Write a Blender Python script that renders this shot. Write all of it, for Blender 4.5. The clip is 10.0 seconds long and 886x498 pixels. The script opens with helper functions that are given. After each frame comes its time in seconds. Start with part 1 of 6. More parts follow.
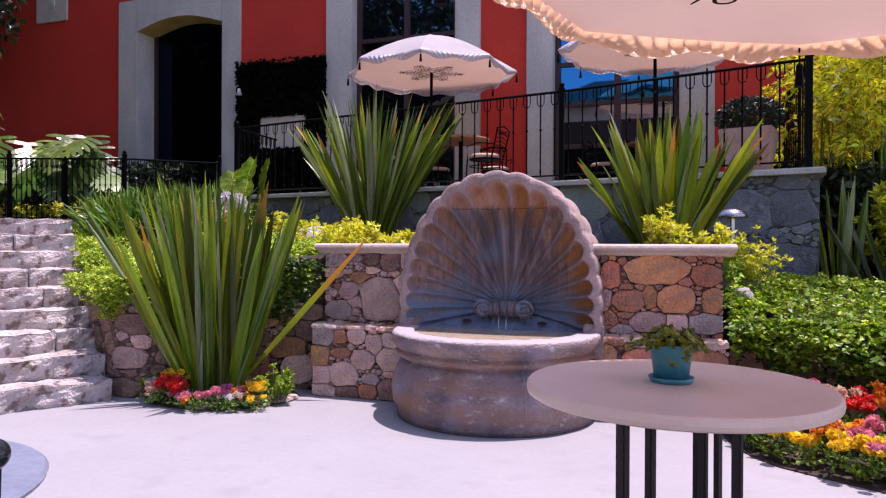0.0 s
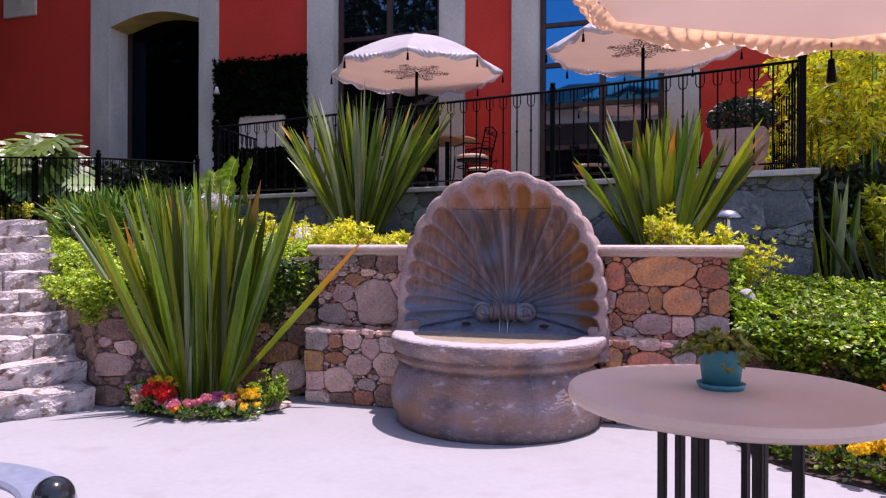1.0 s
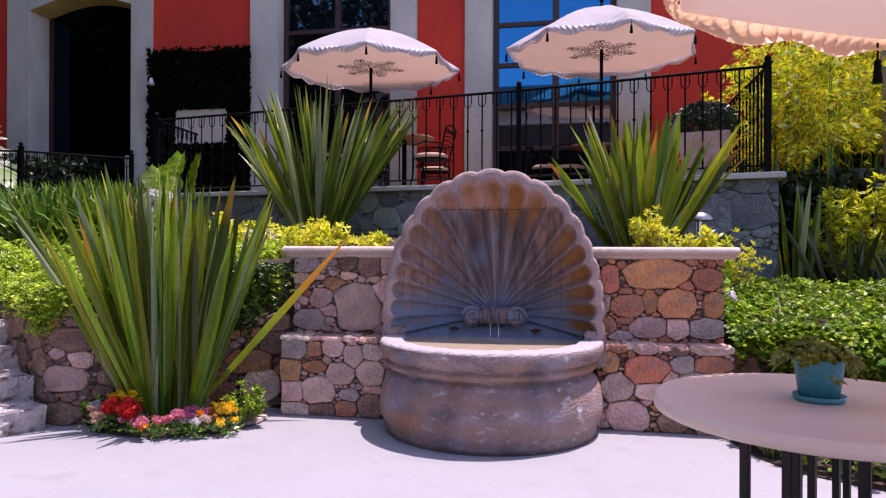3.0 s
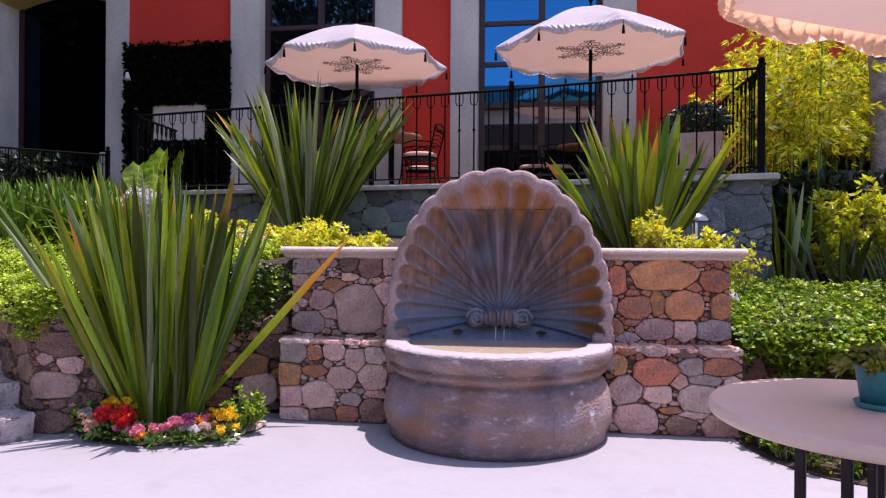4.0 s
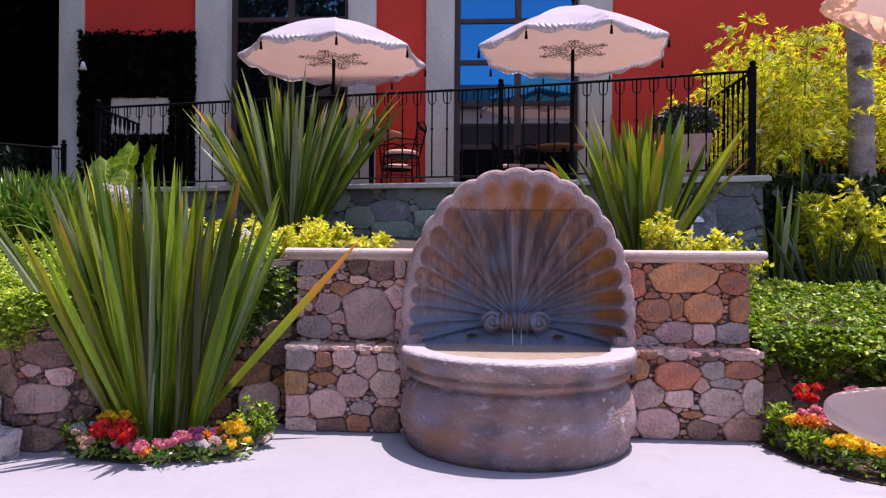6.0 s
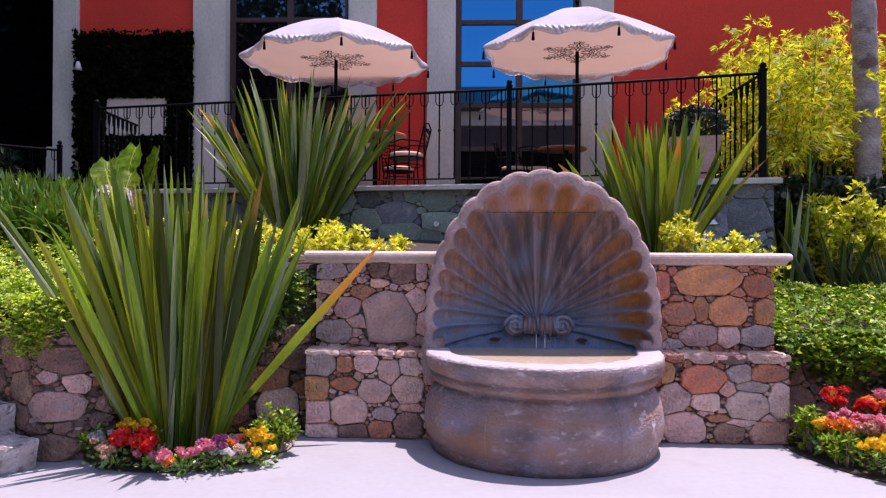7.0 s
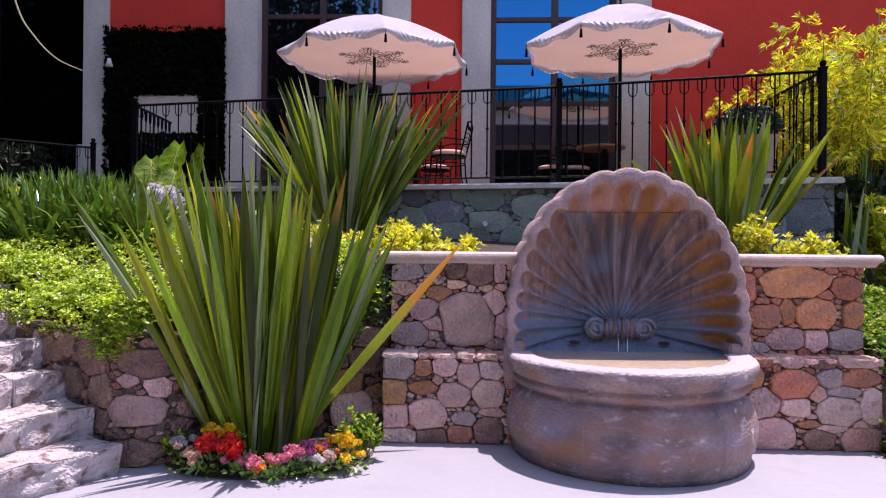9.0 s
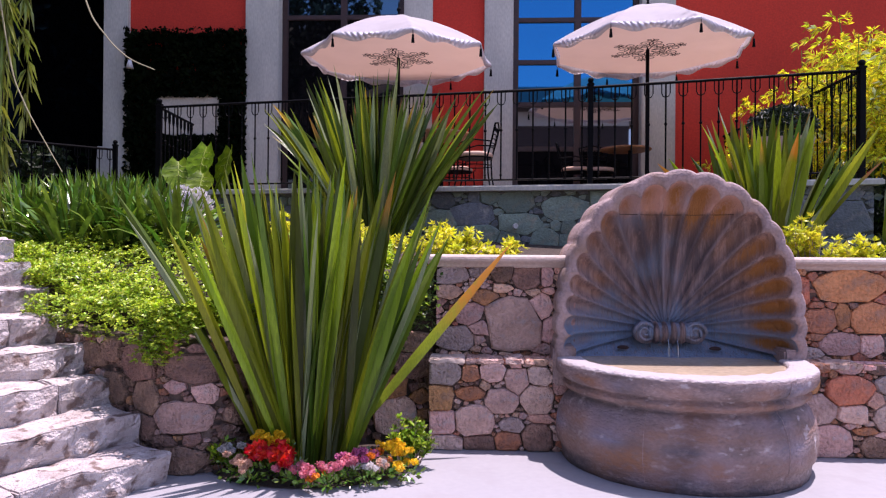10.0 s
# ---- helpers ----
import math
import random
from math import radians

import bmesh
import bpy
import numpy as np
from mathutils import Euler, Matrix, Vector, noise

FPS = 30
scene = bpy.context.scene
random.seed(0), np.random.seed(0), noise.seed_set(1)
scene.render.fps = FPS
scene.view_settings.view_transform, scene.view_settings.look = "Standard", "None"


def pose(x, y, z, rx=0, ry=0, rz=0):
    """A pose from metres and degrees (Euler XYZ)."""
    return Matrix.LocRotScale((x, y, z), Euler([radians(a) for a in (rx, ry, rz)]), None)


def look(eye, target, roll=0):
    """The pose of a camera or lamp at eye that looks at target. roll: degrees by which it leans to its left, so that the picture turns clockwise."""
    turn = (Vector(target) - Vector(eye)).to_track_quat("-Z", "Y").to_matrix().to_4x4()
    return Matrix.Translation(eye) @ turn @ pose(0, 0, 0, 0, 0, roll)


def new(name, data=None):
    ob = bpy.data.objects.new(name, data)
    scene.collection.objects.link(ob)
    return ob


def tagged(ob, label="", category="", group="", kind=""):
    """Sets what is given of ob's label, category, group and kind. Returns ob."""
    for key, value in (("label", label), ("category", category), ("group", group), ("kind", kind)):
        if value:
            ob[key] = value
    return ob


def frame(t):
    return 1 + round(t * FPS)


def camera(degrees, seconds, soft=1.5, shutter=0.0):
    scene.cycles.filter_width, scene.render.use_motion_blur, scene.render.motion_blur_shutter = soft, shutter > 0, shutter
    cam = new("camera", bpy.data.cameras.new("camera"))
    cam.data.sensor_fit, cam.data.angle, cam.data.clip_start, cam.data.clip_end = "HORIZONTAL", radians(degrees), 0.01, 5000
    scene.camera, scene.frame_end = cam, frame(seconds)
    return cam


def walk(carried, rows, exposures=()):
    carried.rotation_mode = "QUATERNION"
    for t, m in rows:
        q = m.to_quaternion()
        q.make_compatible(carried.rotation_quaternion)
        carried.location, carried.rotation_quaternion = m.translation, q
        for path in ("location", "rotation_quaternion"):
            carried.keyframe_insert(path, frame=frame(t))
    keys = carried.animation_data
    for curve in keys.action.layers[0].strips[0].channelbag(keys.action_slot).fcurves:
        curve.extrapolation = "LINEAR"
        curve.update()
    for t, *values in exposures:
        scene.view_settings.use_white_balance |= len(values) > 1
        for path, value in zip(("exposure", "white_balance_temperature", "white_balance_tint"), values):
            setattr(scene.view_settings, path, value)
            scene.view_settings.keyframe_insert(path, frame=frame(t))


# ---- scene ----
cam = camera(65.3, 10.0, soft=1.2)
# seconds, eye x y z, yaw, pitch, roll
ROWS = [
    (0.0, -0.0099, -0.1484, 1.1435, 19.377, -0.172, 0.244),
    (0.5, -0.1232, -0.1100, 1.1378, 18.609, -0.074, 0.287),
    (1.0, -0.2413, -0.0798, 1.1353, 17.033, 0.028, 0.182),
    (1.5, -0.3624, -0.0539, 1.1352, 15.376, 0.062, 0.192),
    (2.0, -0.4851, -0.0295, 1.1371, 13.685, 0.004, 0.214),
    (2.5, -0.6084, -0.0048, 1.1402, 12.075, 0.049, 0.183),
    (4.0, -0.9752, 0.0784, 1.1529, 8.182, 0.044, 0.311),
    (4.5, -1.0957, 0.1089, 1.1571, 6.929, -0.009, 0.289),
    (5.0, -1.2155, 0.1397, 1.1608, 5.644, -0.022, 0.368),
    (6.5, -1.5731, 0.2258, 1.1688, 2.849, 0.052, 0.375),
    (7.0, -1.6931, 0.2505, 1.1703, 2.363, 0.171, 0.337),
    (7.5, -1.8144, 0.2729, 1.1716, 2.118, 0.161, 0.429),
    (8.0, -1.9371, 0.2939, 1.1727, 2.216, 0.144, 0.422),
    (8.5, -2.0618, 0.3149, 1.1741, 2.154, 0.103, 0.486),
    (9.0, -2.1886, 0.3383, 1.1760, 2.428, 0.092, 0.490),
    (9.5, -2.3175, 0.3674, 1.1791, 2.452, 0.039, 0.545),
    (10.0, -2.4485, 0.4068, 1.1836, 2.802, 0.225, 0.466),
]
walk(cam, [(t, pose(x, y, z, 90 + pitch, 0, yaw) @ pose(0, 0, 0, 0, 0, roll)) for t, x, y, z, yaw, pitch, roll in ROWS], exposures=[(0.0, 0.80, 6480, 36), (5.0, 0.87, 6400, 36), (10.0, 0.93, 6350, 36)])

# ---- light ----
world = bpy.data.worlds.new("sky")
scene.world = world
world.use_nodes = True
SUN_EL, SUN_AZ = 77.0, 55.0          # height, and turn from +y towards +x
_nt = world.node_tree
_sky = _nt.nodes.new("ShaderNodeTexSky")
_sky.sky_type = "NISHITA"
_sky.sun_disc = False
_sky.sun_elevation, _sky.sun_rotation = radians(SUN_EL), radians(SUN_AZ)
_nt.nodes["Background"].inputs["Strength"].default_value = 0.155
_nt.links.new(_sky.outputs[0], _nt.nodes["Background"].inputs["Color"])
_sun = bpy.data.lights.new("sun", "SUN")
_sun.energy, _sun.angle, _sun.color = 3.8, radians(0.5), (1.0, 0.95, 0.88)
_a, _e = radians(SUN_AZ), radians(SUN_EL)
new("sun", _sun).matrix_world = look((math.sin(_a) * math.cos(_e) * 40, math.cos(_a) * math.cos(_e) * 40, math.sin(_e) * 40), (0, 0, 0))


# ---- materials ----
def mat(name, col, col2=None, rough=0.7, scale=8.0, fine=60.0, bump=0.3, metal=0.0, vary=0.0, island=0.0, spots=None, stretch=(1, 1, 1), spec=0.5, trans=0.0, dist=0.01, tint=(1.5, 1.6, 0.8), stain=None, grain=0.72):
    """Base colour mixed at two scales, with relief; vary: change from object to object; island: from loose piece to piece; spots: (colour, scale, from, to)."""
    m = bpy.data.materials.new(name)
    m.use_nodes = True
    nt = m.node_tree
    N, L = nt.nodes, nt.links
    b = N["Principled BSDF"]
    co = N.new("ShaderNodeTexCoord")
    mp = N.new("ShaderNodeMapping")
    mp.inputs["Scale"].default_value = stretch
    L.new(co.outputs["Object"], mp.inputs["Vector"])

    def ns(sc, detail=4.0):
        n = N.new("ShaderNodeTexNoise")
        n.inputs["Scale"].default_value, n.inputs["Detail"].default_value = sc, detail
        L.new(mp.outputs[0], n.inputs["Vector"])
        return n.outputs["Fac"]

    def mix(f, a, c, blend="MIX"):
        x = N.new("ShaderNodeMix")
        x.data_type, x.blend_type = "RGBA", blend
        for s, v in ((x.inputs[0], f), (x.inputs[6], a), (x.inputs[7], c)):
            if isinstance(v, (int, float)):
                s.default_value = v
            elif isinstance(v, tuple):
                s.default_value = (*v, 1)
            else:
                L.new(v, s)
        return x.outputs[2]

    def ramp(f, lo, hi):
        r = N.new("ShaderNodeMapRange")
        r.inputs[1].default_value, r.inputs[2].default_value = lo, hi
        L.new(f, r.inputs[0])
        return r.outputs[0]

    big, small = ns(scale), ns(fine, 6.0)
    c = mix(ramp(big, 0.32, 0.68), col, col2 or tuple(v * 0.7 for v in col))
    c = mix(ramp(small, 0.25, 0.75), c, mix(1.0, c, (grain, grain, grain), "MULTIPLY"))
    if spots:
        c = mix(ramp(ns(spots[1], 5.0), spots[2], spots[3]), c, spots[0])
    for attr, scol in stain or ():
        at = N.new("ShaderNodeAttribute")
        at.attribute_name = attr
        w = N.new("ShaderNodeMath")
        w.operation, w.use_clamp = "MULTIPLY", True
        L.new(at.outputs["Fac"], w.inputs[0])
        L.new(ramp(ns(22.0, 5.0), 0.15, 0.55), w.inputs[1])
        c = mix(w.outputs[0], c, scol)
    rnd = None
    if vary:
        rnd = N.new("ShaderNodeObjectInfo").outputs["Random"]
    elif island:
        rnd = N.new("ShaderNodeNewGeometry").outputs["Random Per Island"]
    if rnd is not None:
        h = N.new("ShaderNodeHueSaturation")
        k = vary or island
        mr = N.new("ShaderNodeMapRange")
        mr.inputs[3].default_value, mr.inputs[4].default_value = 1 - k, 1 + k
        L.new(rnd, mr.inputs[0])
        L.new(mr.outputs[0], h.inputs["Value"])
        mh = N.new("ShaderNodeMapRange")
        mh.inputs[3].default_value, mh.inputs[4].default_value = 0.5 - 0.05 * k, 0.5 + 0.05 * k
        fr = N.new("ShaderNodeMath")
        fr.operation = "FRACT"
        mu = N.new("ShaderNodeMath")
        mu.operation = "MULTIPLY"
        mu.inputs[1].default_value = 7.3
        L.new(rnd, mu.inputs[0])
        L.new(mu.outputs[0], fr.inputs[0])
        L.new(fr.outputs[0], mh.inputs[0])
        L.new(mh.outputs[0], h.inputs["Hue"])
        L.new(c, h.inputs["Color"])
        c = h.outputs[0]
    L.new(c, b.inputs["Base Color"])
    b.inputs["Roughness"].default_value, b.inputs["Metallic"].default_value = rough, metal
    b.inputs["Specular IOR Level"].default_value = spec
    if bump:
        bp = N.new("ShaderNodeBump")
        bp.inputs["Strength"].default_value, bp.inputs["Distance"].default_value = bump, dist
        ad = N.new("ShaderNodeMath")
        L.new(big, ad.inputs[0])
        L.new(small, ad.inputs[1])
        L.new(ad.outputs[0], bp.inputs["Height"])
        L.new(bp.outputs[0], b.inputs["Normal"])
    if trans:
        tr = N.new("ShaderNodeBsdfTranslucent")
        tm = mix(1.0, c, tint, "MULTIPLY")
        L.new(tm, tr.inputs["Color"])
        ms = N.new("ShaderNodeMixShader")
        ms.inputs[0].default_value = trans
        L.new(b.outputs[0], ms.inputs[1])
        L.new(tr.outputs[0], ms.inputs[2])
        L.new(ms.outputs[0], N["Material Output"].inputs["Surface"])
    return m


def glass_mat(name, tint, rough=0.02, ior=2.0, gloss_tint=(1, 1, 1)):
    """A dark window pane: tinted mirror gloss over a nearly black room."""
    m = bpy.data.materials.new(name)
    m.use_nodes = True
    b = m.node_tree.nodes["Principled BSDF"]
    b.inputs["Base Color"].default_value = (*tint, 1)
    b.inputs["Roughness"].default_value, b.inputs["IOR"].default_value = rough, ior
    b.inputs["Specular Tint"].default_value = (*gloss_tint, 1)
    return m


M_PAVE = mat("pale_concrete", (0.306, 0.304, 0.326), (0.283, 0.281, 0.303), 0.85, 1.3, 25, 0.12, grain=0.92, spots=((0.262, 0.254, 0.272), 4.5, 0.56, 0.72))
M_RED = mat("red_plaster", (0.66, 0.042, 0.016), (0.58, 0.036, 0.014), 0.85, 1.2, 40, 0.25)
M_TRIM = mat("grey_cantera", (0.60, 0.585, 0.51), (0.46, 0.45, 0.40), 0.85, 3.0, 50, 0.3, stretch=(1, 1, 0.35))
M_ARCH = mat("yellow_plaster", (0.60, 0.45, 0.13), None, 0.85, 4, 50, 0.2)
M_MORTAR = mat("rough_mortar", (0.25, 0.18, 0.15), (0.07, 0.05, 0.042), 0.95, 16, 80, 0.9)
M_MORTAR_GREEN = mat("green_grey_mortar", (0.13, 0.145, 0.125), (0.06, 0.066, 0.06), 0.95, 16, 80, 0.8)
M_ST_PINK = mat("pink_stone", (0.9, 0.55, 0.42), (0.7, 0.41, 0.31), 0.85, 9, 60, 1.0, vary=0.30, spots=((0.46, 0.30, 0.25), 24, 0.52, 0.75), dist=0.03, grain=0.7)
M_ST_MAUVE = mat("mauve_grey_stone", (0.85, 0.55, 0.475), (0.62, 0.385, 0.33), 0.85, 9, 60, 1.0, vary=0.30, spots=((0.50, 0.43, 0.43), 18, 0.55, 0.75), dist=0.03, grain=0.7)
M_ST_PALE = mat("pale_stone", (0.86, 0.62, 0.54), (0.68, 0.48, 0.42), 0.85, 9, 60, 1.0, vary=0.22, spots=((0.30, 0.20, 0.18), 20, 0.55, 0.75), dist=0.03, grain=0.65)
M_ST_BROWN = mat("brown_stone", (0.46, 0.28, 0.205), (0.28, 0.165, 0.125), 0.9, 9, 60, 1.0, vary=0.25, spots=((0.20, 0.13, 0.11), 22, 0.50, 0.72), dist=0.035, grain=0.55)
M_ST_ORANGE = mat("orange_stone", (0.80, 0.315, 0.16), (0.58, 0.215, 0.11), 0.85, 8, 60, 1.0, vary=0.28, spots=((0.36, 0.20, 0.15), 13, 0.50, 0.75), dist=0.03, grain=0.68)
M_ST_RUST = mat("rust_brown_stone", (0.66, 0.31, 0.15), (0.44, 0.20, 0.10), 0.85, 8, 60, 1.0, vary=0.30, spots=((0.30, 0.17, 0.12), 15, 0.50, 0.72), dist=0.03, grain=0.6)
M_ST_GREY = mat("violet_grey_stone", (0.64, 0.50, 0.465), (0.44, 0.34, 0.325), 0.85, 9, 60, 1.0, vary=0.22, spots=((0.46, 0.30, 0.22), 12, 0.60, 0.78), dist=0.03, grain=0.7)
M_ST_GREEN = mat("green_grey_stone", (0.29, 0.38, 0.315), (0.17, 0.235, 0.2), 0.8, 5, 50, 0.8, vary=0.25, spots=((0.30, 0.29, 0.22), 9, 0.55, 0.75), dist=0.02)
M_ST_BLUE = mat("blue_grey_stone", (0.235, 0.265, 0.29), (0.125, 0.145, 0.165), 0.85, 5, 50, 0.9, vary=0.25, spots=((0.30, 0.29, 0.28), 9, 0.55, 0.75), dist=0.02)
M_STEP = mat("grey_pink_step_stone", (0.70, 0.635, 0.63), (0.47, 0.395, 0.375), 0.9, 7, 45, 0.9, vary=0.10, spots=((0.21, 0.15, 0.13), 12, 0.55, 0.64), dist=0.04, grain=0.75)
M_CAP = mat("pale_pink_coping", (0.66, 0.54, 0.48), (0.54, 0.42, 0.36), 0.8, 4, 50, 0.4)
M_FOUNT = mat("weathered_pink_cantera", (0.50, 0.36, 0.34), (0.31, 0.225, 0.22), 0.8, 5, 60, 0.9, spots=((0.25, 0.165, 0.125), 7, 0.50, 0.68), grain=0.6)
M_BASIN = mat("dark_weathered_cantera", (0.52, 0.385, 0.38), (0.22, 0.155, 0.145), 0.65, 3.5, 40, 0.9, spots=((0.54, 0.47, 0.48), 13, 0.60, 0.70), grain=0.55, dist=0.015, stretch=(1, 1, 1.8), stain=(("violet", (0.24, 0.235, 0.33)), ("damp_dark", (0.10, 0.085, 0.10)), ("rust", (0.30, 0.14, 0.075)), ("pale", (0.38, 0.34, 0.355))))
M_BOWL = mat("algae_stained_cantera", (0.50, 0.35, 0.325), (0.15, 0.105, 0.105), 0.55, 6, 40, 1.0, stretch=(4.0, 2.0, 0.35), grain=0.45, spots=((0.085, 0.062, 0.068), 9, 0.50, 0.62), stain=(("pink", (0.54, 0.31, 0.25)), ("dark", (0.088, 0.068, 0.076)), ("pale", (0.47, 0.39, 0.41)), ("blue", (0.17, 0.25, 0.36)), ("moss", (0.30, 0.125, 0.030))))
M_WATER = mat("still_murky_water", (0.62, 0.5, 0.36), (0.52, 0.41, 0.29), 0.06, 3, 30, 0.05)
M_IRON = mat("black_iron", (0.003, 0.003, 0.0035), (0.005, 0.005, 0.006), 0.55, 20, 90, 0.15, spec=0.06)
M_BAR = mat("brown_black_flat_iron", (0.030, 0.024, 0.022), (0.018, 0.015, 0.014), 0.55, 14, 90, 0.15, spec=0.3)
M_SOIL = mat("dark_soil", (0.075, 0.05, 0.036), (0.035, 0.025, 0.018), 0.95, 14, 60, 1.0)
M_FLAX = mat("flax_leaf", (0.34, 0.42, 0.02), (0.15, 0.22, 0.014), 0.36, 3, 130, 0.25, spec=0.35, vary=0.55, trans=0.30, tint=(1.35, 1.4, 0.5), stretch=(1, 1, 0.06), grain=0.62, stain=(("dry", (0.46, 0.25, 0.03)),))
M_FLAX_DARK = mat("dark_flax_leaf", (0.145, 0.225, 0.016), (0.06, 0.11, 0.011), 0.36, 3, 130, 0.25, spec=0.35, vary=0.5, trans=0.12, tint=(1.3, 1.45, 0.5), stretch=(1, 1, 0.06), grain=0.62, stain=(("dry", (0.46, 0.25, 0.03)),))
M_FLAX_GOLD = mat("yellow_flax_leaf", (0.64, 0.62, 0.03), (0.38, 0.42, 0.02), 0.4, 3, 130, 0.25, vary=0.3, trans=0.2, stretch=(1, 1, 0.06), grain=0.62)
# flax leaf darkened in colour for clumps that stand in shade
M_FLAX_SHADE = mat("shaded_flax_leaf", (0.05, 0.08, 0.015), (0.02, 0.035, 0.008), 0.4, 3, 40, 0.2, vary=0.5, stretch=(1, 1, 0.2))
# grey-green leaf colour with the sky's sheen painted in
M_FLAX_SHEEN = mat("sheen_flax_leaf", (0.40, 0.46, 0.25), (0.25, 0.31, 0.15), 0.32, 3, 130, 0.25, vary=0.25, trans=0.15, stretch=(1, 1, 0.06), grain=0.62)
M_FLAX_TIP = mat("dry_tipped_flax_leaf", (0.34, 0.42, 0.020), (0.15, 0.22, 0.014), 0.4, 3, 130, 0.25, trans=0.25, tint=(1.3, 1.3, 0.5), stretch=(1, 1, 0.06), grain=0.62, stain=(("dry", (0.52, 0.21, 0.014)),))
M_GREEN = mat("light_green_leaf", (0.52, 0.66, 0.04), (0.22, 0.35, 0.024), 0.36, 5, 40, 0, island=0.6, trans=0.18, spec=0.32)
M_HEDGE = mat("mid_green_leaf", (0.30, 0.44, 0.026), (0.09, 0.18, 0.014), 0.38, 5, 40, 0, island=0.7, trans=0.2, spec=0.28)
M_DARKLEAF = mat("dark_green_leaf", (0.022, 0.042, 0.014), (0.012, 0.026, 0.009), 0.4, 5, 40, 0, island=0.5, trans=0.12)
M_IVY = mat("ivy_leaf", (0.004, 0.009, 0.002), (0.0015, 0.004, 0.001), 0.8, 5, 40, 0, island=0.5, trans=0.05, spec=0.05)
# darker leaf green that carries shade in its colour
M_SHADELEAF = mat("shade_green_leaf", (0.10, 0.19, 0.025), (0.03, 0.07, 0.012), 0.4, 5, 40, 0, island=0.6, trans=0.12)
M_YELLOW = mat("golden_green_leaf", (0.75, 0.70, 0.035), (0.52, 0.56, 0.03), 0.4, 5, 40, 0, island=0.4, trans=0.3)
M_BAMBOO = mat("bamboo_leaf", (0.90, 0.82, 0.04), (0.68, 0.70, 0.035), 0.2, 3, 40, 0, island=0.75, trans=0.45, tint=(1.1, 1.15, 0.5), spec=0.9)
# near-white leaf colour that paints sun glints into the bamboo
M_BAMBOO_GLINT = mat("glint_bamboo_leaf", (0.80, 0.84, 0.58), (0.66, 0.74, 0.40), 0.25, 3, 40, 0, island=0.2, trans=0.2, spec=0.9)
M_BAMBOO_DRY = mat("dry_bamboo_leaf", (0.80, 0.42, 0.04), (0.86, 0.60, 0.04), 0.3, 3, 40, 0, island=0.4, trans=0.3, tint=(1.2, 1.0, 0.6))
M_STRAP = mat("strap_leaf", (0.20, 0.36, 0.04), (0.06, 0.125, 0.018), 0.22, 5, 40, 0, island=0.65, trans=0.10, spec=0.6)
M_EAR = mat("elephant_ear_leaf", (0.25, 0.38, 0.012), (0.10, 0.18, 0.008), 0.40, 16, 40, 0.3, vary=0.3, trans=0.40, tint=(1.7, 1.8, 0.5), spec=0.2)
M_VEIN = mat("pale_leaf_vein", (0.42, 0.50, 0.08), (0.34, 0.42, 0.06), 0.5, 12, 60, 0.1, trans=0.3)
M_PHILO = mat("philodendron_leaf", (0.13, 0.24, 0.035), (0.05, 0.11, 0.018), 0.34, 5, 40, 0.2, vary=0.5, trans=0.12, spec=0.9)
M_BARK = mat("palm_bark", (0.50, 0.43, 0.40), (0.25, 0.19, 0.17), 0.9, 5, 40, 1.0, stretch=(1, 1, 1.6), spots=((0.13, 0.085, 0.065), 4, 0.57, 0.66), dist=0.03)
M_TERRA = mat("whitewashed_terracotta", (0.62, 0.42, 0.36), (0.50, 0.30, 0.24), 0.85, 6, 50, 0.4)
M_WOODTOP = mat("oak_table_wood", (0.34, 0.17, 0.07), (0.25, 0.12, 0.05), 0.45, 8, 60, 0.2, stretch=(1, 6, 1))
M_CUSHION = mat("peach_cushion_cloth", (0.62, 0.42, 0.32), (0.55, 0.36, 0.27), 0.95, 8, 90, 0.3)
M_CREAM = mat("cream_plaster", (0.62, 0.57, 0.48), (0.54, 0.49, 0.41), 0.85, 5, 50, 0.2)
M_ROCK = mat("pale_boulder", (0.45, 0.42, 0.42), (0.33, 0.30, 0.30), 0.9, 6, 40, 0.9)
M_METALGREY = mat("brushed_steel", (0.55, 0.55, 0.58), None, 0.25, 20, 90, 0.05, metal=1.0)
M_GREYPAINT = mat("blue_grey_painted_iron", (0.23, 0.26, 0.35), (0.19, 0.22, 0.3), 0.4, 8, 60, 0.05)
M_BALL = mat("polished_black_iron", (0.015, 0.018, 0.022), None, 0.15, 20, 60, 0.0)
M_CANVAS = mat("cream_canvas", (0.6, 0.59, 0.625), (0.54, 0.53, 0.565), 0.9, 5, 90, 0.15, trans=0.44, tint=(1.05, 0.88, 0.78), grain=0.95)
M_RUFFLE = mat("white_satin_canvas", (0.66, 0.65, 0.69), (0.54, 0.53, 0.58), 0.45, 5, 60, 0.2, trans=0.28, tint=(1.1, 0.95, 0.88), grain=0.95)
M_VALANCE = mat("peach_satin_canvas", (0.95, 0.78, 0.63), (0.88, 0.68, 0.52), 0.28, 2.5, 30, 0.25, trans=0.50, tint=(1.10, 0.77, 0.52), grain=0.95, stretch=(4, 4, 0.8), dist=0.05)
M_LINING = mat("pale_canvas_lining", (0.93, 0.86, 0.81), (0.89, 0.82, 0.77), 0.9, 3, 90, 0.03, trans=0.68, tint=(1.04, 0.90, 0.78), grain=0.96)
M_TABLE = mat("pale_stone_table", (0.86, 0.65, 0.535), (0.78, 0.56, 0.45), 0.38, 3, 70, 0.03, grain=0.93)
# blue gloss tints deepen the colour of the mirrored sky
M_DOOR = glass_mat("dark_door_glass", (0.001, 0.001, 0.0015), ior=1.36, gloss_tint=(0.10, 0.5, 1.0))
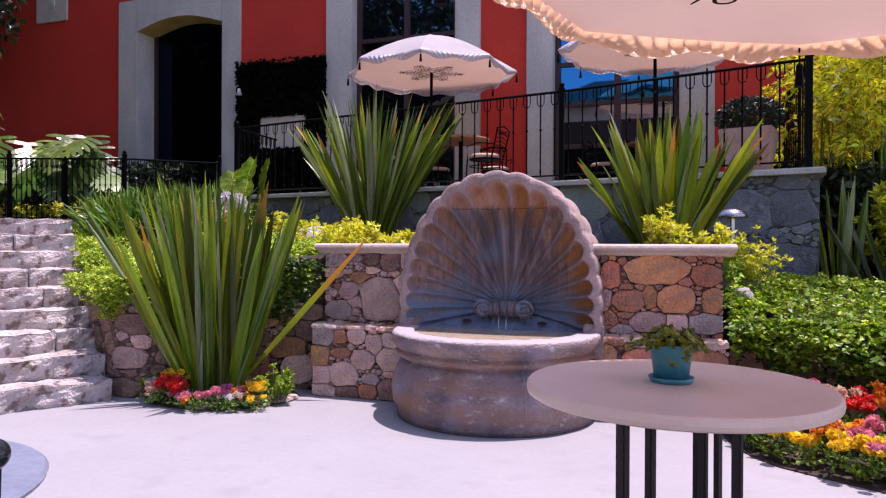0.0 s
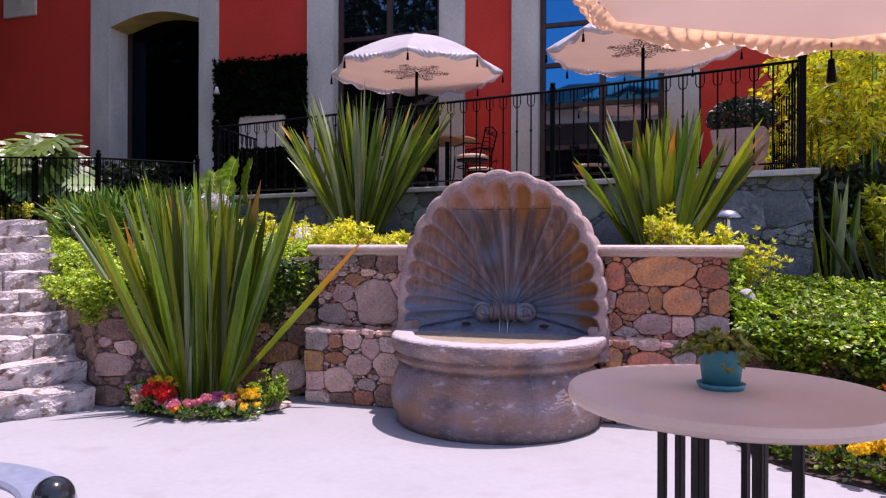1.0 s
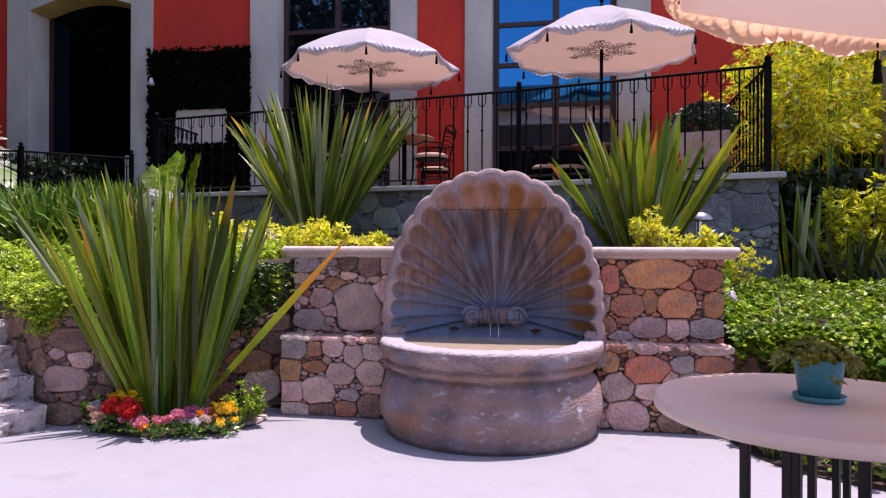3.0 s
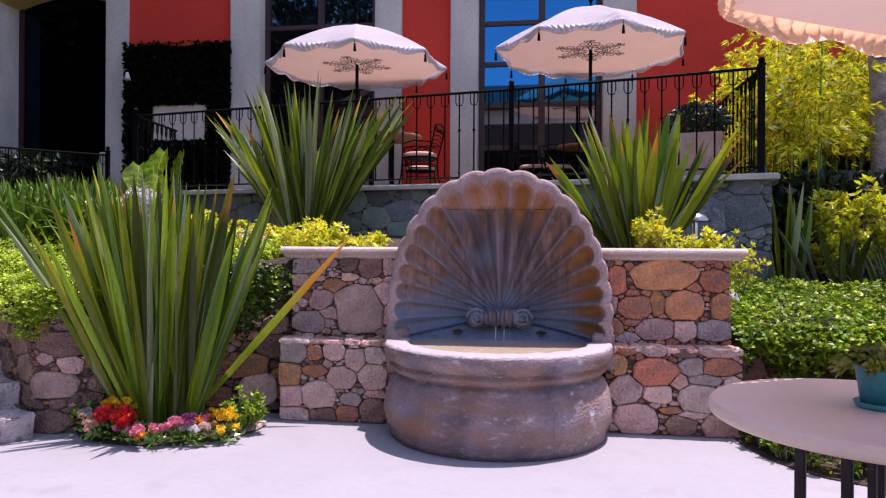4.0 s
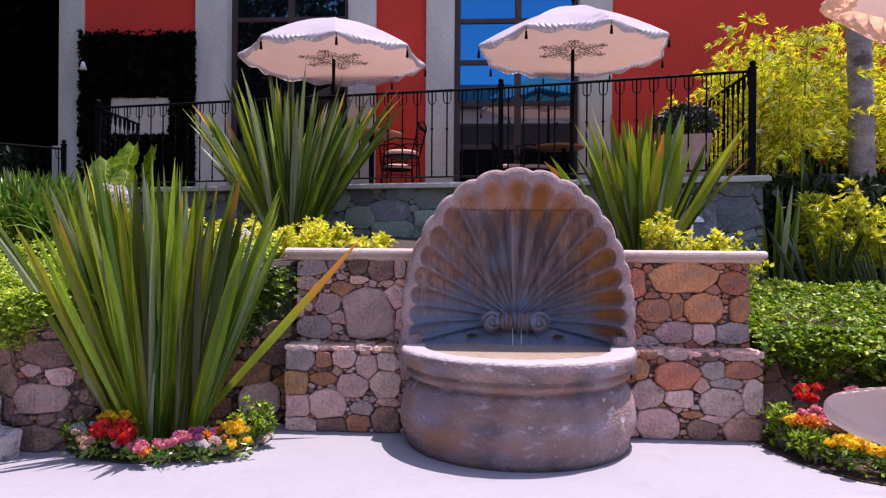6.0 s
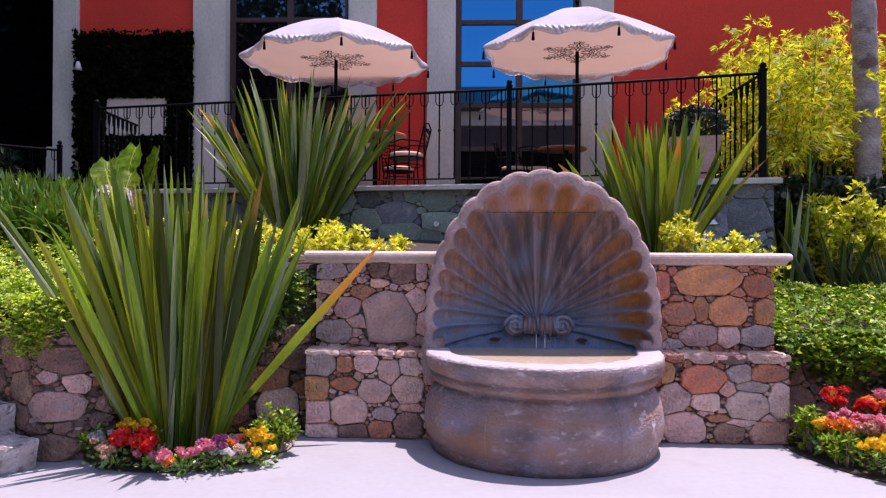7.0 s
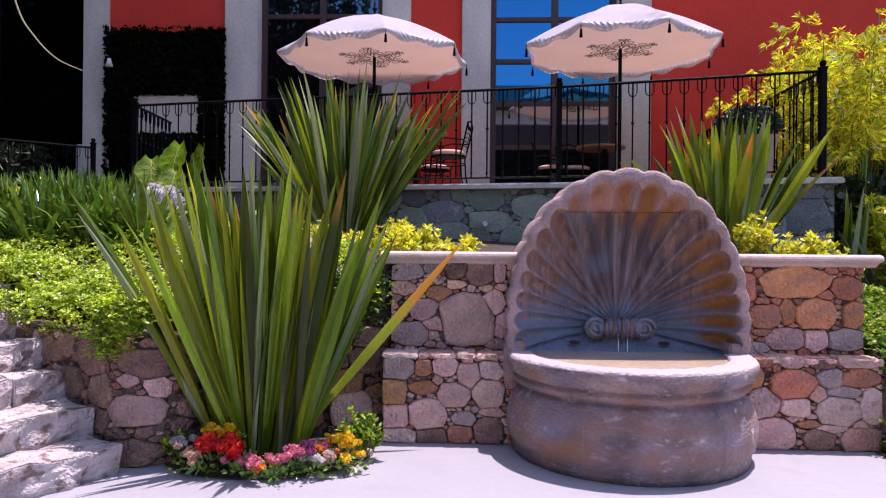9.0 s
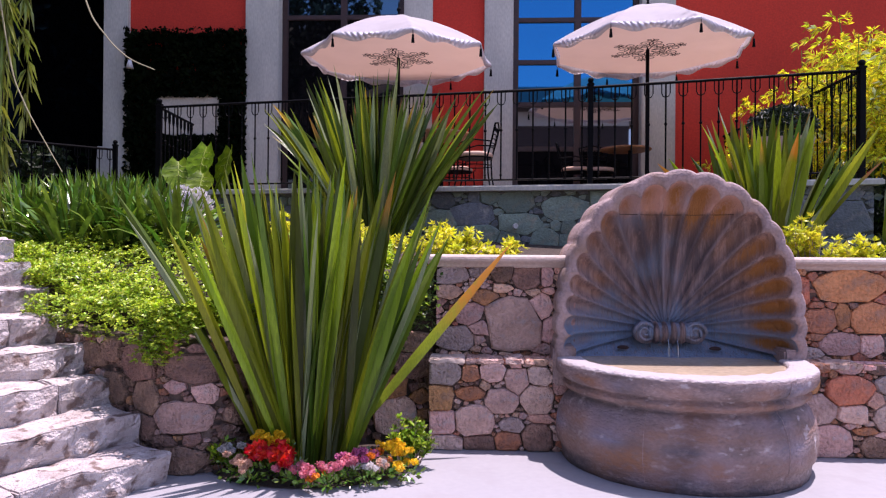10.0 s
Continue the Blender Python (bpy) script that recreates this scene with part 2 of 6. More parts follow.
M_GLASS = glass_mat("sky_tinted_window_glass", (0.003, 0.003, 0.004), ior=3.8, gloss_tint=(0.035, 0.47, 1.0))
M_MIDGLASS = glass_mat("reflecting_window_glass", (0.003, 0.003, 0.004), ior=3.6, gloss_tint=(0.85, 0.9, 1.0))
M_DIMGLASS = glass_mat("dim_window_glass", (0.003, 0.003, 0.004), ior=1.4)
M_TOPGLASS = glass_mat("clear_window_glass", (0.003, 0.003, 0.004), ior=2.4, gloss_tint=(0.35, 0.7, 1.0))
M_WOODDARK = mat("dark_brown_wood", (0.055, 0.022, 0.016), (0.035, 0.015, 0.012), 0.5, 10, 60, 0.2)
M_TEAL = mat("teal_glaze", (0.045, 0.30, 0.36), (0.04, 0.25, 0.31), 0.4, 6, 60, 0.1)


# ---- building helpers ----
def obj(name, verts, faces, material, parent=None, smooth=False, at=None):
    me = bpy.data.meshes.new(name)
    me.from_pydata([tuple(v) for v in verts], [], [tuple(f) for f in faces])
    if smooth:
        me.polygons.foreach_set("use_smooth", [True] * len(me.polygons))
    me.update()
    mats = material if isinstance(material, (list, tuple)) else [material]
    for k in mats:
        me.materials.append(k)
    ob = new(name, me)
    if parent is not None:
        ob.parent = parent
    if at is not None:
        ob.matrix_basis = at
    return ob


def part(name, bm, material, parent=None, label="", smooth=False, at=None):
    """Links a bmesh as one mesh object under a thing or part."""
    me = bpy.data.meshes.new(name)
    bmesh.ops.recalc_face_normals(bm, faces=bm.faces)
    bm.to_mesh(me)
    bm.free()
    if smooth:
        me.polygons.foreach_set("use_smooth", [True] * len(me.polygons))
    for k in (material if isinstance(material, (list, tuple)) else [material]):
        me.materials.append(k)
    ob = new(name, me)
    if parent is not None:
        ob.parent = parent
    if at is not None:
        ob.matrix_basis = at
    if label:
        tagged(ob, label)
    return ob


def thing(name, x, y, z, label, category, group="", rz=0):
    ob = new(name)
    ob.empty_display_size = 0.1
    ob.matrix_basis = pose(x, y, z, 0, 0, rz)
    return tagged(ob, label, category, group)


def box(bm, x0, x1, y0, y1, z0, z1, bevel=0.0):
    r = bmesh.ops.create_cube(bm, size=1.0, matrix=Matrix.Translation(((x0 + x1) / 2, (y0 + y1) / 2, (z0 + z1) / 2)) @ Matrix.Diagonal((x1 - x0, y1 - y0, z1 - z0, 1)))
    if bevel:
        es = list({e for v in r["verts"] for e in v.link_edges})
        bmesh.ops.bevel(bm, geom=es, offset=bevel, segments=2, affect="EDGES")
    return bm


def boxed(*a, **k):
    return box(bmesh.new(), *a, **k)


def tube(bm, pts, r0, r1=None, sides=8):
    """A tapered round bar through the points."""
    r1 = r0 if r1 is None else r1
    pts = [Vector(p) for p in pts]
    rings = []
    up = Vector((0.31, 0.17, 0.93)).normalized()
    for i, p in enumerate(pts):
        d = (pts[min(i + 1, len(pts) - 1)] - pts[max(i - 1, 0)]).normalized()
        a = d.cross(up)
        if a.length < 0.1:
            a = d.cross(Vector((1, 0, 0)))
        a.normalize()
        b = d.cross(a)
        r = r0 + (r1 - r0) * i / (len(pts) - 1)
        rings.append([bm.verts.new(p + (a * math.cos(k * math.tau / sides) + b * math.sin(k * math.tau / sides)) * r) for k in range(sides)])
    for u, w in zip(rings, rings[1:]):
        for k in range(sides):
            bm.faces.new((u[k], u[(k + 1) % sides], w[(k + 1) % sides], w[k]))
    bm.faces.new(rings[0][::-1])
    bm.faces.new(rings[-1])
    return bm


def lathe(profile, sides=32, start=0.0, sweep=math.tau, cx=0.0, cy=0.0):
    """Turns (radius, z) pairs about a standing axis."""
    bm = bmesh.new()
    full = abs(sweep - math.tau) < 1e-6
    n = sides if full else sides + 1
    rings = [[bm.verts.new((cx + r * math.cos(start + sweep * k / sides), cy + r * math.sin(start + sweep * k / sides), z)) for k in range(n)] for r, z in profile]
    for u, w in zip(rings, rings[1:]):
        for k in range(sides):
            j = (k + 1) % n
            bm.faces.new((u[k], u[j], w[j], w[k]))
    if full:
        for ring in (rings[0], rings[-1]):
            if profile[0][0] > 1e-4:
                bm.faces.new(ring)
    return bm


def ball(bm, c, r, seg=10):
    bmesh.ops.create_uvsphere(bm, u_segments=seg, v_segments=max(6, seg // 2 + 1), radius=r, matrix=Matrix.Translation(c))
    return bm


def clip_poly(poly, a, b, c):
    """Keeps the side a*x + b*y <= c of a convex polygon."""
    out = []
    for (x0, y0), (x1, y1) in zip(poly, poly[1:] + poly[:1]):
        d0, d1 = a * x0 + b * y0 - c, a * x1 + b * y1 - c
        if d0 <= 0:
            out.append((x0, y0))
        if d0 * d1 < 0:
            k = d0 / (d0 - d1)
            out.append((x0 + (x1 - x0) * k, y0 + (y1 - y0) * k))
    return out


def stone_mesh(poly, gap, depth, rng, rough=0.35, soft=1):
    """One rough stone: the polygon drawn in by half a joint, with rounded-off edges and an uneven face; local x, z in the wall, -y outwards."""
    cx = sum(p[0] for p in poly) / len(poly)
    cy = sum(p[1] for p in poly) / len(poly)
    pts = []
    for (x0, y0), (x1, y1) in zip(poly, poly[1:] + poly[:1]):
        l = math.hypot(x1 - x0, y1 - y0)
        k = 3 if l > 0.16 else 2 if l > 0.08 else 1
        for i in range(k):
            f = i / k
            pts.append((x0 + (x1 - x0) * f, y0 + (y1 - y0) * f))
    for _ in range(soft):
        pts = [q for (x0, y0), (x1, y1) in zip(pts, pts[1:] + pts[:1]) for q in ((x0 * 0.85 + x1 * 0.15, y0 * 0.85 + y1 * 0.15), (x0 * 0.15 + x1 * 0.85, y0 * 0.15 + y1 * 0.85))]
    size = max(math.hypot(x - cx, y - cy) for x, y in pts)
    if size < gap * 1.2:
        return None
    shrink, V, F = 1 - gap / size, [], []
    n = len(pts)
    ph = [rng.random() * 6 for _ in range(3)]
    jit = [1.08 - 0.05 * rng.random() - 0.05 * (1 + noise.noise((math.cos(math.tau * i / n) * 1.3 + ph[0], math.sin(math.tau * i / n) * 1.3 + ph[1], ph[2]))) for i in range(n)]
    tilt = (rng.uniform(-1, 1) * 0.06, rng.uniform(-1, 1) * 0.06)
    for lay, (s, d) in enumerate(((1.0, 0.0), (0.998, -0.55), (0.97, -0.84), (0.89, -0.97), (0.55, -1.02))):
        for (x, y), j in zip(pts, jit):
            px, py = cx + (x - cx) * shrink * s * j, cy + (y - cy) * shrink * s * j
            dd = d * depth
            if lay > 1:
                dd += (px - cx) * tilt[0] + (py - cy) * tilt[1] + rng.uniform(-1, 1) * depth * rough * 0.25
            V.append((px - cx, dd, py - cy))
    V.append((0, -depth * (1.0 + rough * rng.random() * 0.4), 0))
    for lay in range(4):
        for i in range(n):
            a, b = lay * n + i, lay * n + (i + 1) % n
            F.append((a, b, b + n, a + n))
    top = 4 * n
    for i in range(n):
        F.append((top + i, top + (i + 1) % n, len(V) - 1))
    return V, F, cx, cy


def oval(x, y, rx, ry, rng, n=8):
    """A rough angular outline of n uneven sides that fills about a squared-off oval."""
    e, ph = rng.uniform(3.5, 8.0), rng.random() * math.tau
    tl = rng.uniform(-0.16, 0.16) * min(1.0, ry / rx)
    out = []
    for k in range(n):
        a = ph + math.tau * (k + rng.uniform(-0.28, 0.28)) / n
        c, d = math.cos(a), math.sin(a)
        r = (abs(c) ** e + abs(d) ** e) ** (-1 / e) * rng.uniform(0.86, 1.12)
        out.append((x + rx * r * c, y + ry * (r * d + tl * r * c)))
    return out


def reach(p, q):
    """How far stone p stretches towards stone q."""
    dx, dy = q[0] - p[0], q[1] - p[1]
    d = math.hypot(dx, dy) + 1e-9
    return (abs(dx / d / p[2]) ** 3.4 + abs(dy / d / p[3]) ** 3.4) ** (-1 / 3.4), d


def rubble(w, h, fixed, rng, sizes=(0.10, 0.05), tries=900, small=0.010):
    """Lays stones (x, z, half width, half height, kind) in a w by h field: the given ones, then smaller ones thrown into the gaps; returns outlines with their kinds."""
    st = [tuple(f) for f in fixed]
    for k in range(tries):
        r = sizes[0] + (sizes[1] - sizes[0]) * min(1.0, k / (tries * 0.7)) if not fixed else sizes[1]
        rx, ry = r * rng.uniform(0.9, 1.5), r * rng.uniform(0.62, 1.0)
        p = (rng.uniform(rx * 0.8, w - rx * 0.8), rng.uniform(ry * 0.8, h - ry * 0.8), rx, ry, "")
        if all(reach(p, q)[0] + reach(q, p)[0] < reach(p, q)[1] * 1.09 for q in st):
            st.append(p)
    chips = []
    for k in range(2600):
        x, y = rng.uniform(0.01, w - 0.01), rng.uniform(0.01, h - 0.01)
        room = 0.035
        for q in st + chips:
            f = (abs((x - q[0]) / q[2]) ** 3 + abs((y - q[1]) / q[3]) ** 3) ** (1 / 3)
            room = min(room, (f - 1) * math.hypot(x - q[0], y - q[1]) / max(f, 1e-6))
            if room < small:
                break
        if room >= small:
            ry = room * rng.uniform(0.75, 1.0)
            chips.append((x, y, min(room * rng.uniform(1.0, 1.7), 0.05), ry, "chip"))
    out = []
    for i, p in enumerate(st + chips):
        big = 1.42 if i < len(st) else 1.3
        poly = oval(p[0], p[1], p[2] * big, p[3] * big, rng, rng.randint(6, 8) if i < len(st) else 5)
        for a, b, c in ((-1, 0, 0), (1, 0, w), (0, -1, 0), (0, 1, h)):
            poly = clip_poly(poly, a, b, c)
        for j, q in enumerate(st + chips):
            if i == j or abs(q[0] - p[0]) > p[2] + q[2] + 0.03 or abs(q[1] - p[1]) > p[3] + q[3] + 0.03:
                continue
            (a, d), (b, d) = reach(p, q), reach(q, p)
            nx, ny = (q[0] - p[0]) / d, (q[1] - p[1]) / d
            gx, gy = (q[0] - p[0]) / (p[2] + q[2]) ** 2, (q[1] - p[1]) / (p[3] + q[3]) ** 2
            gl = math.hypot(gx, gy) + 1e-9
            f = d * a / (a + b)
            mx, my = p[0] + nx * f, p[1] + ny * f
            poly = clip_poly(poly, gx / gl, gy / gl, (mx * gx + my * gy) / gl)
            if len(poly) < 3:
                break
        if len(poly) >= 3:
            out.append((poly, p[4]))
    return out


def lay_stones(parent, place, laid, kinds, rng, gap, depth):
    """Sets each outline of a rubble layout as a stone of its own; place(x, out, z) maps the field into the world."""
    for poly, kind in laid:
        chip = kind == "chip"
        m = stone_mesh(poly, 0.002 if chip else gap, depth * (rng.uniform(0.55, 0.85) if chip else rng.uniform(0.8, 1.35)), rng, soft=0)
        if m:
            c = place(m[2], 0, m[3])
            obj("chip" if chip else "stone", [place(m[2] + x, -y, m[3] + z) - c for x, y, z in m[0]], m[1], rng.choice(kinds[kind] if kind in kinds else kinds[""]), parent, smooth=False, at=Matrix.Translation(c))


def blades(name, leaves, material, parent=None, seg=6, fold=0.25, at=None, smooth=True):
    """Sword leaves: each (base, direction, length, width, droop, roll), folded along the midrib and tapering to a point."""
    V, F = [], []
    for base, d, ln, wd, droop, rl in leaves:
        p, d = Vector(base), Vector(d).normalized()
        side = d.cross(Vector((0, 0, 1)))
        side = side.normalized() if side.length > 1e-3 else Vector((1, 0, 0))
        side = Matrix.Rotation(rl, 3, d) @ side
        s0 = len(V)
        for i in range(seg + 1):
            f = i / seg
            w = wd * (0.40 + 1.33 * f if f < 0.45 else 1.0 - max(0.0, (f - 0.45) / 0.55) ** 3.0) * 0.5
            w = max(w, 0.0008)
            nrm = side.cross(d).normalized()
            V += [p - side * w, p + nrm * w * fold, p + side * w]
            if i < seg:
                k = s0 + 3 * i
                F += [(k, k + 1, k + 4, k + 3), (k + 1, k + 2, k + 5, k + 4)]
            p = p + d * (ln / seg)
            side = Matrix.Rotation(math.sin(rl * 37) * 0.13, 3, d) @ side
            d = (d + Vector((0, 0, -droop * f * 2 / seg))).normalized()
    return obj(name, V, F, material, parent, smooth, at)


def leaf_cloud(name, centres, size, material, seed, parent=None, up=0.5, shape=0.45, face=0.0):
    """Small folded leaves, one at each centre, turned by chance and leaning upwards."""
    rng = np.random.default_rng(seed)
    c = np.asarray(centres, dtype=float)
    n = len(c)
    d = rng.normal(size=(n, 3))
    d[:, 2] += up
    d /= np.linalg.norm(d, axis=1)[:, None]
    a = np.cross(d, rng.normal(size=(n, 3)))
    a /= np.linalg.norm(a, axis=1)[:, None] + 1e-9
    nn = np.cross(a, d)
    if face:
        nn = rng.normal(size=(n, 3)) + (0, 0, face)
        nn /= np.linalg.norm(nn, axis=1)[:, None]
        a = np.cross(nn, d)
        a /= np.linalg.norm(a, axis=1)[:, None] + 1e-9
        d = np.cross(a, nn)
    s = size * rng.uniform(0.6, 1.3, n)[:, None]
    v = np.stack([c - d * s * 0.5, c - a * s * shape * 0.5 + nn * s * 0.08, c + d * s * 0.5, c + a * s * shape * 0.5 + nn * s * 0.08], axis=1).reshape(-1, 3)
    i = np.arange(n)[:, None] * 4
    f = np.concatenate([i + [[0, 1, 2]], i + [[0, 2, 3]]]).tolist()
    return obj(name, v.tolist(), f, material, parent)


def rosettes(name, nodes, axes, per, size, material, seed, parent=None, shape=0.4, spread=(0.5, 1.3), droop=0.25):
    """Tufts of leaves: per leaves fan out from each node about its axis, each bent down to its tip."""
    rng = np.random.default_rng(seed)
    p = np.repeat(np.asarray(nodes, dtype=float), per, axis=0)
    ax = np.repeat(np.asarray(axes, dtype=float), per, axis=0)
    ax /= np.linalg.norm(ax, axis=1)[:, None] + 1e-9
    n = len(p)
    rd = np.cross(ax, rng.normal(size=(n, 3)))
    rd /= np.linalg.norm(rd, axis=1)[:, None] + 1e-9
    th = rng.uniform(*spread, n)[:, None]
    d = ax * np.cos(th) + rd * np.sin(th)
    nn = ax * np.sin(th) - rd * np.cos(th) + rng.normal(size=(n, 3)) * 0.25
    a = np.cross(nn, d)
    a /= np.linalg.norm(a, axis=1)[:, None] + 1e-9
    s = size * rng.uniform(0.6, 1.25, n)[:, None]
    dn = np.array((0, 0, -1.0)) * droop * s
    v = np.stack([p + d * s * 0.08, p + d * s * 0.5 - a * s * shape * 0.5, p + d * s + dn, p + d * s * 0.5 + a * s * shape * 0.5], axis=1).reshape(-1, 3)
    i = np.arange(n)[:, None] * 4
    f = np.concatenate([i + [[0, 1, 2]], i + [[0, 2, 3]]]).tolist()
    return obj(name, v.tolist(), f, material, parent)


def smooth_line(pts, k=6):
    """A curve through the points, k steps from one to the next."""
    q = [Vector(p) for p in pts]
    q = [q[0] * 2 - q[1]] + q + [q[-1] * 2 - q[-2]]
    out = []
    for a, b, c, d in zip(q, q[1:], q[2:], q[3:]):
        for i in range(k):
            t = i / k
            out.append(0.5 * (2 * b + (c - a) * t + (2 * a - 5 * b + 4 * c - d) * t * t + (3 * b - a - 3 * c + d) * t ** 3))
    return out + [q[-2]]


def stone_strip(parent, line, z0, h, n, materials, seed, gap=0.004, depth=0.03, size=0.145):
    """Rough stones set along a curved wall face; the line runs with its open side to the right."""
    rng = random.Random(seed)
    pts = [Vector((p[0], p[1], 0)) for p in line]
    at = [0.0]
    for a, b in zip(pts, pts[1:]):
        at.append(at[-1] + (b - a).length)

    def place(s, out, z):
        k = 0
        while k < len(at) - 2 and s > at[k + 1]:
            k += 1
        d = (pts[k + 1] - pts[k]).normalized()
        dn = (pts[min(k + 2, len(pts) - 1)] - pts[max(k - 1, 0)]).normalized()
        return pts[k] + d * (s - at[k]) + Vector((dn.y, -dn.x, 0)) * out + Vector((0, 0, z0 + z))

    lay_stones(parent, place, rubble(at[-1], h, [], rng, (size, 0.045), n), {"": materials}, rng, gap, depth)


# ---- ground and large structure ----
bm = bmesh.new()
bmesh.ops.create_grid(bm, x_segments=2, y_segments=2, size=150)
ground = tagged(part("ground", bm, mat("dry_earth", (0.24, 0.19, 0.14), (0.17, 0.14, 0.10), 0.95, 0.5, 8, 0.4)), "bare earth ground reaching out of sight", "ground", kind="structure")
ground.location.z = -0.06

bm = bmesh.new()
bmesh.ops.create_grid(bm, x_segments=60, y_segments=50, size=1, matrix=Matrix.Diagonal((7.0, 6.0, 1, 1)))
for v in bm.verts:
    v.co.z = 0.004 * noise.noise(v.co * 1.7)
pavement = tagged(part("pavement", bm, M_PAVE, smooth=True), "pale sunlit concrete courtyard paving", "pavement", kind="structure")
pavement.location = (-0.5, -1.3, 0)

TERRACE = [(-6.22, 8.28), (-1.33, 7.37), (1.10, 6.75)]   # front line of the terrace wall
T_TOP, RAIL_TOP = 1.868, 2.86
FACADE = 10.47


def prism(name, pts, z0, z1, material, bevel=0.0):
    bm = bmesh.new()
    lo = [bm.verts.new((x, y, z0)) for x, y in pts]
    hi = [bm.verts.new((x, y, z1)) for x, y in pts]
    n = len(pts)
    for i in range(n):
        bm.faces.new((lo[i], lo[(i + 1) % n], hi[(i + 1) % n], hi[i]))
    bm.faces.new(hi)
    bm.faces.new(lo[::-1])
    bmesh.ops.recalc_face_normals(bm, faces=bm.faces)
    if bevel:
        bmesh.ops.bevel(bm, geom=[e for e in bm.edges if e.verts[0].co.z > z1 - 1e-5 and e.verts[1].co.z > z1 - 1e-5], offset=bevel, segments=3, affect="EDGES")
    return part(name, bm, material)


def offset_line(pts, d):
    """The polyline moved d to its right-hand side (towards -y for a line that runs along +x)."""
    out = []
    for i, p in enumerate(pts):
        q, r = Vector(pts[max(i - 1, 0)]), Vector(pts[min(i + 1, len(pts) - 1)])
        t = (r - q).normalized()
        out.append((p[0] + t.y * d, p[1] - t.x * d))
    return out


core = offset_line(TERRACE, -0.06)
terrace_wall = tagged(prism("terrace_wall", core + [(core[-1][0], FACADE), (core[0][0], FACADE)], 0.0, T_TOP - 0.06, M_MORTAR_GREEN), "terrace retaining wall of large flat grey-green stones", "wall", kind="structure")
tfloor = offset_line(TERRACE, -0.4)
terrace_floor = tagged(prism("terrace_floor", tfloor + [(tfloor[-1][0] + 0.0, FACADE), (tfloor[0][0], FACADE)], T_TOP - 0.06, T_TOP - 0.02, mat("terrace_tile", (0.36, 0.27, 0.24), None, 0.7, 3, 40, 0.2)), "plain terrace floor before the red house", "floor", kind="structure")
lip_o, lip_i = offset_line(TERRACE, 0.05), offset_line(TERRACE, -0.39)
lip_o[-1] = (lip_o[-1][0] + 0.06, lip_o[-1][1] - 0.01)
terrace_coping = tagged(prism("terrace_coping", lip_o + lip_i[::-1], T_TOP - 0.055, T_TOP, M_TRIM, 0.012), "grey stone coping along the terrace wall", "coping", kind="structure")

# the red house: one front wall, cut open at a door and two windows
house = thing("red_house", -3.0, FACADE, 1.7, "red plastered house with grey stone surrounds and tall openings", "house")
HZ0, HZ1 = 1.7, 6.75
OPEN = [(-9.95, -8.01, 5.30), (-5.38, -3.53, 6.2), (-1.95, -0.11, 6.2)]
xs = [-22.0] + [v for o in OPEN for v in o[:2]] + [9.0]
pieces = []
for a, b in zip(xs[::2], xs[1::2]):
    pieces.append(part("wall", boxed(a, b, FACADE, FACADE + 0.5, 0.0, HZ1), M_RED))
for a, b, top in OPEN:
    pieces.append(part("wall", boxed(a, b, FACADE + 0.301 if a > -8 else FACADE + 0.001, FACADE + 0.5, top + (0.25 if a < -8 else 0), HZ1), M_RED))
for q in ((-22, 9, FACADE + 3.5, FACADE + 3.7), (-22.2, -22, FACADE, FACADE + 3.7), (9, 9.2, FACADE, FACADE + 3.7)):
    pieces.append(part("wall", boxed(*q, 0, HZ1), M_RED))
pieces.append(part("roof", boxed(-22.3, 9.3, FACADE - 0.05, FACADE + 3.9, HZ1, HZ1 + 0.2, bevel=0.03), M_TRIM))
for o in pieces:
    o.parent = house
    o.matrix_parent_inverse = house.matrix_basis.inverted()


def under(ob, parent):
    """Parents ob without moving it."""
    ob.parent = parent
    m = parent.matrix_basis.copy()
    p = parent.parent
    if p is not None:
        m = p.matrix_basis @ parent.matrix_parent_inverse @ m
    ob.matrix_parent_inverse = m.inverted()
    return ob


def surround(x0, x1, z0, z1, name="pilaster", proud=0.07, base=True):
    bm = boxed(x0 - 0.004, x1 + 0.004, FACADE - proud, FACADE + 0.46, z0, z1, bevel=0.012)
    if base:
        box(bm, x0 - 0.07, x1 + 0.07, FACADE - proud - 0.05, FACADE + 0.02, z0, 2.70, bevel=0.012)
    return under(part(name, bm, M_TRIM), house)


surround(-10.40, -9.95, 1.75, 5.85, base=False)
surround(-8.01, -7.64, 1.75, 5.85)
surround(-5.87, -5.38, 1.82, 6.55, base=False)
surround(-3.53, -3.12, 1.82, 6.55, base=False)
surround(-2.36, -1.95, 1.82, 6.55, base=False)
surround(-0.11, 0.36, 1.82, 6.55, base=False)
# arched head over the door
bm = bmesh.new()
N = 14
xa, xb = -9.95, -8.01
arc = [(xa + (xb - xa) * i / N, 5.24 + 0.20 * math.sin(math.pi * i / N)) for i in range(N + 1)]
for yy, zt in ((FACADE - 0.071, 5.85),):
    f0 = [bm.verts.new((x, yy, z)) for x, z in arc]
    t0 = [bm.verts.new((x, yy, zt)) for x, z in arc]
    for i in range(N):
        bm.faces.new((f0[i], f0[i + 1], t0[i + 1], t0[i]))
under(part("lintel", bm, M_TRIM), house)
bm = bmesh.new()
f0 = [bm.verts.new((x, FACADE - 0.07, z - 0.003)) for x, z in arc]
b0 = [bm.verts.new((x, FACADE + 0.45, z - 0.003)) for x, z in arc]
for i in range(N):
    bm.faces.new((f0[i], f0[i + 1], b0[i + 1], b0[i]))
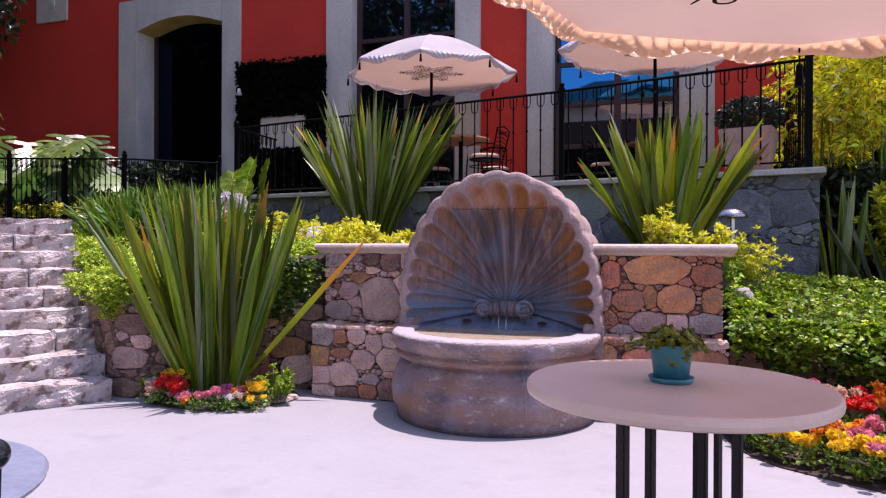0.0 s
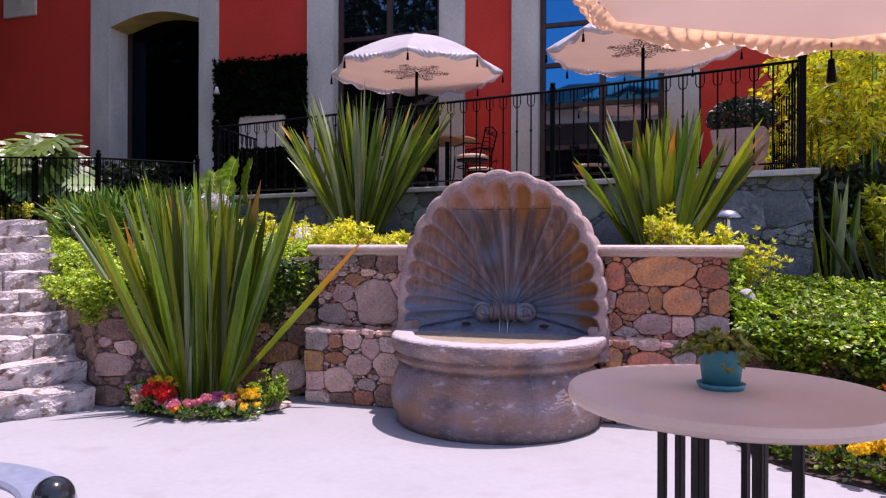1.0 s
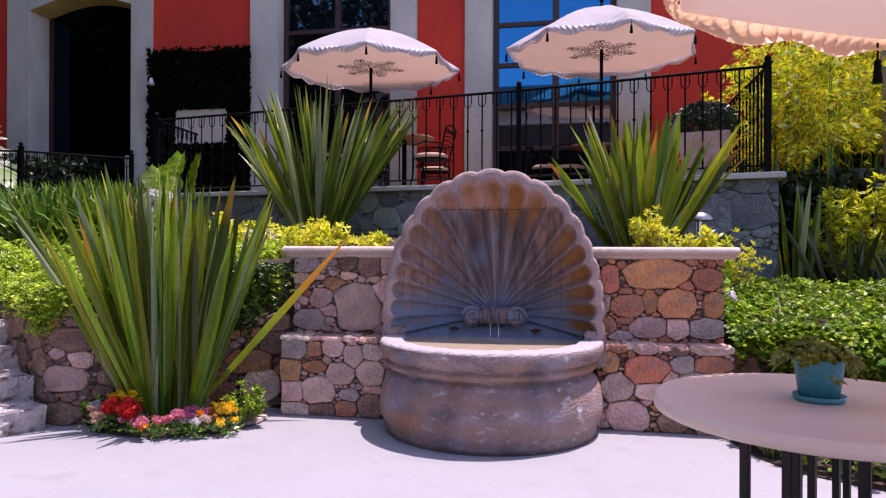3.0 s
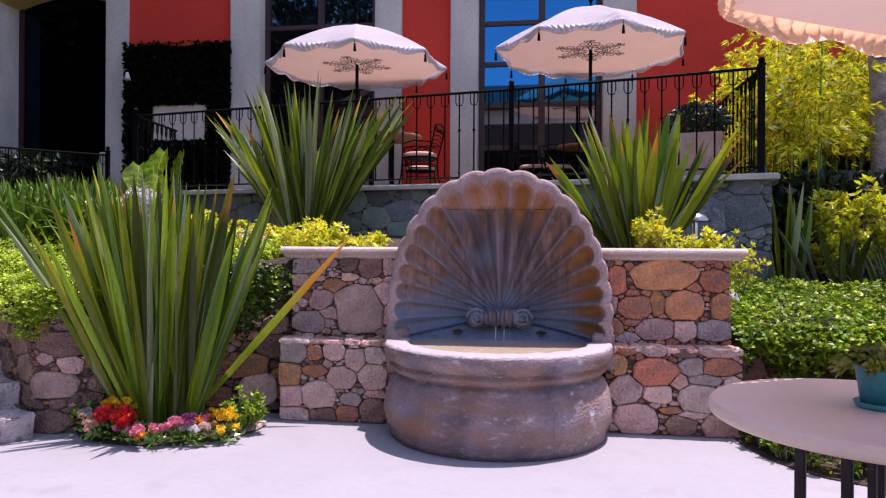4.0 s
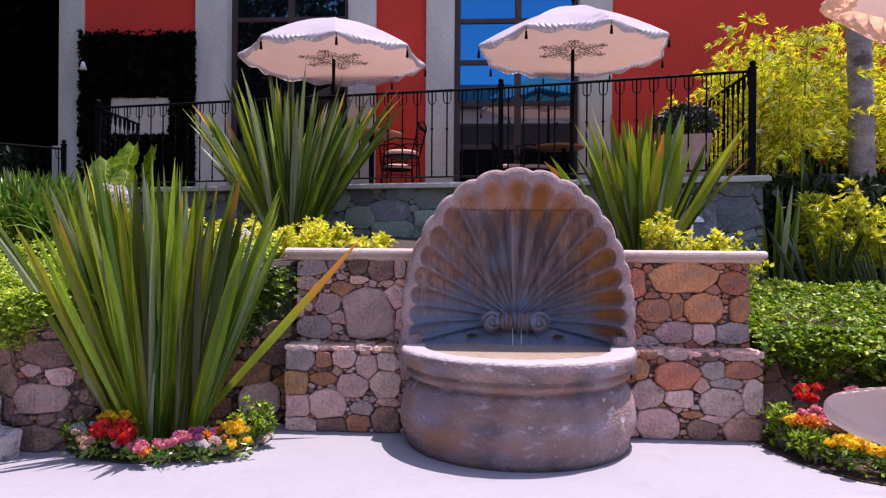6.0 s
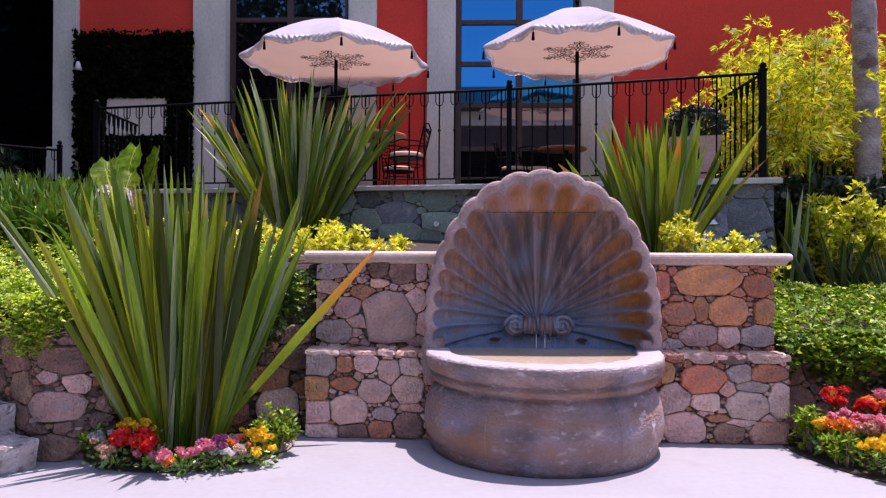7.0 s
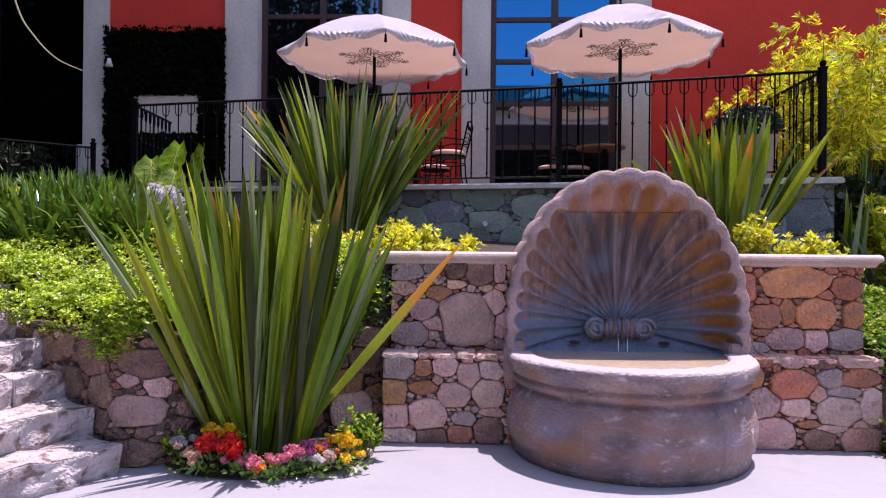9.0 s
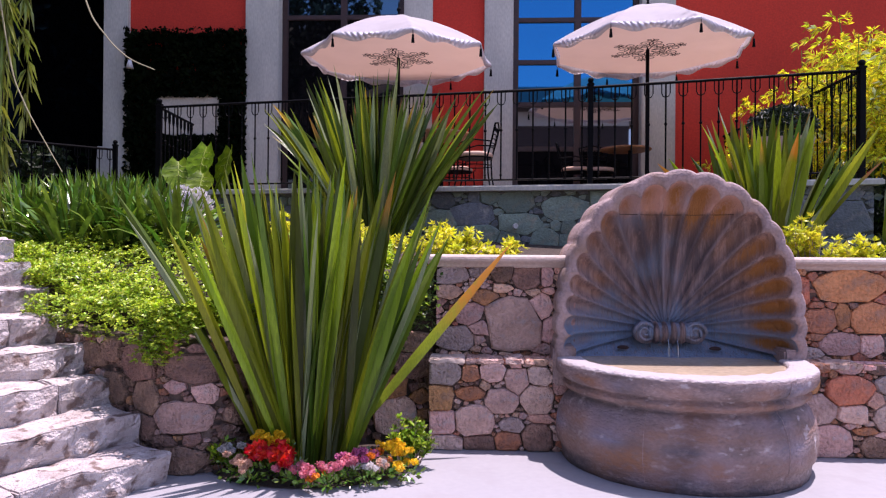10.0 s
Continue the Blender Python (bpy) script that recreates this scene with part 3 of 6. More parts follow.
under(part("arch_soffit", bm, M_ARCH, label="yellow plastered arch soffit"), house)
for a, b, top in OPEN:
    if a > -8:
        under(part("lintel", boxed(a, b, FACADE - 0.07, FACADE + 0.3, top, top + 0.4, bevel=0.01), M_TRIM), house)


def glazed(name, x0, x1, z0, z1, y, mull, trans, label, glass, fw=0.09, low=None, high=None):
    """A framed leaf set back in an opening: frame bars, and one pane for each field."""
    w = thing(name, (x0 + x1) / 2, y, z0, label, "door" if "door" in name else "window")
    tagged(w, kind="structure")
    bm = bmesh.new()
    xs = [x0] + mull + [x1]
    zs = [z0] + trans + [z1]
    for i, x in enumerate(xs):
        k = fw if i in (0, len(xs) - 1) else fw * 1.1
        c = min(max(x, x0 + k / 2), x1 - k / 2)
        box(bm, c - k / 2, c + k / 2, y - 0.04, y + 0.05, z0, z1, bevel=0.008)
    for i, z in enumerate(zs):
        k = fw * (1.2 if i in (0, len(zs) - 1) else 0.8)
        c = min(max(z, z0 + k / 2), z1 - k / 2)
        box(bm, x0 + 0.01, x1 - 0.01, y - 0.034, y + 0.044, c - k / 2, c + k / 2, bevel=0.008)
    under(part("window_frame", bm, M_WOODDARK), w)
    for a, b in zip(xs, xs[1:]):
        for c, d in zip(zs, zs[1:]):
            # pane gloss varies by row to place bright and dark reflections
            under(part("pane", boxed(a + 0.02, b - 0.02, y - 0.004, y + 0.004, c + 0.02, d - 0.02), low if low and c == z0 else M_MIDGLASS if low and c == zs[1] else high if high and d == z1 else glass), w)
    return w


glazed("door_1", -9.95, -8.01, 1.8, 5.55, FACADE + 0.42, [], [], "tall dark glazed door under a shallow arch", M_DOOR)
glazed("window_1", -5.38, -3.53, 1.83, 6.2, FACADE + 0.16, [-4.45], [2.75, 4.66], "tall dark brown framed window with dim panes", M_DIMGLASS, high=M_TOPGLASS)
glazed("window_2", -1.95, -0.11, 1.83, 6.2, FACADE + 0.14, [-1.0], [2.7, 3.35, 3.97, 4.59], "tall dark framed window mirroring blue sky", M_GLASS, low=M_DIMGLASS)

# fountain wall: a seat-high step and a taller wall behind it, each side of the shell
WX0, WX1, WY = -2.73, 0.25, 4.54
bm = bmesh.new()
for x0, x1 in ((WX0 + 0.03, -1.93), (-0.57, WX1 - 0.03)):
    box(bm, x0, x1, WY + 0.03, WY + 0.5, 0, 0.52)
    box(bm, x0 + 0.02, x1 - 0.01, WY + 0.18, WY + 0.55, 0.3, 1.10)
box(bm, -1.95, -0.55, WY + 0.50, WY + 0.62, 0, 1.08)
fountain_wall = tagged(part("fountain_wall", bm, M_MORTAR), "fountain wall of rough pink and orange stones", "wall", kind="structure")
for x0, x1 in ((WX0 - 0.03, -1.86), (-0.64, WX1 + 0.05)):
    prof = [(0.62, 1.165), (0.115, 1.168), (0.098, 1.164), (0.086, 1.154), (0.082, 1.142), (0.086, 1.130), (0.098, 1.122), (0.112, 1.118), (0.126, 1.108), (0.134, 1.096), (0.150, 1.088), (0.62, 1.088)]
    bm = bmesh.new()
    ends = [[bm.verts.new((x + ox * (0.15 - y) * (y < 0.15), WY + y, z)) for y, z in prof] for x, ox in ((x0 + 0.02, -0.3), (x1 - 0.02, 0.3))]
    for k in range(len(prof)):
        bm.faces.new((ends[0][k], ends[0][(k + 1) % len(prof)], ends[1][(k + 1) % len(prof)], ends[1][k]))
    bm.faces.new(ends[0])
    bm.faces.new(ends[1][::-1])
    tagged(part("coping", bm, M_CAP), "moulded pale pink coping on the fountain wall", "coping", kind="structure")

# fountain
FX, FY = -1.259, 4.51
fountain = thing("shell_fountain", FX, FY, 0, "carved pink stone wall fountain with a large scallop shell", "fountain")
PROF = [(0.0, 0.0), (0.70, 0.0), (0.705, 0.035), (0.712, 0.075), (0.732, 0.10), (0.742, 0.16), (0.740, 0.22), (0.728, 0.28), (0.694, 0.338), (0.664, 0.363), (0.660, 0.376), (0.690, 0.386), (0.706, 0.40), (0.706, 0.418), (0.690, 0.430),
        (0.688, 0.440), (0.718, 0.452), (0.732, 0.470), (0.742, 0.49), (0.744, 0.535), (0.736, 0.548), (0.724, 0.553), (0.60, 0.553), (0.588, 0.548), (0.58, 0.535), (0.57, 0.40), (0.0, 0.38)]
PROF = [(r * 0.966, z + 0.022 * min(1.0, max(0.0, (z - 0.25) / 0.10))) for r, z in PROF]
for k in range(3):
    bm = lathe(PROF, 40, math.pi + math.pi * k / 3, math.pi / 3)
    for v in bm.verts:
        n = noise.noise(v.co * 9.0) * 0.007 + noise.noise(v.co * 30.0) * 0.003
        v.co.x *= 1 + n
        v.co.y *= 1 + n
        if v.co.z > 0.02:
            v.co.z += noise.noise(v.co * 14.0 + Vector((5, 0, 0))) * 0.005
    bmesh.ops.remove_doubles(bm, verts=bm.verts, dist=0.0005)
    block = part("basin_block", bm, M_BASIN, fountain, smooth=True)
    zs = [v.co.z for v in block.data.vertices]
    # damp foot and patches; also darker along the groove under the rim
    block.data.attributes.new("damp_dark", "FLOAT", "POINT").data.foreach_set("value", [max(0.0, 1 - z / 0.10) * 0.9 + max(0.0, 1 - abs(z - 0.385) / 0.03) * 0.8 + max(0.0, noise.noise((v.co.x * 5, v.co.y * 5, v.co.z * 3 + 7))) * 1.5 * (z < 0.53) for z, v in zip(zs, block.data.vertices)])
    block.data.attributes.new("violet", "FLOAT", "POINT").data.foreach_set("value", [max(0.0, 0.12 + 1.7 * noise.noise((v.co.x * 2.3 + 9, v.co.y * 2.3, v.co.z * 6))) * (z < 0.53) for z, v in zip(zs, block.data.vertices)])
    block.data.attributes.new("rust", "FLOAT", "POINT").data.foreach_set("value", [max(0.0, 1 - abs(z - 0.14) / 0.08) * 0.6 + max(0.0, 1 - abs(z - 0.31) / 0.05) * 0.7 + max(0.0, 1 - abs(z - 0.43) / 0.03) * 0.5 + max(0.0, noise.noise((v.co.x * 4 + 3, v.co.y * 4, v.co.z * 5))) * 1.4 * (z < 0.53) for z, v in zip(zs, block.data.vertices)])
    # rim top coloured pale to carry the sun on it
    block.data.attributes.new("pale", "FLOAT", "POINT").data.foreach_set("value", [1.6 * min(1.0, max(0.0, (z - 0.562) / 0.004)) for z in zs])
for k in (1, 2):
    a = math.pi + math.pi * k / 3
    part("grout_line", tube(bmesh.new(), [((r + 0.0012) * math.cos(a), (r + 0.0012) * math.sin(a), z) for r, z in PROF[2:20]], 0.0013, sides=5), M_FOUNT, fountain, "pale grout line")
bm = lathe([(0.0, 0.0), (0.575, 0.0)], 48, math.pi, math.pi)
box(bm, -0.565, 0.565, 0.0, 0.34, -0.02, 0.0)
part("water", bm, M_WATER, fountain, "still murky water", at=pose(0, 0, 0.552))
part("pool_back", boxed(-0.60, 0.60, -0.005, 0.40, 0.30, 0.47), M_BASIN, fountain)

# shell: flutes fan out from the spout, the rim a scalloped flat band, the bowl hollowed back
LOBES = 19


def shell_rim(a):
    return 1 / ((abs(math.sin(a)) / 0.724) ** 2.12 + (abs(math.cos(a)) / 0.975) ** 2.12) ** (1 / 2.12)


def build_shell():
    """The hollow fluted bowl with its stains, darker centre and bluer foot, and the scalloped rim band round it."""
    V, F, W, G = [], [], [], []
    A0 = radians(101)
    nu, nv = LOBES * 10, 26
    hz = 0.70
    st = {"dark": [], "pale": [], "moss": [], "pink": [], "blue": []}
    for i in range(nu + 1):
        a = -A0 + 2 * A0 * i / nu
        lobe = abs(math.sin(math.pi * (i / nu) * LOBES))
        R = shell_rim(a) * (0.982 + 0.022 * lobe ** 0.7)
        end = 0.885 + 0.042 * lobe ** 0.6
        for j in range(nv + 1):
            f = j / nv
            s = 0.004 + (end - 0.004) * f
            deep = 0.29 * (1 - (s / 0.95) ** 3.0) ** 0.85 + 0.015
            flute = (lobe ** 0.75 - 0.5) * 0.060 * min(1, f * 1.3)
            y = 0.015 + deep + flute
            if j == nv:
                y = 0.0
            p = Vector((R * s * math.sin(a), y, hz + R * s * math.cos(a)))
            p.y += 0.006 * noise.noise(p * 16)
            V.append(p)
            up = p.z
            below = 1.0 if up < 1.42 else 0.1
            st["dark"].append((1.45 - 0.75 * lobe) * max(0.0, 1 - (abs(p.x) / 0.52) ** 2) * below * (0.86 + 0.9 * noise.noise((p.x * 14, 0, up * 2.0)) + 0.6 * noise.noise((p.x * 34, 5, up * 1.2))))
            # pale streaks, and paler ridges away from the middle
            st["pale"].append(max(0.0, noise.noise((p.x * 26 / (0.4 + f), 9, up * 1.5)) * 1.9 - 0.25) * below * max(0.0, 1 - abs(p.x) / 0.6) * 0.55 + 0.30 * (1 - lobe) ** 3 * (abs(p.x) > 0.22) * below)
            blotch = 0.46 + 1.25 * noise.noise((p.x * 4 + 2, 1.0, up * 4)) + 0.30 * math.sin(a) + 0.35 * (up > 1.40)
            st["moss"].append(min(1, max(0, (f - 0.62) / 0.22)) * (0.04 + 1.30 * lobe ** 1.8) * max(0.15, blotch) if j < nv else 0.1)
            st["pink"].append(min(1, max(0, (up - 1.42) / 0.015)) * 1.3 + 0.35 * abs(math.sin(a)) * f)
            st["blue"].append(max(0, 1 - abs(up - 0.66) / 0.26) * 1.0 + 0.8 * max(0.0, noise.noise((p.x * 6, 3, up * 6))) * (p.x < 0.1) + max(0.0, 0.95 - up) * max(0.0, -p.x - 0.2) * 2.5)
        for s, y in ((end, -0.001), (end + 0.012, -0.014), (0.985, -0.016), (1.0, 0.0), (1.0, 0.46)):
            p = Vector((R * s * math.sin(a), y, hz + R * s * math.cos(a)))
            W.append(p + Vector((0, 0.005 * noise.noise(p * 20), 0)))
    m = nv + 1
    for i in range(nu):
        for j in range(m - 1):
            F.append((i * m + j, i * m + j + 1, (i + 1) * m + j + 1, (i + 1) * m + j))
        for j in range(4):
            G.append((i * 5 + j, i * 5 + j + 1, (i + 1) * 5 + j + 1, (i + 1) * 5 + j))
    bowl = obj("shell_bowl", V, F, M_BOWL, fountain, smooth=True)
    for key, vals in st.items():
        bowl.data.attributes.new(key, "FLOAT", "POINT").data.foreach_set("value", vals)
    obj("shell_rim", W, G, M_FOUNT, fountain, smooth=True)
    rim = [(p.x, 0.458, p.z) for p in W[4::5]]
    obj("shell_back", rim, [tuple(range(len(rim)))], M_FOUNT, fountain)


build_shell()


def bowl_joint(z):
    """A level joint line that follows the hollow of the shell."""
    pts = []
    for k in range(121):
        x = -0.60 + k / 100
        a = math.atan2(x, z - 0.70)
        s = math.hypot(x, z - 0.70) / shell_rim(a)
        if s < 0.89:
            lobe = abs(math.sin(math.pi * ((a + radians(101)) / radians(202)) * LOBES))
            pts.append((x, 0.03 + 0.29 * (1 - (s / 0.95) ** 3.0) ** 0.85 + (lobe ** 0.75 - 0.5) * 0.060 - 0.004, z))
    part("joint_line", tube(bmesh.new(), pts, 0.0018, sides=5), M_SOIL, fountain, "dark joint line across the shell")


bowl_joint(1.42)
part("shell_base", boxed(-0.715, 0.715, 0.375, 0.48, 0.3, 0.72), M_BOWL, fountain)
for sx in (-1, 1):
    part("shell_foot", boxed(min(sx * 0.60, sx * 0.735), max(sx * 0.60, sx * 0.735), 0.0, 0.32, 0.40, 0.63, bevel=0.012), M_FOUNT, fountain)


def scroll(bm, cx, cz, r, y, turns, sx, w=0.012):
    tube(bm, [(cx + sx * r * (1 - k / 26 * 0.86) * math.cos(k / 26 * turns * math.tau), y, cz + r * (1 - k / 26 * 0.86) * math.sin(k / 26 * turns * math.tau)) for k in range(27)], w, w * 0.6, 6)


SY = 0.25
spout = part("spout", tube(bmesh.new(), [(-0.13, SY, 0.695), (0.13, SY, 0.695)], 0.060, 0.060, 16), M_BOWL, fountain, "carved scroll spout", smooth=False)
for x in (-0.085, -0.032, 0.022, 0.075):
    bm = bmesh.new()
    bmesh.ops.create_uvsphere(bm, u_segments=14, v_segments=10, radius=1, matrix=Matrix.Translation((x, SY - 0.015, 0.695)) @ Matrix.Diagonal((0.025, 0.070, 0.070, 1)))
    part("spout_rib", bm, M_BOWL, spout, smooth=True)
for sx in (-1, 1):
    bm = bmesh.new()
    scroll(bm, sx * 0.150, 0.695, 0.068, SY - 0.045, 1.9, sx)
    tube(bm, [(sx * 0.150, SY - 0.04, 0.695), (sx * 0.150, SY + 0.03, 0.695)], 0.068, 0.068, 16)
    part("spout_scroll", bm, M_BOWL, spout, smooth=True)
    part("drain_hole", lathe([(0.0, 0.006), (0.028, 0.006), (0.034, 0.0), (0.0, -0.01)], 16), M_WOODDARK, fountain, at=pose(sx * 0.28, SY - 0.02, 0.600, 35, 0, 0) @ Matrix.Diagonal((1.1, 0.5, 1, 1)))
# sloping apron between the shell and the water
bm = bmesh.new()
rows = []
for g in (0.0, 0.25, 0.5, 0.75, 1.0):
    row = []
    for k in range(-16, 17):
        x = 0.655 * k / 16
        t = abs(x) / 0.70
        y1, z1 = 0.285 * (1 - t ** 3) ** 0.85 + 0.07, 0.715 - 0.125 * t
        y0 = y1 - 0.135 * (1 - t) - 0.085
        row.append(bm.verts.new((x, y0 + (y1 - y0) * g, 0.545 + (z1 - 0.545) * g ** 1.6 + 0.004 * noise.noise((x * 8, g * 3, 0)))))
    rows.append(row)
for u, w in zip(rows, rows[1:]):
    for k in range(32):
        bm.faces.new((u[k], u[k + 1], w[k + 1], w[k]))
apron = part("apron", bm, M_BOWL, fountain, smooth=True)
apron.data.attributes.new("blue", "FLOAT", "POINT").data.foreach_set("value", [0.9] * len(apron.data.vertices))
# spout and scrolls tinted bluer on top than below
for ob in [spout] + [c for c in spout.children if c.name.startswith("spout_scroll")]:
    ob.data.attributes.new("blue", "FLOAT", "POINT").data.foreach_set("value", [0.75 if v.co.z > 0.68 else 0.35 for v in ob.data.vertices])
for x in (-0.02, 0.035):
    part("water_jet", tube(bmesh.new(), [(x, SY - 0.07, 0.66), (x, SY - 0.09, 0.62), (x, SY - 0.10, 0.527)], 0.0025, 0.0018, 6), M_METALGREY, fountain)

# stairs
U, Vv = Vector((-0.872, 0.489, 0)), Vector((0.489, 0.872, 0))
S0 = Vector((-4.00, 3.86, 0))
stairs = thing("garden_stairs", S0.x, S0.y, 0, "garden stairs of rough grey-pink stone blocks", "stairs")
rng = random.Random(4)
for i in range(9):
    at, end = -1.75, 0.033 * i
    while at < end - 0.01:
        ln = min(rng.uniform(0.45, 0.8), end - at)
        if end - at - ln < 0.25:
            ln = end - at
        bm = boxed(0, 0.46, 0, ln - 0.006, -0.2, 0.157, bevel=0.008)
        bmesh.ops.subdivide_edges(bm, edges=[e for e in bm.edges if e.calc_length() > 0.14], cuts=7, use_grid_fill=True)
        for v in bm.verts:
            if v.co.x < 0.05:
                v.co.x += 0.022 * noise.noise((v.co.y * 26 + at, i * 7.0, v.co.z * 30)) + 0.25 * max(0.0, 0.10 - v.co.z) * (0.5 + noise.noise((v.co.y * 8, i, 4)))
            v.co += Vector((noise.noise(v.co * 11 + Vector((i * 3.1, at, 0))), 0, noise.noise(v.co * 9 + Vector((0, i * 2.7, at))) * 0.8)) * 0.026 + Vector((noise.noise((v.co.y * 4 + at * 3, i * 5.0, v.co.z * 6)) * 0.035, 0, noise.noise((v.co.y * 3 + at * 3, i * 4.0, v.co.x * 5)) * 0.018))
        ob = part("step", bm, M_STEP, stairs, smooth=False)
        o = U * (i * 0.285) + Vv * at
        ob.matrix_basis = Matrix(((U.x, Vv.x, 0, o.x), (U.y, Vv.y, 0, o.y), (0, 0, 1, 0.155 * i), (0, 0, 0, 1)))
        at += ln


# ---- planting beds ----
def bed(name, pts, material, label, thick=0.5):
    """A closed bed of soil: (x, y, z) rim points, sides down to the ground."""
    bm = bmesh.new()
    hi = [bm.verts.new(p) for p in pts]
    lo = [bm.verts.new((p[0], p[1], p[2] - thick)) for p in pts]
    bm.faces.new(hi)
    for i in range(len(pts)):
        j = (i + 1) % len(pts)
        bm.faces.new((lo[i], lo[j], hi[j], hi[i]))
    bmesh.ops.triangulate(bm, faces=[f for f in bm.faces if len(f.verts) > 4])
    return tagged(part(name, bm, material), label, "planting bed", kind="structure")


SOIL = "dark soil of a planting bed"
bed("soil_behind_fountain", [(-2.66, 4.80, 1.08), (-1.94, 4.80, 1.08), (-1.94, 5.14, 1.08), (-0.56, 5.14, 1.08), (-0.56, 4.80, 1.08), (0.20, 4.80, 1.08), (0.28, 5.5, 1.05), (0.50, 6.3, 1.05), (0.62, 7.0, 1.08), (-1.33, 7.5, 1.25), (-6.3, 8.3, 1.5), (-6.6, 6.8, 1.35), (-4.9, 4.9, 0.95), (-3.75, 4.45, 0.74)], M_SOIL, SOIL, 1.2)
bed("soil_beside_terrace", [(0.28, 5.02, 0.42), (1.2, 4.84, 0.42), (6.5, 3.9, 0.42), (9, 10.5, 0.9), (1.1, 10.5, 0.9), (0.62, 6.95, 0.75), (0.26, 5.6, 0.55)], M_SOIL, SOIL, 0.8)
bed("soil_by_door", [(-6.3, 8.3, 1.5), (-6.3, 10.6, 1.7), (-20, 10.6, 1.7), (-20, 6.0, 1.4), (-7.6, 5.4, 1.38), (-6.6, 6.8, 1.38)], M_SOIL, SOIL, 1.5)

# low retaining wall beside the stairs
LEFT_LINE = smooth_line([(-5.75, 4.95, 0), (-4.9, 4.46, 0), (-4.22, 4.07, 0), (-3.96, 3.99, 0), (-3.80, 4.12, 0), (-3.64, 4.40, 0), (-3.35, 4.58, 0), (-2.72, 4.78, 0)])
left_wall = tagged(prism("retaining_wall", [(p.x, p.y) for p in LEFT_LINE[::-1]] + [(-5.6, 5.2), (-3.9, 4.75), (-2.72, 5.0)], 0.0, 0.66, M_MORTAR), "low retaining wall of rough pink stones", "wall", kind="structure")


# ---- flax clumps ----
def flax(x, y, z, height, n, reach, seed, label, width=0.055, lean=0.6, dark=False):
    rng = random.Random(seed)
    t = thing("flax_clump", x, y, z, label, "flax plant", "flax clumps")
    pick = [M_FLAX_SHADE] if dark else [M_FLAX] * (5 if seed == 12 else 8) + [M_FLAX_DARK] * (14 if seed == 12 else 6) + [M_FLAX_SHEEN] * (4 if seed == 11 else 3) + [M_FLAX_GOLD] * (0 if seed == 12 else 1)
    fans = []
    nf = max(3, n // 9)
    for i in range(nf):
        a = math.tau * (i * 0.381966 + rng.uniform(-0.04, 0.04))
        fans.append((a, ((i + 0.5) / nf) ** 0.75 * (1.0 if math.cos(a) > 0 else 0.90), rng.uniform(-1.35, 1.35)))
    for i in range(n):
        a, o, face = fans[i % len(fans)]
        tilt = min(o * lean + rng.gauss(0, 0.10), lean * (0.95 if seed == 11 else 1.2))
        aa = a + rng.gauss(0, 0.42)
        d = (math.cos(aa) * math.sin(tilt), math.sin(aa) * math.sin(tilt) * (0.45 if math.sin(aa) < 0 else 0.25 if seed == 11 else 0.8) - (0.36 * abs(math.sin(tilt)) if seed == 11 and math.cos(aa) < -0.2 else 0.0), math.cos(tilt))
        base = (math.cos(a) * 0.14 * o * reach + rng.gauss(0, 0.02), math.sin(a) * 0.10 * o * reach + rng.gauss(0, 0.02), -0.04)
        ln = height * (rng.uniform(0.76, 1.0) if rng.random() < 0.78 else rng.uniform(0.42, 0.8))
        droop = rng.uniform(-0.25, 0.48) * (0.4 + o) if rng.random() < 0.92 else rng.uniform(0.5, 1.0)
        if seed == 11:
            droop = min(droop, 0.26)
        m = M_FLAX_GOLD if rng.random() < 0.012 else rng.choice(pick)
        if m is M_FLAX_GOLD and tilt > 0.25:
            m = M_FLAX
        leaf = blades("leaf", [(base, d, ln, width * rng.uniform(0.65, 1.15), droop, face + rng.gauss(0, 0.35))], m, t, seg=10, fold=0.7, smooth=False)
        if rng.random() < (0.10 if seed == 11 else 0.25) and not dark:
            n0 = rng.uniform(0.80, 0.93)
            leaf.data.attributes.new("dry", "FLOAT", "POINT").data.foreach_set("value", [2.0 * max(0.0, min(1.0, (k // 3 / 10 - n0) / 0.10)) for k in range(len(leaf.data.vertices))])
    return t


big = flax(-3.37, 4.22, 0.02, 1.74, 150, 1.75, 11, "large green flax clump with sword-shaped leaves", width=0.074, lean=0.47)
tip = blades("leaf", [((0.12, 0.0, 0.0), (0.96, 0.33, 1.16), 1.62, 0.066, 0.0, 0.849)], M_FLAX_TIP, big, seg=16)
tip.data.attributes.new("dry", "FLOAT", "POINT").data.foreach_set("value", [2.2 * max(0.0, min(1.0, (k // 3 / 16 - 0.58) / 0.35)) for k in range(len(tip.data.vertices))])
tagged(tip, "green leaf with a dry orange tip")
flax(-3.45, 7.15, 1.25, 1.80, 140, 1.4, 12, "dark green flax clump on the raised bed", width=0.074, lean=0.68)
flax(-0.20, 5.95, 1.05, 1.36, 92, 1.2, 13, "bright green flax clump behind the shell", width=0.080, lean=0.56)
flax(1.34, 7.05, 0.72, 1.15, 10, 1.1, 145, "green flax clump in front of the bamboo", width=0.075, lean=0.30)
# dark=True: shade is put into the leaf colour
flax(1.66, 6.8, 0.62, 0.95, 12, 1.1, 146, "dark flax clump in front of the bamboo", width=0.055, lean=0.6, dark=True)
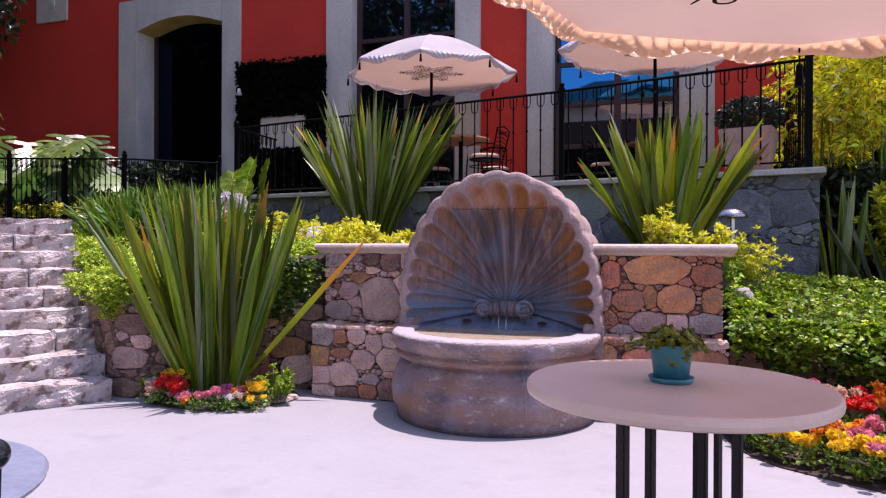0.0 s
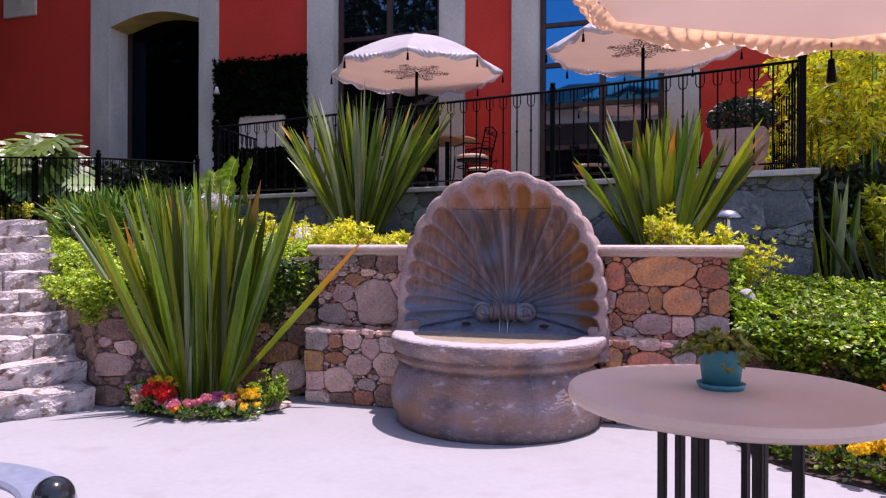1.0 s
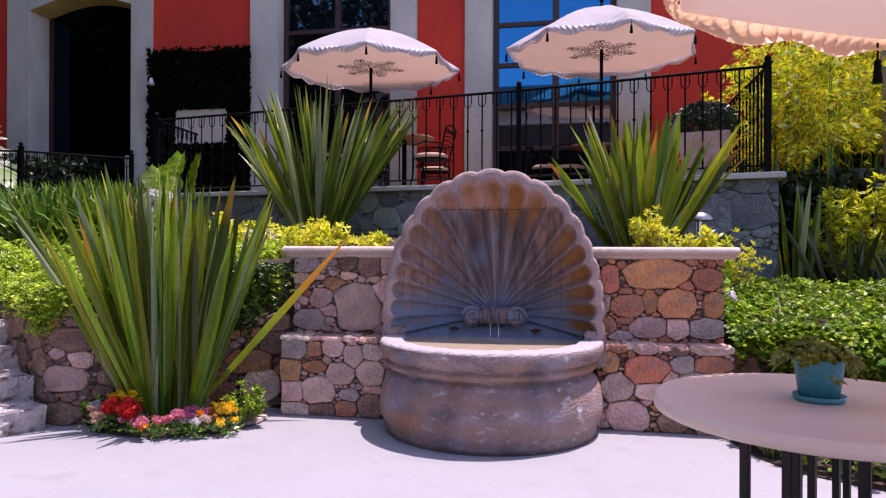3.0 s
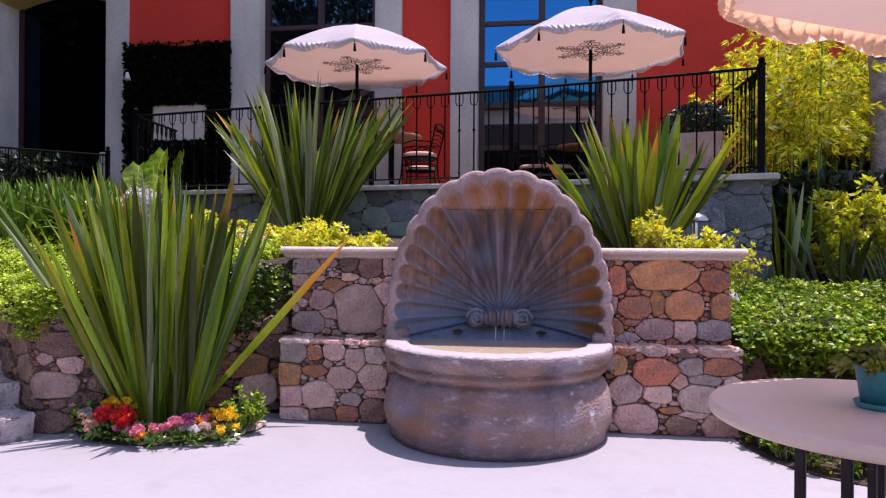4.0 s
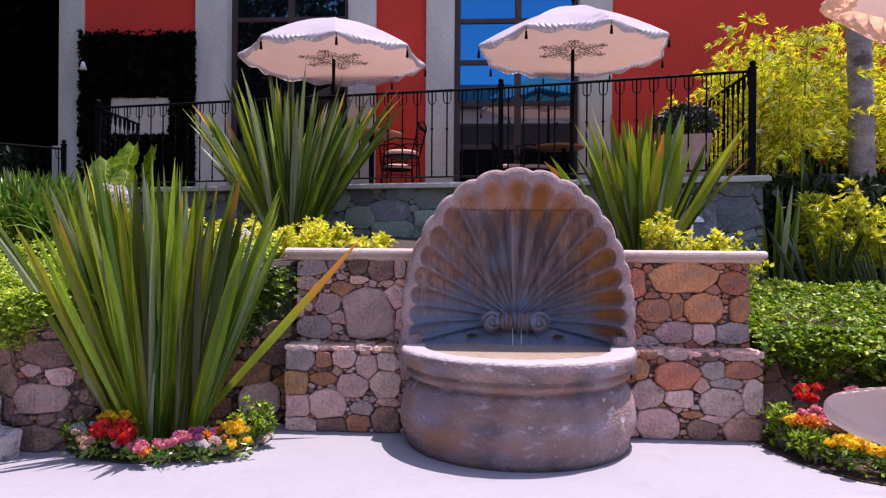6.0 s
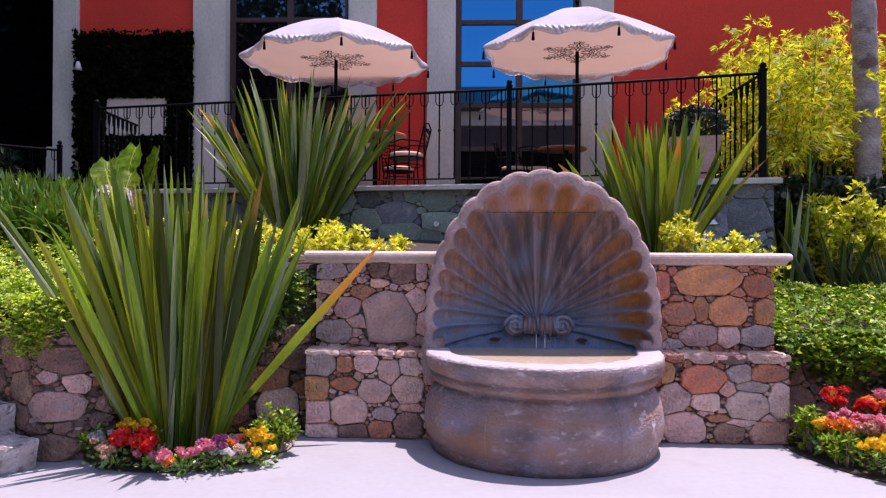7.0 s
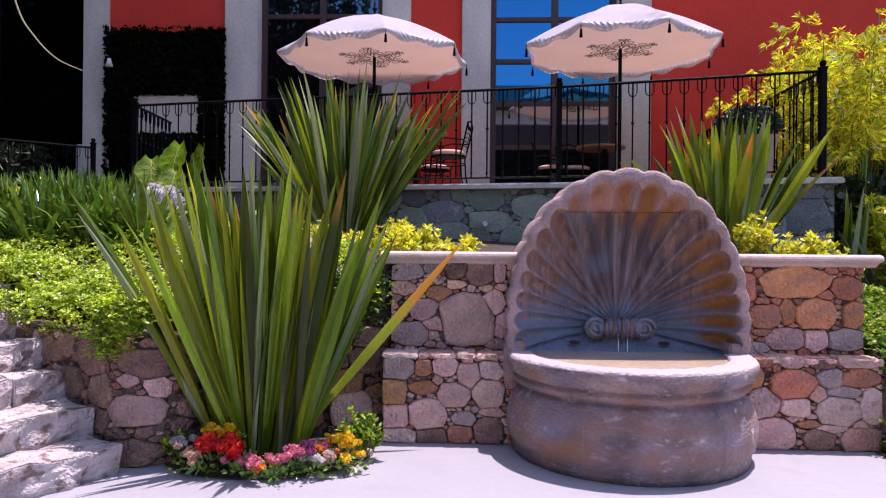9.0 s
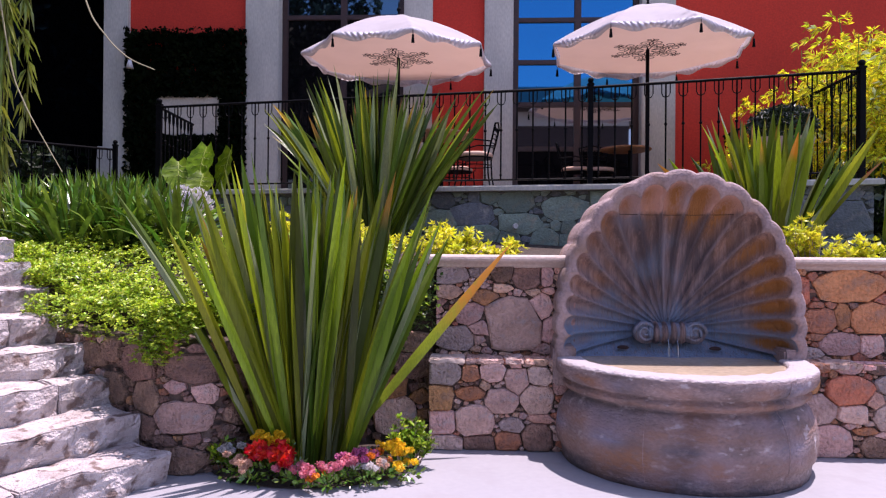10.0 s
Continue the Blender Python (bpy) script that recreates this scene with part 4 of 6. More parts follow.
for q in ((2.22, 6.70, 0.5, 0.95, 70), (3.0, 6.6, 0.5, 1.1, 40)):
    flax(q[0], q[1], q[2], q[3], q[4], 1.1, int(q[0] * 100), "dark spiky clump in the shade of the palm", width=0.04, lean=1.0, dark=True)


# ---- umbrellas ----
def umbrella(x, y, z0, zr, R, rise, label, rz=0.0, sides=8, val=0.105):
    """A scalloped market umbrella: zr is the height of its rim, rise that of its crown over the rim."""
    t = thing("parasol", x, y, z0, label, "parasol", "cream parasols", rz)
    zr -= z0
    seg = 32
    bm = bmesh.new()
    rings = []
    for r in range(7):
        f = r / 6
        ring = []
        for k in range(sides * seg):
            a = k * math.tau / (sides * seg)
            w = (k % seg) / seg
            flat = math.cos(math.pi / sides) / math.cos((w - 0.5) * math.tau / sides)
            sag = 1 - 0.035 * math.sin(math.pi * w) * f
            ring.append(bm.verts.new((R * f * flat * sag * math.cos(a), R * f * flat * sag * math.sin(a), zr + rise * (1 - f ** 1.45) - 0.02 * math.sin(math.pi * w) * f)) if r else None)
        rings.append(ring)
    top = bm.verts.new((0, 0, zr + rise))
    n = sides * seg
    for k in range(n):
        bm.faces.new((top, rings[1][k], rings[1][(k + 1) % n]))
    for u, w in zip(rings[1:], rings[2:]):
        for k in range(n):
            bm.faces.new((u[k], w[k], w[(k + 1) % n], u[(k + 1) % n]))
    can = part("canopy", bm, M_CANVAS, t, smooth=True)
    rim = list(can.data.vertices)[5 * n:6 * n]
    bm = bmesh.new()
    near = z0 < 1
    rows = []
    vs = seg * 4
    for q in range(7):
        g = q / 6
        row = []
        for k in range(sides * vs):
            a = k * math.tau / (sides * vs)
            w = (k % vs) / vs
            flat = math.cos(math.pi / sides) / math.cos((w - 0.5) * math.tau / sides) * (1 - 0.035 * math.sin(math.pi * w))
            zt = zr - 0.02 * math.sin(math.pi * w)
            dr = val * (0.80 - 0.20 * math.cos(4 * math.pi * w))
            pucker = math.sin(math.pi * w) ** 0.5
            side = abs(w - 0.5) * (1 + 0.42 * g) + 0.012 * noise.noise((w * 5, g, k // vs))
            fold = abs(math.sin(side * math.pi * 12.5)) * (0.036 if near else 0.026) + noise.noise((w * 7, g * 2, k // vs)) * 0.010
            wob = 0.996 + fold * pucker * (0.30 + g) * (1.12 - g) * 1.9 + 0.018 * math.sin(math.pi * g)
            row.append(bm.verts.new((R * flat * wob * math.cos(a), R * flat * wob * math.sin(a), zt + 0.003 - dr * g)))
        rows.append(row)
    for u, w in zip(rows, rows[1:]):
        for k in range(len(u)):
            bm.faces.new((u[k], w[k], w[(k + 1) % len(u)], u[(k + 1) % len(u)]))
    part("valance", bm, M_VALANCE if near else M_RUFFLE, t, smooth=True)
    bm = tube(bmesh.new(), [(0, 0, 0.0), (0, 0, zr + rise + 0.03)], 0.022, sides=10)
    part("pole", bm, M_IRON, t)
    bm = lathe([(0.0, 0), (0.05, 0.0), (0.05, 0.012), (0.016, 0.03), (0.012, 0.06), (0.028, 0.085), (0.028, 0.10), (0.010, 0.12), (0.012, 0.15), (0.004, 0.20), (0.0, 0.22)], 12)
    part("finial", bm, M_IRON, t, smooth=True, at=pose(0, 0, zr + rise))
    part("base", lathe([(0.0, 0.0), (0.24, 0.0), (0.24, 0.05), (0.05, 0.08), (0.04, 0.25), (0.0, 0.25)], 20), M_IRON, t)
    bm = bmesh.new()
    c0 = bm.verts.new((0, 0, zr - 0.015))
    inner = [bm.verts.new((R * 0.5 * math.cos(k * math.tau / n), R * 0.5 * math.sin(k * math.tau / n), zr - 0.022)) for k in range(n)]
    outer = [bm.verts.new((v.co.x * 0.996, v.co.y * 0.996, v.co.z - 0.012)) for v in rim]
    for k in range(n):
        j = (k + 1) % n
        bm.faces.new((c0, inner[j], inner[k]))
        bm.faces.new((inner[k], inner[j], outer[j], outer[k]))
    part("lining", bm, M_LINING, t, "flat pale canvas lining", smooth=True)
    for k in range(sides):
        if z0 < 1 and k == 3:
            continue
        a = k * math.tau / sides
        bm = tube(bmesh.new(), [(0, 0, 0.02), (0, 0, -0.05)], 0.004, sides=5)
        ball(bm, (0, 0, -0.055), 0.014, 8)
        tube(bm, [(0, 0, -0.06), (0, 0, -0.135)], 0.012, 0.019, 8)
        part("tassel", bm, M_IRON, t, "black tassel", at=pose(R * 1.01 * math.cos(a), R * 1.01 * math.sin(a), zr - 0.04))
    return t


umbrella(-3.46, 9.13, T_TOP - 0.02, 3.65, 1.20, 0.51, "cream scalloped parasol with a black scroll motif", rz=14)
umbrella(-0.39, 8.93, T_TOP - 0.02, 3.68, 1.19, 0.52, "cream scalloped parasol with a black scroll motif", rz=13)
umbrella(0.560, 1.74, 0.0, 1.965, 1.19, 0.46, "large cream parasol shading the bistro table", rz=7, val=0.095)

# ---- bistro table ----
table = thing("bistro_table", -0.039, 2.116, 0.0, "round pale stone bistro table on black bar legs", "table")
part("tabletop", lathe([(0.0, 0.686), (0.446, 0.686), (0.456, 0.692), (0.459, 0.704), (0.457, 0.718), (0.451, 0.725), (0.444, 0.726), (0.0, 0.726)], 72), M_TABLE, table)
for axis, radii in ((58, (-0.255, -0.125, 0.125, 0.250)), (142, (-0.215, -0.10, 0.10, 0.225))):
    a = radians(axis)
    for r in radii:
        part("leg", boxed(-0.015, 0.015, -0.009, 0.009, 0.0, 0.684, bevel=0.003), M_BAR, table, at=pose(r * math.cos(a), r * math.sin(a), 0, 0, 0, axis))
    part("brace", boxed(-0.28, 0.28, -0.011, 0.011, 0.670 if axis < 90 else 0.668, 0.686 if axis < 90 else 0.684, bevel=0.003), M_BAR, table, at=pose(0, 0, 0, 0, 0, axis))

# potted plant on the table
pot = thing("plant_pot", -0.052, 2.125, 0.726, "teal glazed pot on a saucer with trailing greenery", "plant pot")
part("pot", lathe([(0.0, 0.012), (0.052, 0.012), (0.066, 0.115), (0.068, 0.12), (0.062, 0.12), (0.055, 0.10), (0.0, 0.10)], 36), M_TEAL, pot, smooth=True)
part("saucer", lathe([(0.0, 0.0), (0.062, 0.0), (0.070, 0.016), (0.066, 0.018), (0.058, 0.010), (0.0, 0.010)], 36), M_TEAL, pot, smooth=True)
rg = np.random.default_rng(5)
c = rg.normal(size=(150, 3)) * (0.045, 0.045, 0.012) + (0, 0, 0.135)
c[:, 2] -= 0.5 * np.maximum(0, np.hypot(c[:, 0], c[:, 1]) - 0.06)
rosettes("greenery", c, c * (1, 1, 0) * 9 + (0, 0, 0.8), 8, 0.030, mat("olive_leaf", (0.30, 0.31, 0.03), (0.16, 0.18, 0.02), 0.4, 5, 40, 0, island=0.5, trans=0.2), 6, pot, 0.5)


# ---- scroll motif under the terrace parasols ----
def motif(umb, R, z):
    """Black printed scrolls round the middle of a lining: pairs of curling tendrils in six sectors."""
    bm = bmesh.new()
    for k in range(6):
        a0 = k * math.tau / 6 + 0.2

        def at(r, t):
            return (R * (r * math.cos(a0) - t * math.sin(a0)), R * (r * math.sin(a0) + t * math.cos(a0)), z)
        for sg in (-1, 1):
            for cr, ct, r0, turns, ph in ((0.66, 0.17, 0.17, 1.5, 2.4), (0.36, 0.11, 0.10, 1.3, -0.6), (0.92, 0.10, 0.08, 1.2, 2.8)):
                n = 22
                tube(bm, [at(cr + r0 * (1 - 0.8 * i / n) * math.cos(ph + turns * math.tau * i / n), sg * (ct + r0 * (1 - 0.8 * i / n) * math.sin(ph + turns * math.tau * i / n))) for i in range(n + 1)], 0.0085, 0.005, 4)
            tube(bm, [at(0.12 + 0.10 * i, sg * 0.05 * math.sin(i * 0.9)) for i in range(9)], 0.009, 0.005, 4)
        tube(bm, [at(0.78, 0.0), at(0.92, 0.03), at(1.04, 0.0)], 0.013, 0.004, 4)
    for v in bm.verts:
        v.co.z = z + (v.co.z - z) * 0.3
    return tagged(part("scroll_motif", bm, M_IRON, umb, "black printed scroll motif"), kind="stuff")


for o in [o for o in scene.objects if o.name.startswith("parasol")]:
    near = o.location.y < 4
    motif(o, 0.72 if near else 0.46, (1.96 if near else (3.65 if o.location.x < -2 else 3.68) - T_TOP + 0.02) - 0.026)


# ---- terrace railing ----
def rail_run(railing, p, q, z0, z1, n, ox, oy):
    """One straight run of railing: top and bottom bars, balusters, and hanging loops between them."""
    p, q = Vector((p[0] - ox, p[1] - oy, 0)), Vector((q[0] - ox, q[1] - oy, 0))
    d = (q - p) / n
    h0, h1 = Vector((0, 0, z0 + 0.07)), Vector((0, 0, z1))
    part("top_rail", tube(bmesh.new(), [p + h1, q + h1], 0.015, sides=8), M_IRON, railing)
    part("bottom_rail", tube(bmesh.new(), [p + h0, q + h0], 0.010, sides=6), M_IRON, railing)
    me = me2 = None
    L = z1 - z0 - 0.07
    bmb = tube(bmesh.new(), [(0, 0, 0), (0, 0, L)], 0.0085, sides=6)
    ball(bmb, (0, 0, L * 0.56), 0.017, 8)
    ball(bmb, (0, 0, 0.05), 0.014, 8)
    bar = part("baluster", bmb, M_IRON, railing)
    ln = d.length
    bml = tube(bmesh.new(), [(ln * 0.25, 0, 0), (ln * 0.25, 0, -0.10), (ln * 0.33, 0, -0.13), (ln * 0.5, 0, -0.145), (ln * 0.67, 0, -0.13), (ln * 0.75, 0, -0.10), (ln * 0.75, 0, 0)], 0.006, sides=5)
    loop = part("loop", bml, M_IRON, railing)
    rz = math.degrees(math.atan2(d.y, d.x))
    for i in range(n):
        ob = bar if i == 0 else new("baluster", bar.data)
        lo = loop if i == 0 else new("loop", loop.data)
        ob.parent = lo.parent = railing
        ob.matrix_basis = Matrix.Translation(p + d * (i + 0.5) + h0)
        lo.matrix_basis = Matrix.Translation(p + d * i + h1) @ pose(0, 0, 0, 0, 0, rz)


def rail_post(railing, x, y, z0, z1, w, ox, oy):
    bm = boxed(-w, w, -w, w, 0, z1 - z0, bevel=0.004)
    box(bm, -w * 1.25, w * 1.25, -w * 1.25, w * 1.25, z1 - z0 - 0.012, z1 - z0 + 0.012, bevel=0.004)
    post = part("post", bm, M_IRON, railing, at=pose(x - ox, y - oy, z0))
    part("ball", ball(bmesh.new(), (0, 0, z1 - z0 + 0.042), w * 1.15, 14), M_IRON, post, smooth=True)


rl = offset_line(TERRACE, -0.10)
rl[2] = (rl[2][0] - 0.09, rl[2][1] + 0.02)
RO = (-1.33, 7.50, T_TOP)
railing = thing("terrace_railing", *RO, "black wrought iron terrace railing with hanging loops", "railing")
rail_run(railing, rl[0], rl[1], 0.0, RAIL_TOP - T_TOP, 30, *RO[:2])
rail_run(railing, rl[1], rl[2], 0.0, RAIL_TOP - T_TOP, 15, *RO[:2])
rail_run(railing, rl[2], (rl[2][0] + 0.02, 10.45), 0.0, RAIL_TOP - T_TOP, 24, *RO[:2])
rail_run(railing, rl[0], (rl[0][0] - 0.06, 9.5), 0.0, RAIL_TOP - T_TOP, 9, *RO[:2])
for (x, y), w in zip(rl, (0.03, 0.026, 0.028)):
    rail_post(railing, x, y, 0.0, RAIL_TOP - T_TOP + 0.03, w, *RO[:2])

DOORRAIL = [(-11.2, 7.3), (-10.0, 7.8), (-9.2, 8.1), (-8.3, 8.4), (-7.25, 9.35)]
door_rail = thing("path_railing", -8.7, 8.0, 1.5, "low black iron railing along the path to the door", "railing")
for p, q in zip(DOORRAIL, DOORRAIL[1:]):
    rail_run(door_rail, p, q, 0.0, 1.0, 11, -8.7, 8.0)
for x, y in DOORRAIL:
    rail_post(door_rail, x, y, -0.1, 1.06, 0.026, -8.7, 8.0)

# ---- terrace furniture ----


def iron_chair(x, y, rz, cushion=True):
    c = thing("terrace_chair", x, y, T_TOP - 0.02, "black wrought iron chair with a peach seat cushion", "chair", "terrace chairs", rz)
    part("seat", lathe([(0.0, 0.42), (0.20, 0.42), (0.205, 0.435), (0.0, 0.435)], 24), M_IRON, c)
    bm = lathe([(0.0, 0.437), (0.19, 0.437), (0.21, 0.455), (0.205, 0.48), (0.17, 0.495), (0.0, 0.50)], 28)
    part("cushion", bm, M_CUSHION, c, "peach seat cushion", smooth=True)
    for sx in (-1, 1):
        for sy in (-1, 1):
            part("leg", tube(bmesh.new(), [(sx * 0.17, sy * 0.17, 0.43), (sx * 0.18, sy * 0.18, 0.22), (sx * 0.22, sy * 0.22, 0.0)], 0.010, sides=6), M_IRON, c)
        part("back_post", tube(bmesh.new(), [(sx * 0.18, 0.17, 0.43), (sx * 0.19, 0.22, 0.62), (sx * 0.20, 0.26, 0.80)], 0.011, sides=6), M_IRON, c)
        part("arm", tube(bmesh.new(), [(sx * 0.19, 0.21, 0.60), (sx * 0.24, 0.0, 0.62), (sx * 0.23, -0.15, 0.58), (sx * 0.19, -0.16, 0.43)], 0.009, sides=6), M_IRON, c)
    bm = bmesh.new()
    for z in (0.53, 0.58, 0.63, 0.68):
        tube(bm, [(-0.19, 0.21 + (z - 0.6) * 0.2, z), (0, 0.23 + (z - 0.6) * 0.2, z + 0.02), (0.19, 0.21 + (z - 0.6) * 0.2, z)], 0.006, sides=5)
    part("back_slats", bm, M_IRON, c)
    bm = bmesh.new()
    tube(bm, [(-0.20, 0.26, 0.80), (0, 0.27, 0.84), (0.20, 0.26, 0.80)], 0.010, sides=6)
    for sx in (-1, 1):
        for k, r in ((0.11, 0.05), (0.04, 0.035)):
            tube(bm, [(sx * k + r * math.cos(i * 0.5) * (1 - i / 18), 0.25, 0.75 + r * math.sin(i * 0.5) * (1 - i / 18)) for i in range(15)], 0.006, sides=5)
    part("crest", bm, M_IRON, c, "scrolled iron crest")
    part("apron", tube(bmesh.new(), [(0.20 * math.cos(k * math.tau / 20), 0.20 * math.sin(k * math.tau / 20), 0.34) for k in range(21)], 0.007, sides=5), M_IRON, c)
    return c


def terrace_table(x, y, r=0.45):
    t = thing("terrace_table", x, y, T_TOP - 0.02, "round wooden table on an iron foot", "table", "terrace tables")
    part("tabletop", lathe([(0.0, 0.72), (r - 0.01, 0.72), (r, 0.735), (r - 0.01, 0.75), (0.0, 0.75)], 40), M_WOODTOP, t)
    part("stem", tube(bmesh.new(), [(0.06, 0, 0.03), (0.06, 0, 0.72)], 0.03, sides=10), M_IRON, t)
    for k in range(3):
        a = k * math.tau / 3 + 0.4
        part("foot", tube(bmesh.new(), [(0.06, 0, 0.12), (0.06 + 0.2 * math.cos(a), 0.2 * math.sin(a), 0.06), (0.06 + 0.32 * math.cos(a), 0.32 * math.sin(a), 0.0)], 0.015, sides=6), M_IRON, t)
    return t


terrace_table(-2.95, 8.75)
terrace_table(-0.45, 9.85, 0.34)
iron_chair(-2.48, 8.5, 262)
iron_chair(-2.72, 9.9, 20)
iron_chair(-1.10, 9.9, 78)
iron_chair(-0.78, 9.95, 12)
iron_chair(-3.6, 9.75, 10)
iron_chair(-3.75, 8.35, 115)

# planter on the terrace corner
planter = thing("square_planter", 0.58, 7.44, T_TOP, "square whitewashed terracotta planter with a dark shrub", "planter", rz=-14)
bm = boxed(-0.25, 0.25, -0.25, 0.25, 0, 0.46, bevel=0.01)
for v in bm.verts:
    if v.co.z < 0.23:
        v.co.x *= 0.72
        v.co.y *= 0.72
part("box", bm, M_TERRA, planter)
rg = np.random.default_rng(7)
u = rg.normal(size=(2600, 3))
u /= np.linalg.norm(u, axis=1)[:, None]
u *= rg.uniform(0.7, 1.0, (2600, 1))
leaf_cloud("shrub", u * (0.33, 0.30, 0.20) + (0, 0, 0.60), 0.055, M_DARKLEAF, 8, planter)

# ivy, niche, lamp and plaque on the house front
rg = np.random.default_rng(9)
n = 15000
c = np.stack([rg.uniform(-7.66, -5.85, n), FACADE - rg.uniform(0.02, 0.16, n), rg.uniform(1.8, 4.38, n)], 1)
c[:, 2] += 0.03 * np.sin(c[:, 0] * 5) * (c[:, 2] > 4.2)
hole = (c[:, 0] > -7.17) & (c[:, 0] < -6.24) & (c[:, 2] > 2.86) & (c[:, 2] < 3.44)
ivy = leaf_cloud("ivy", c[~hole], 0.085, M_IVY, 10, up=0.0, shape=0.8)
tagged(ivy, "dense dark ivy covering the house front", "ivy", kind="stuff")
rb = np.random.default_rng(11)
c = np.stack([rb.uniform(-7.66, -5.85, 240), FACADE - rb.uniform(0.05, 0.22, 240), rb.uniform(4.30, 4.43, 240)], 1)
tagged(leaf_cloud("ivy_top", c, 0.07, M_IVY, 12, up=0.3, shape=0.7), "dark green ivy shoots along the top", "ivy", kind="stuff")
niche = tagged(part("wall_niche", boxed(-7.21, -6.20, FACADE - 0.10, FACADE - 0.002, 2.82, 3.47, bevel=0.05), M_CREAM), "cream plastered panel framed by ivy", "panel")
lamp = thing("wall_lamp", -7.56, FACADE - 0.07, 3.80, "small white wall lamp on the door surround", "wall lamp")
part("shade", lathe([(0.0, 0.16), (0.03, 0.16), (0.045, 0.10), (0.075, 0.0), (0.07, 0.0), (0.04, 0.09), (0.0, 0.12)], 16), mat("white_enamel", (0.75, 0.75, 0.76), None, 0.4, 8, 60, 0), lamp, smooth=True, at=pose(0.02, -0.13, 0.03) @ Matrix.Diagonal((0.75, 0.75, 0.75, 1)))
part("bracket", tube(bmesh.new(), [(0.02, 0.06, 0.05), (0.02, -0.05, 0.18), (0.02, -0.13, 0.15)], 0.012, sides=6), M_IRON, lamp)
plaque = thing("wall_plaque", -12.14, FACADE - 0.03, 5.93, "pale stone plaque with a small worn emblem", "plaque")
part("slab", boxed(-0.42, 0.40, -0.02, 0.03, -0.27, 0.30, bevel=0.015), M_CREAM, plaque)
part("emblem", lathe([(0.0, 0.0), (0.10, 0.0), (0.09, 0.02), (0.05, 0.025), (0.0, 0.03)], 18), M_TRIM, plaque, at=pose(0, -0.02, 0.08, 90, 0, 0))
for z, w in ((-0.08, 0.16), (-0.13, 0.12)):
    part("line", boxed(-w, w, -0.026, -0.019, z - 0.012, z + 0.012), M_TRIM, plaque)

# armchair in the foreground: a round iron chair with a flat hoop arm
arm = thing("garden_armchair", -1.47, 0.62, 0.0, "round iron armchair with blue-grey hoop arm and ball finial", "armchair")
bm = bmesh.new()
ring = []
for k in range(41):
    a = radians(-35 + 250 * k / 40)
    ring.append([bm.verts.new((r * math.cos(a), r * math.sin(a), z)) for r, z in ((0.292, 0.690), (0.375, 0.690), (0.378, 0.698), (0.372, 0.704), (0.295, 0.704), (0.289, 0.698))])
for u, w in zip(ring, ring[1:]):
    for k in range(6):
        bm.faces.new((u[k], u[(k + 1) % 6], w[(k + 1) % 6], w[k]))
part("hoop_arm", bm, M_GREYPAINT, arm, "flat blue-grey painted arm", smooth=False)
part("ball_finial", ball(bmesh.new(), (0.634, -0.133, 0.878), 0.0205, 24), M_BALL, arm, "polished black ball", smooth=True)
part("scroll_post", tube(bmesh.new(), [(0.60, -0.12, 0.0), (0.615, -0.125, 0.60), (0.634, -0.133, 0.868)], 0.010, sides=10), M_IRON, arm)
part("bracket", tube(bmesh.new(), smooth_line([(0.622, -0.128, 0.70), (0.52, -0.08, 0.64), (0.40, -0.03, 0.60), (0.30, 0.0, 0.52), (0.24, 0.02, 0.44)]), 0.010, sides=8), M_IRON, arm)
part("seat", lathe([(0.0, 0.42), (0.25, 0.42), (0.26, 0.435), (0.25, 0.45), (0.0, 0.45)], 36), M_IRON, arm)
for k in range(4):
    a = k * math.tau / 4 + 2.2
    part("leg", tube(bmesh.new(), [(0.24 * math.cos(a), 0.24 * math.sin(a), 0.43), (0.27 * math.cos(a), 0.27 * math.sin(a), 0.0)], 0.013, sides=8), M_IRON, arm)
    part("arm_post", tube(bmesh.new(), [(0.24 * math.cos(a), 0.24 * math.sin(a), 0.43), (0.34 * math.cos(a), 0.34 * math.sin(a), 0.69)], 0.009, sides=6), M_IRON, arm)


# ---- plants ----
def mound(n, pts_fn, seed):
    rg = np.random.default_rng(seed)
    return np.array([pts_fn(rg) for _ in range(n)])


def tri_patch(rg, poly, zfn, thick):
    """A random point in a polygon's fan, on a rolling top surface or a little under it."""
    k = rg.integers(1, len(poly) - 1)
    a, b = rg.random(), rg.random()
    if a + b > 1:
        a, b = 1 - a, 1 - b
    x = poly[0][0] + a * (poly[k][0] - poly[0][0]) + b * (poly[k + 1][0] - poly[0][0])
    y = poly[0][1] + a * (poly[k][1] - poly[0][1]) + b * (poly[k + 1][1] - poly[0][1])
    return x, y, zfn(x, y) - thick * rg.random() ** 2


def bumps(x, y, f=3.0, a=0.06, s=0.0):
    return a * noise.noise((x * f + s, y * f, s))


# ground cover hanging over the low wall beside the stairs
def drape(r, e, z1=0.88, low=0.36, out=0.08):
    """A point on a fringe that hangs over the edge e."""
    k = r.integers(0, len(e) - 1)
    f = r.random()
    d = r.random() ** 1.2
    x, y = e[k][0] + f * (e[k + 1][0] - e[k][0]), e[k][1] + f * (e[k + 1][1] - e[k][1])
    hang = max(0.12, low * (0.6 + 0.9 * noise.noise((x * 4, y * 4, 2))))
    return x + r.normal() * 0.04, y - out * (0.3 + math.sin(d * 2.4)) + r.normal() * 0.03, z1 - d * hang


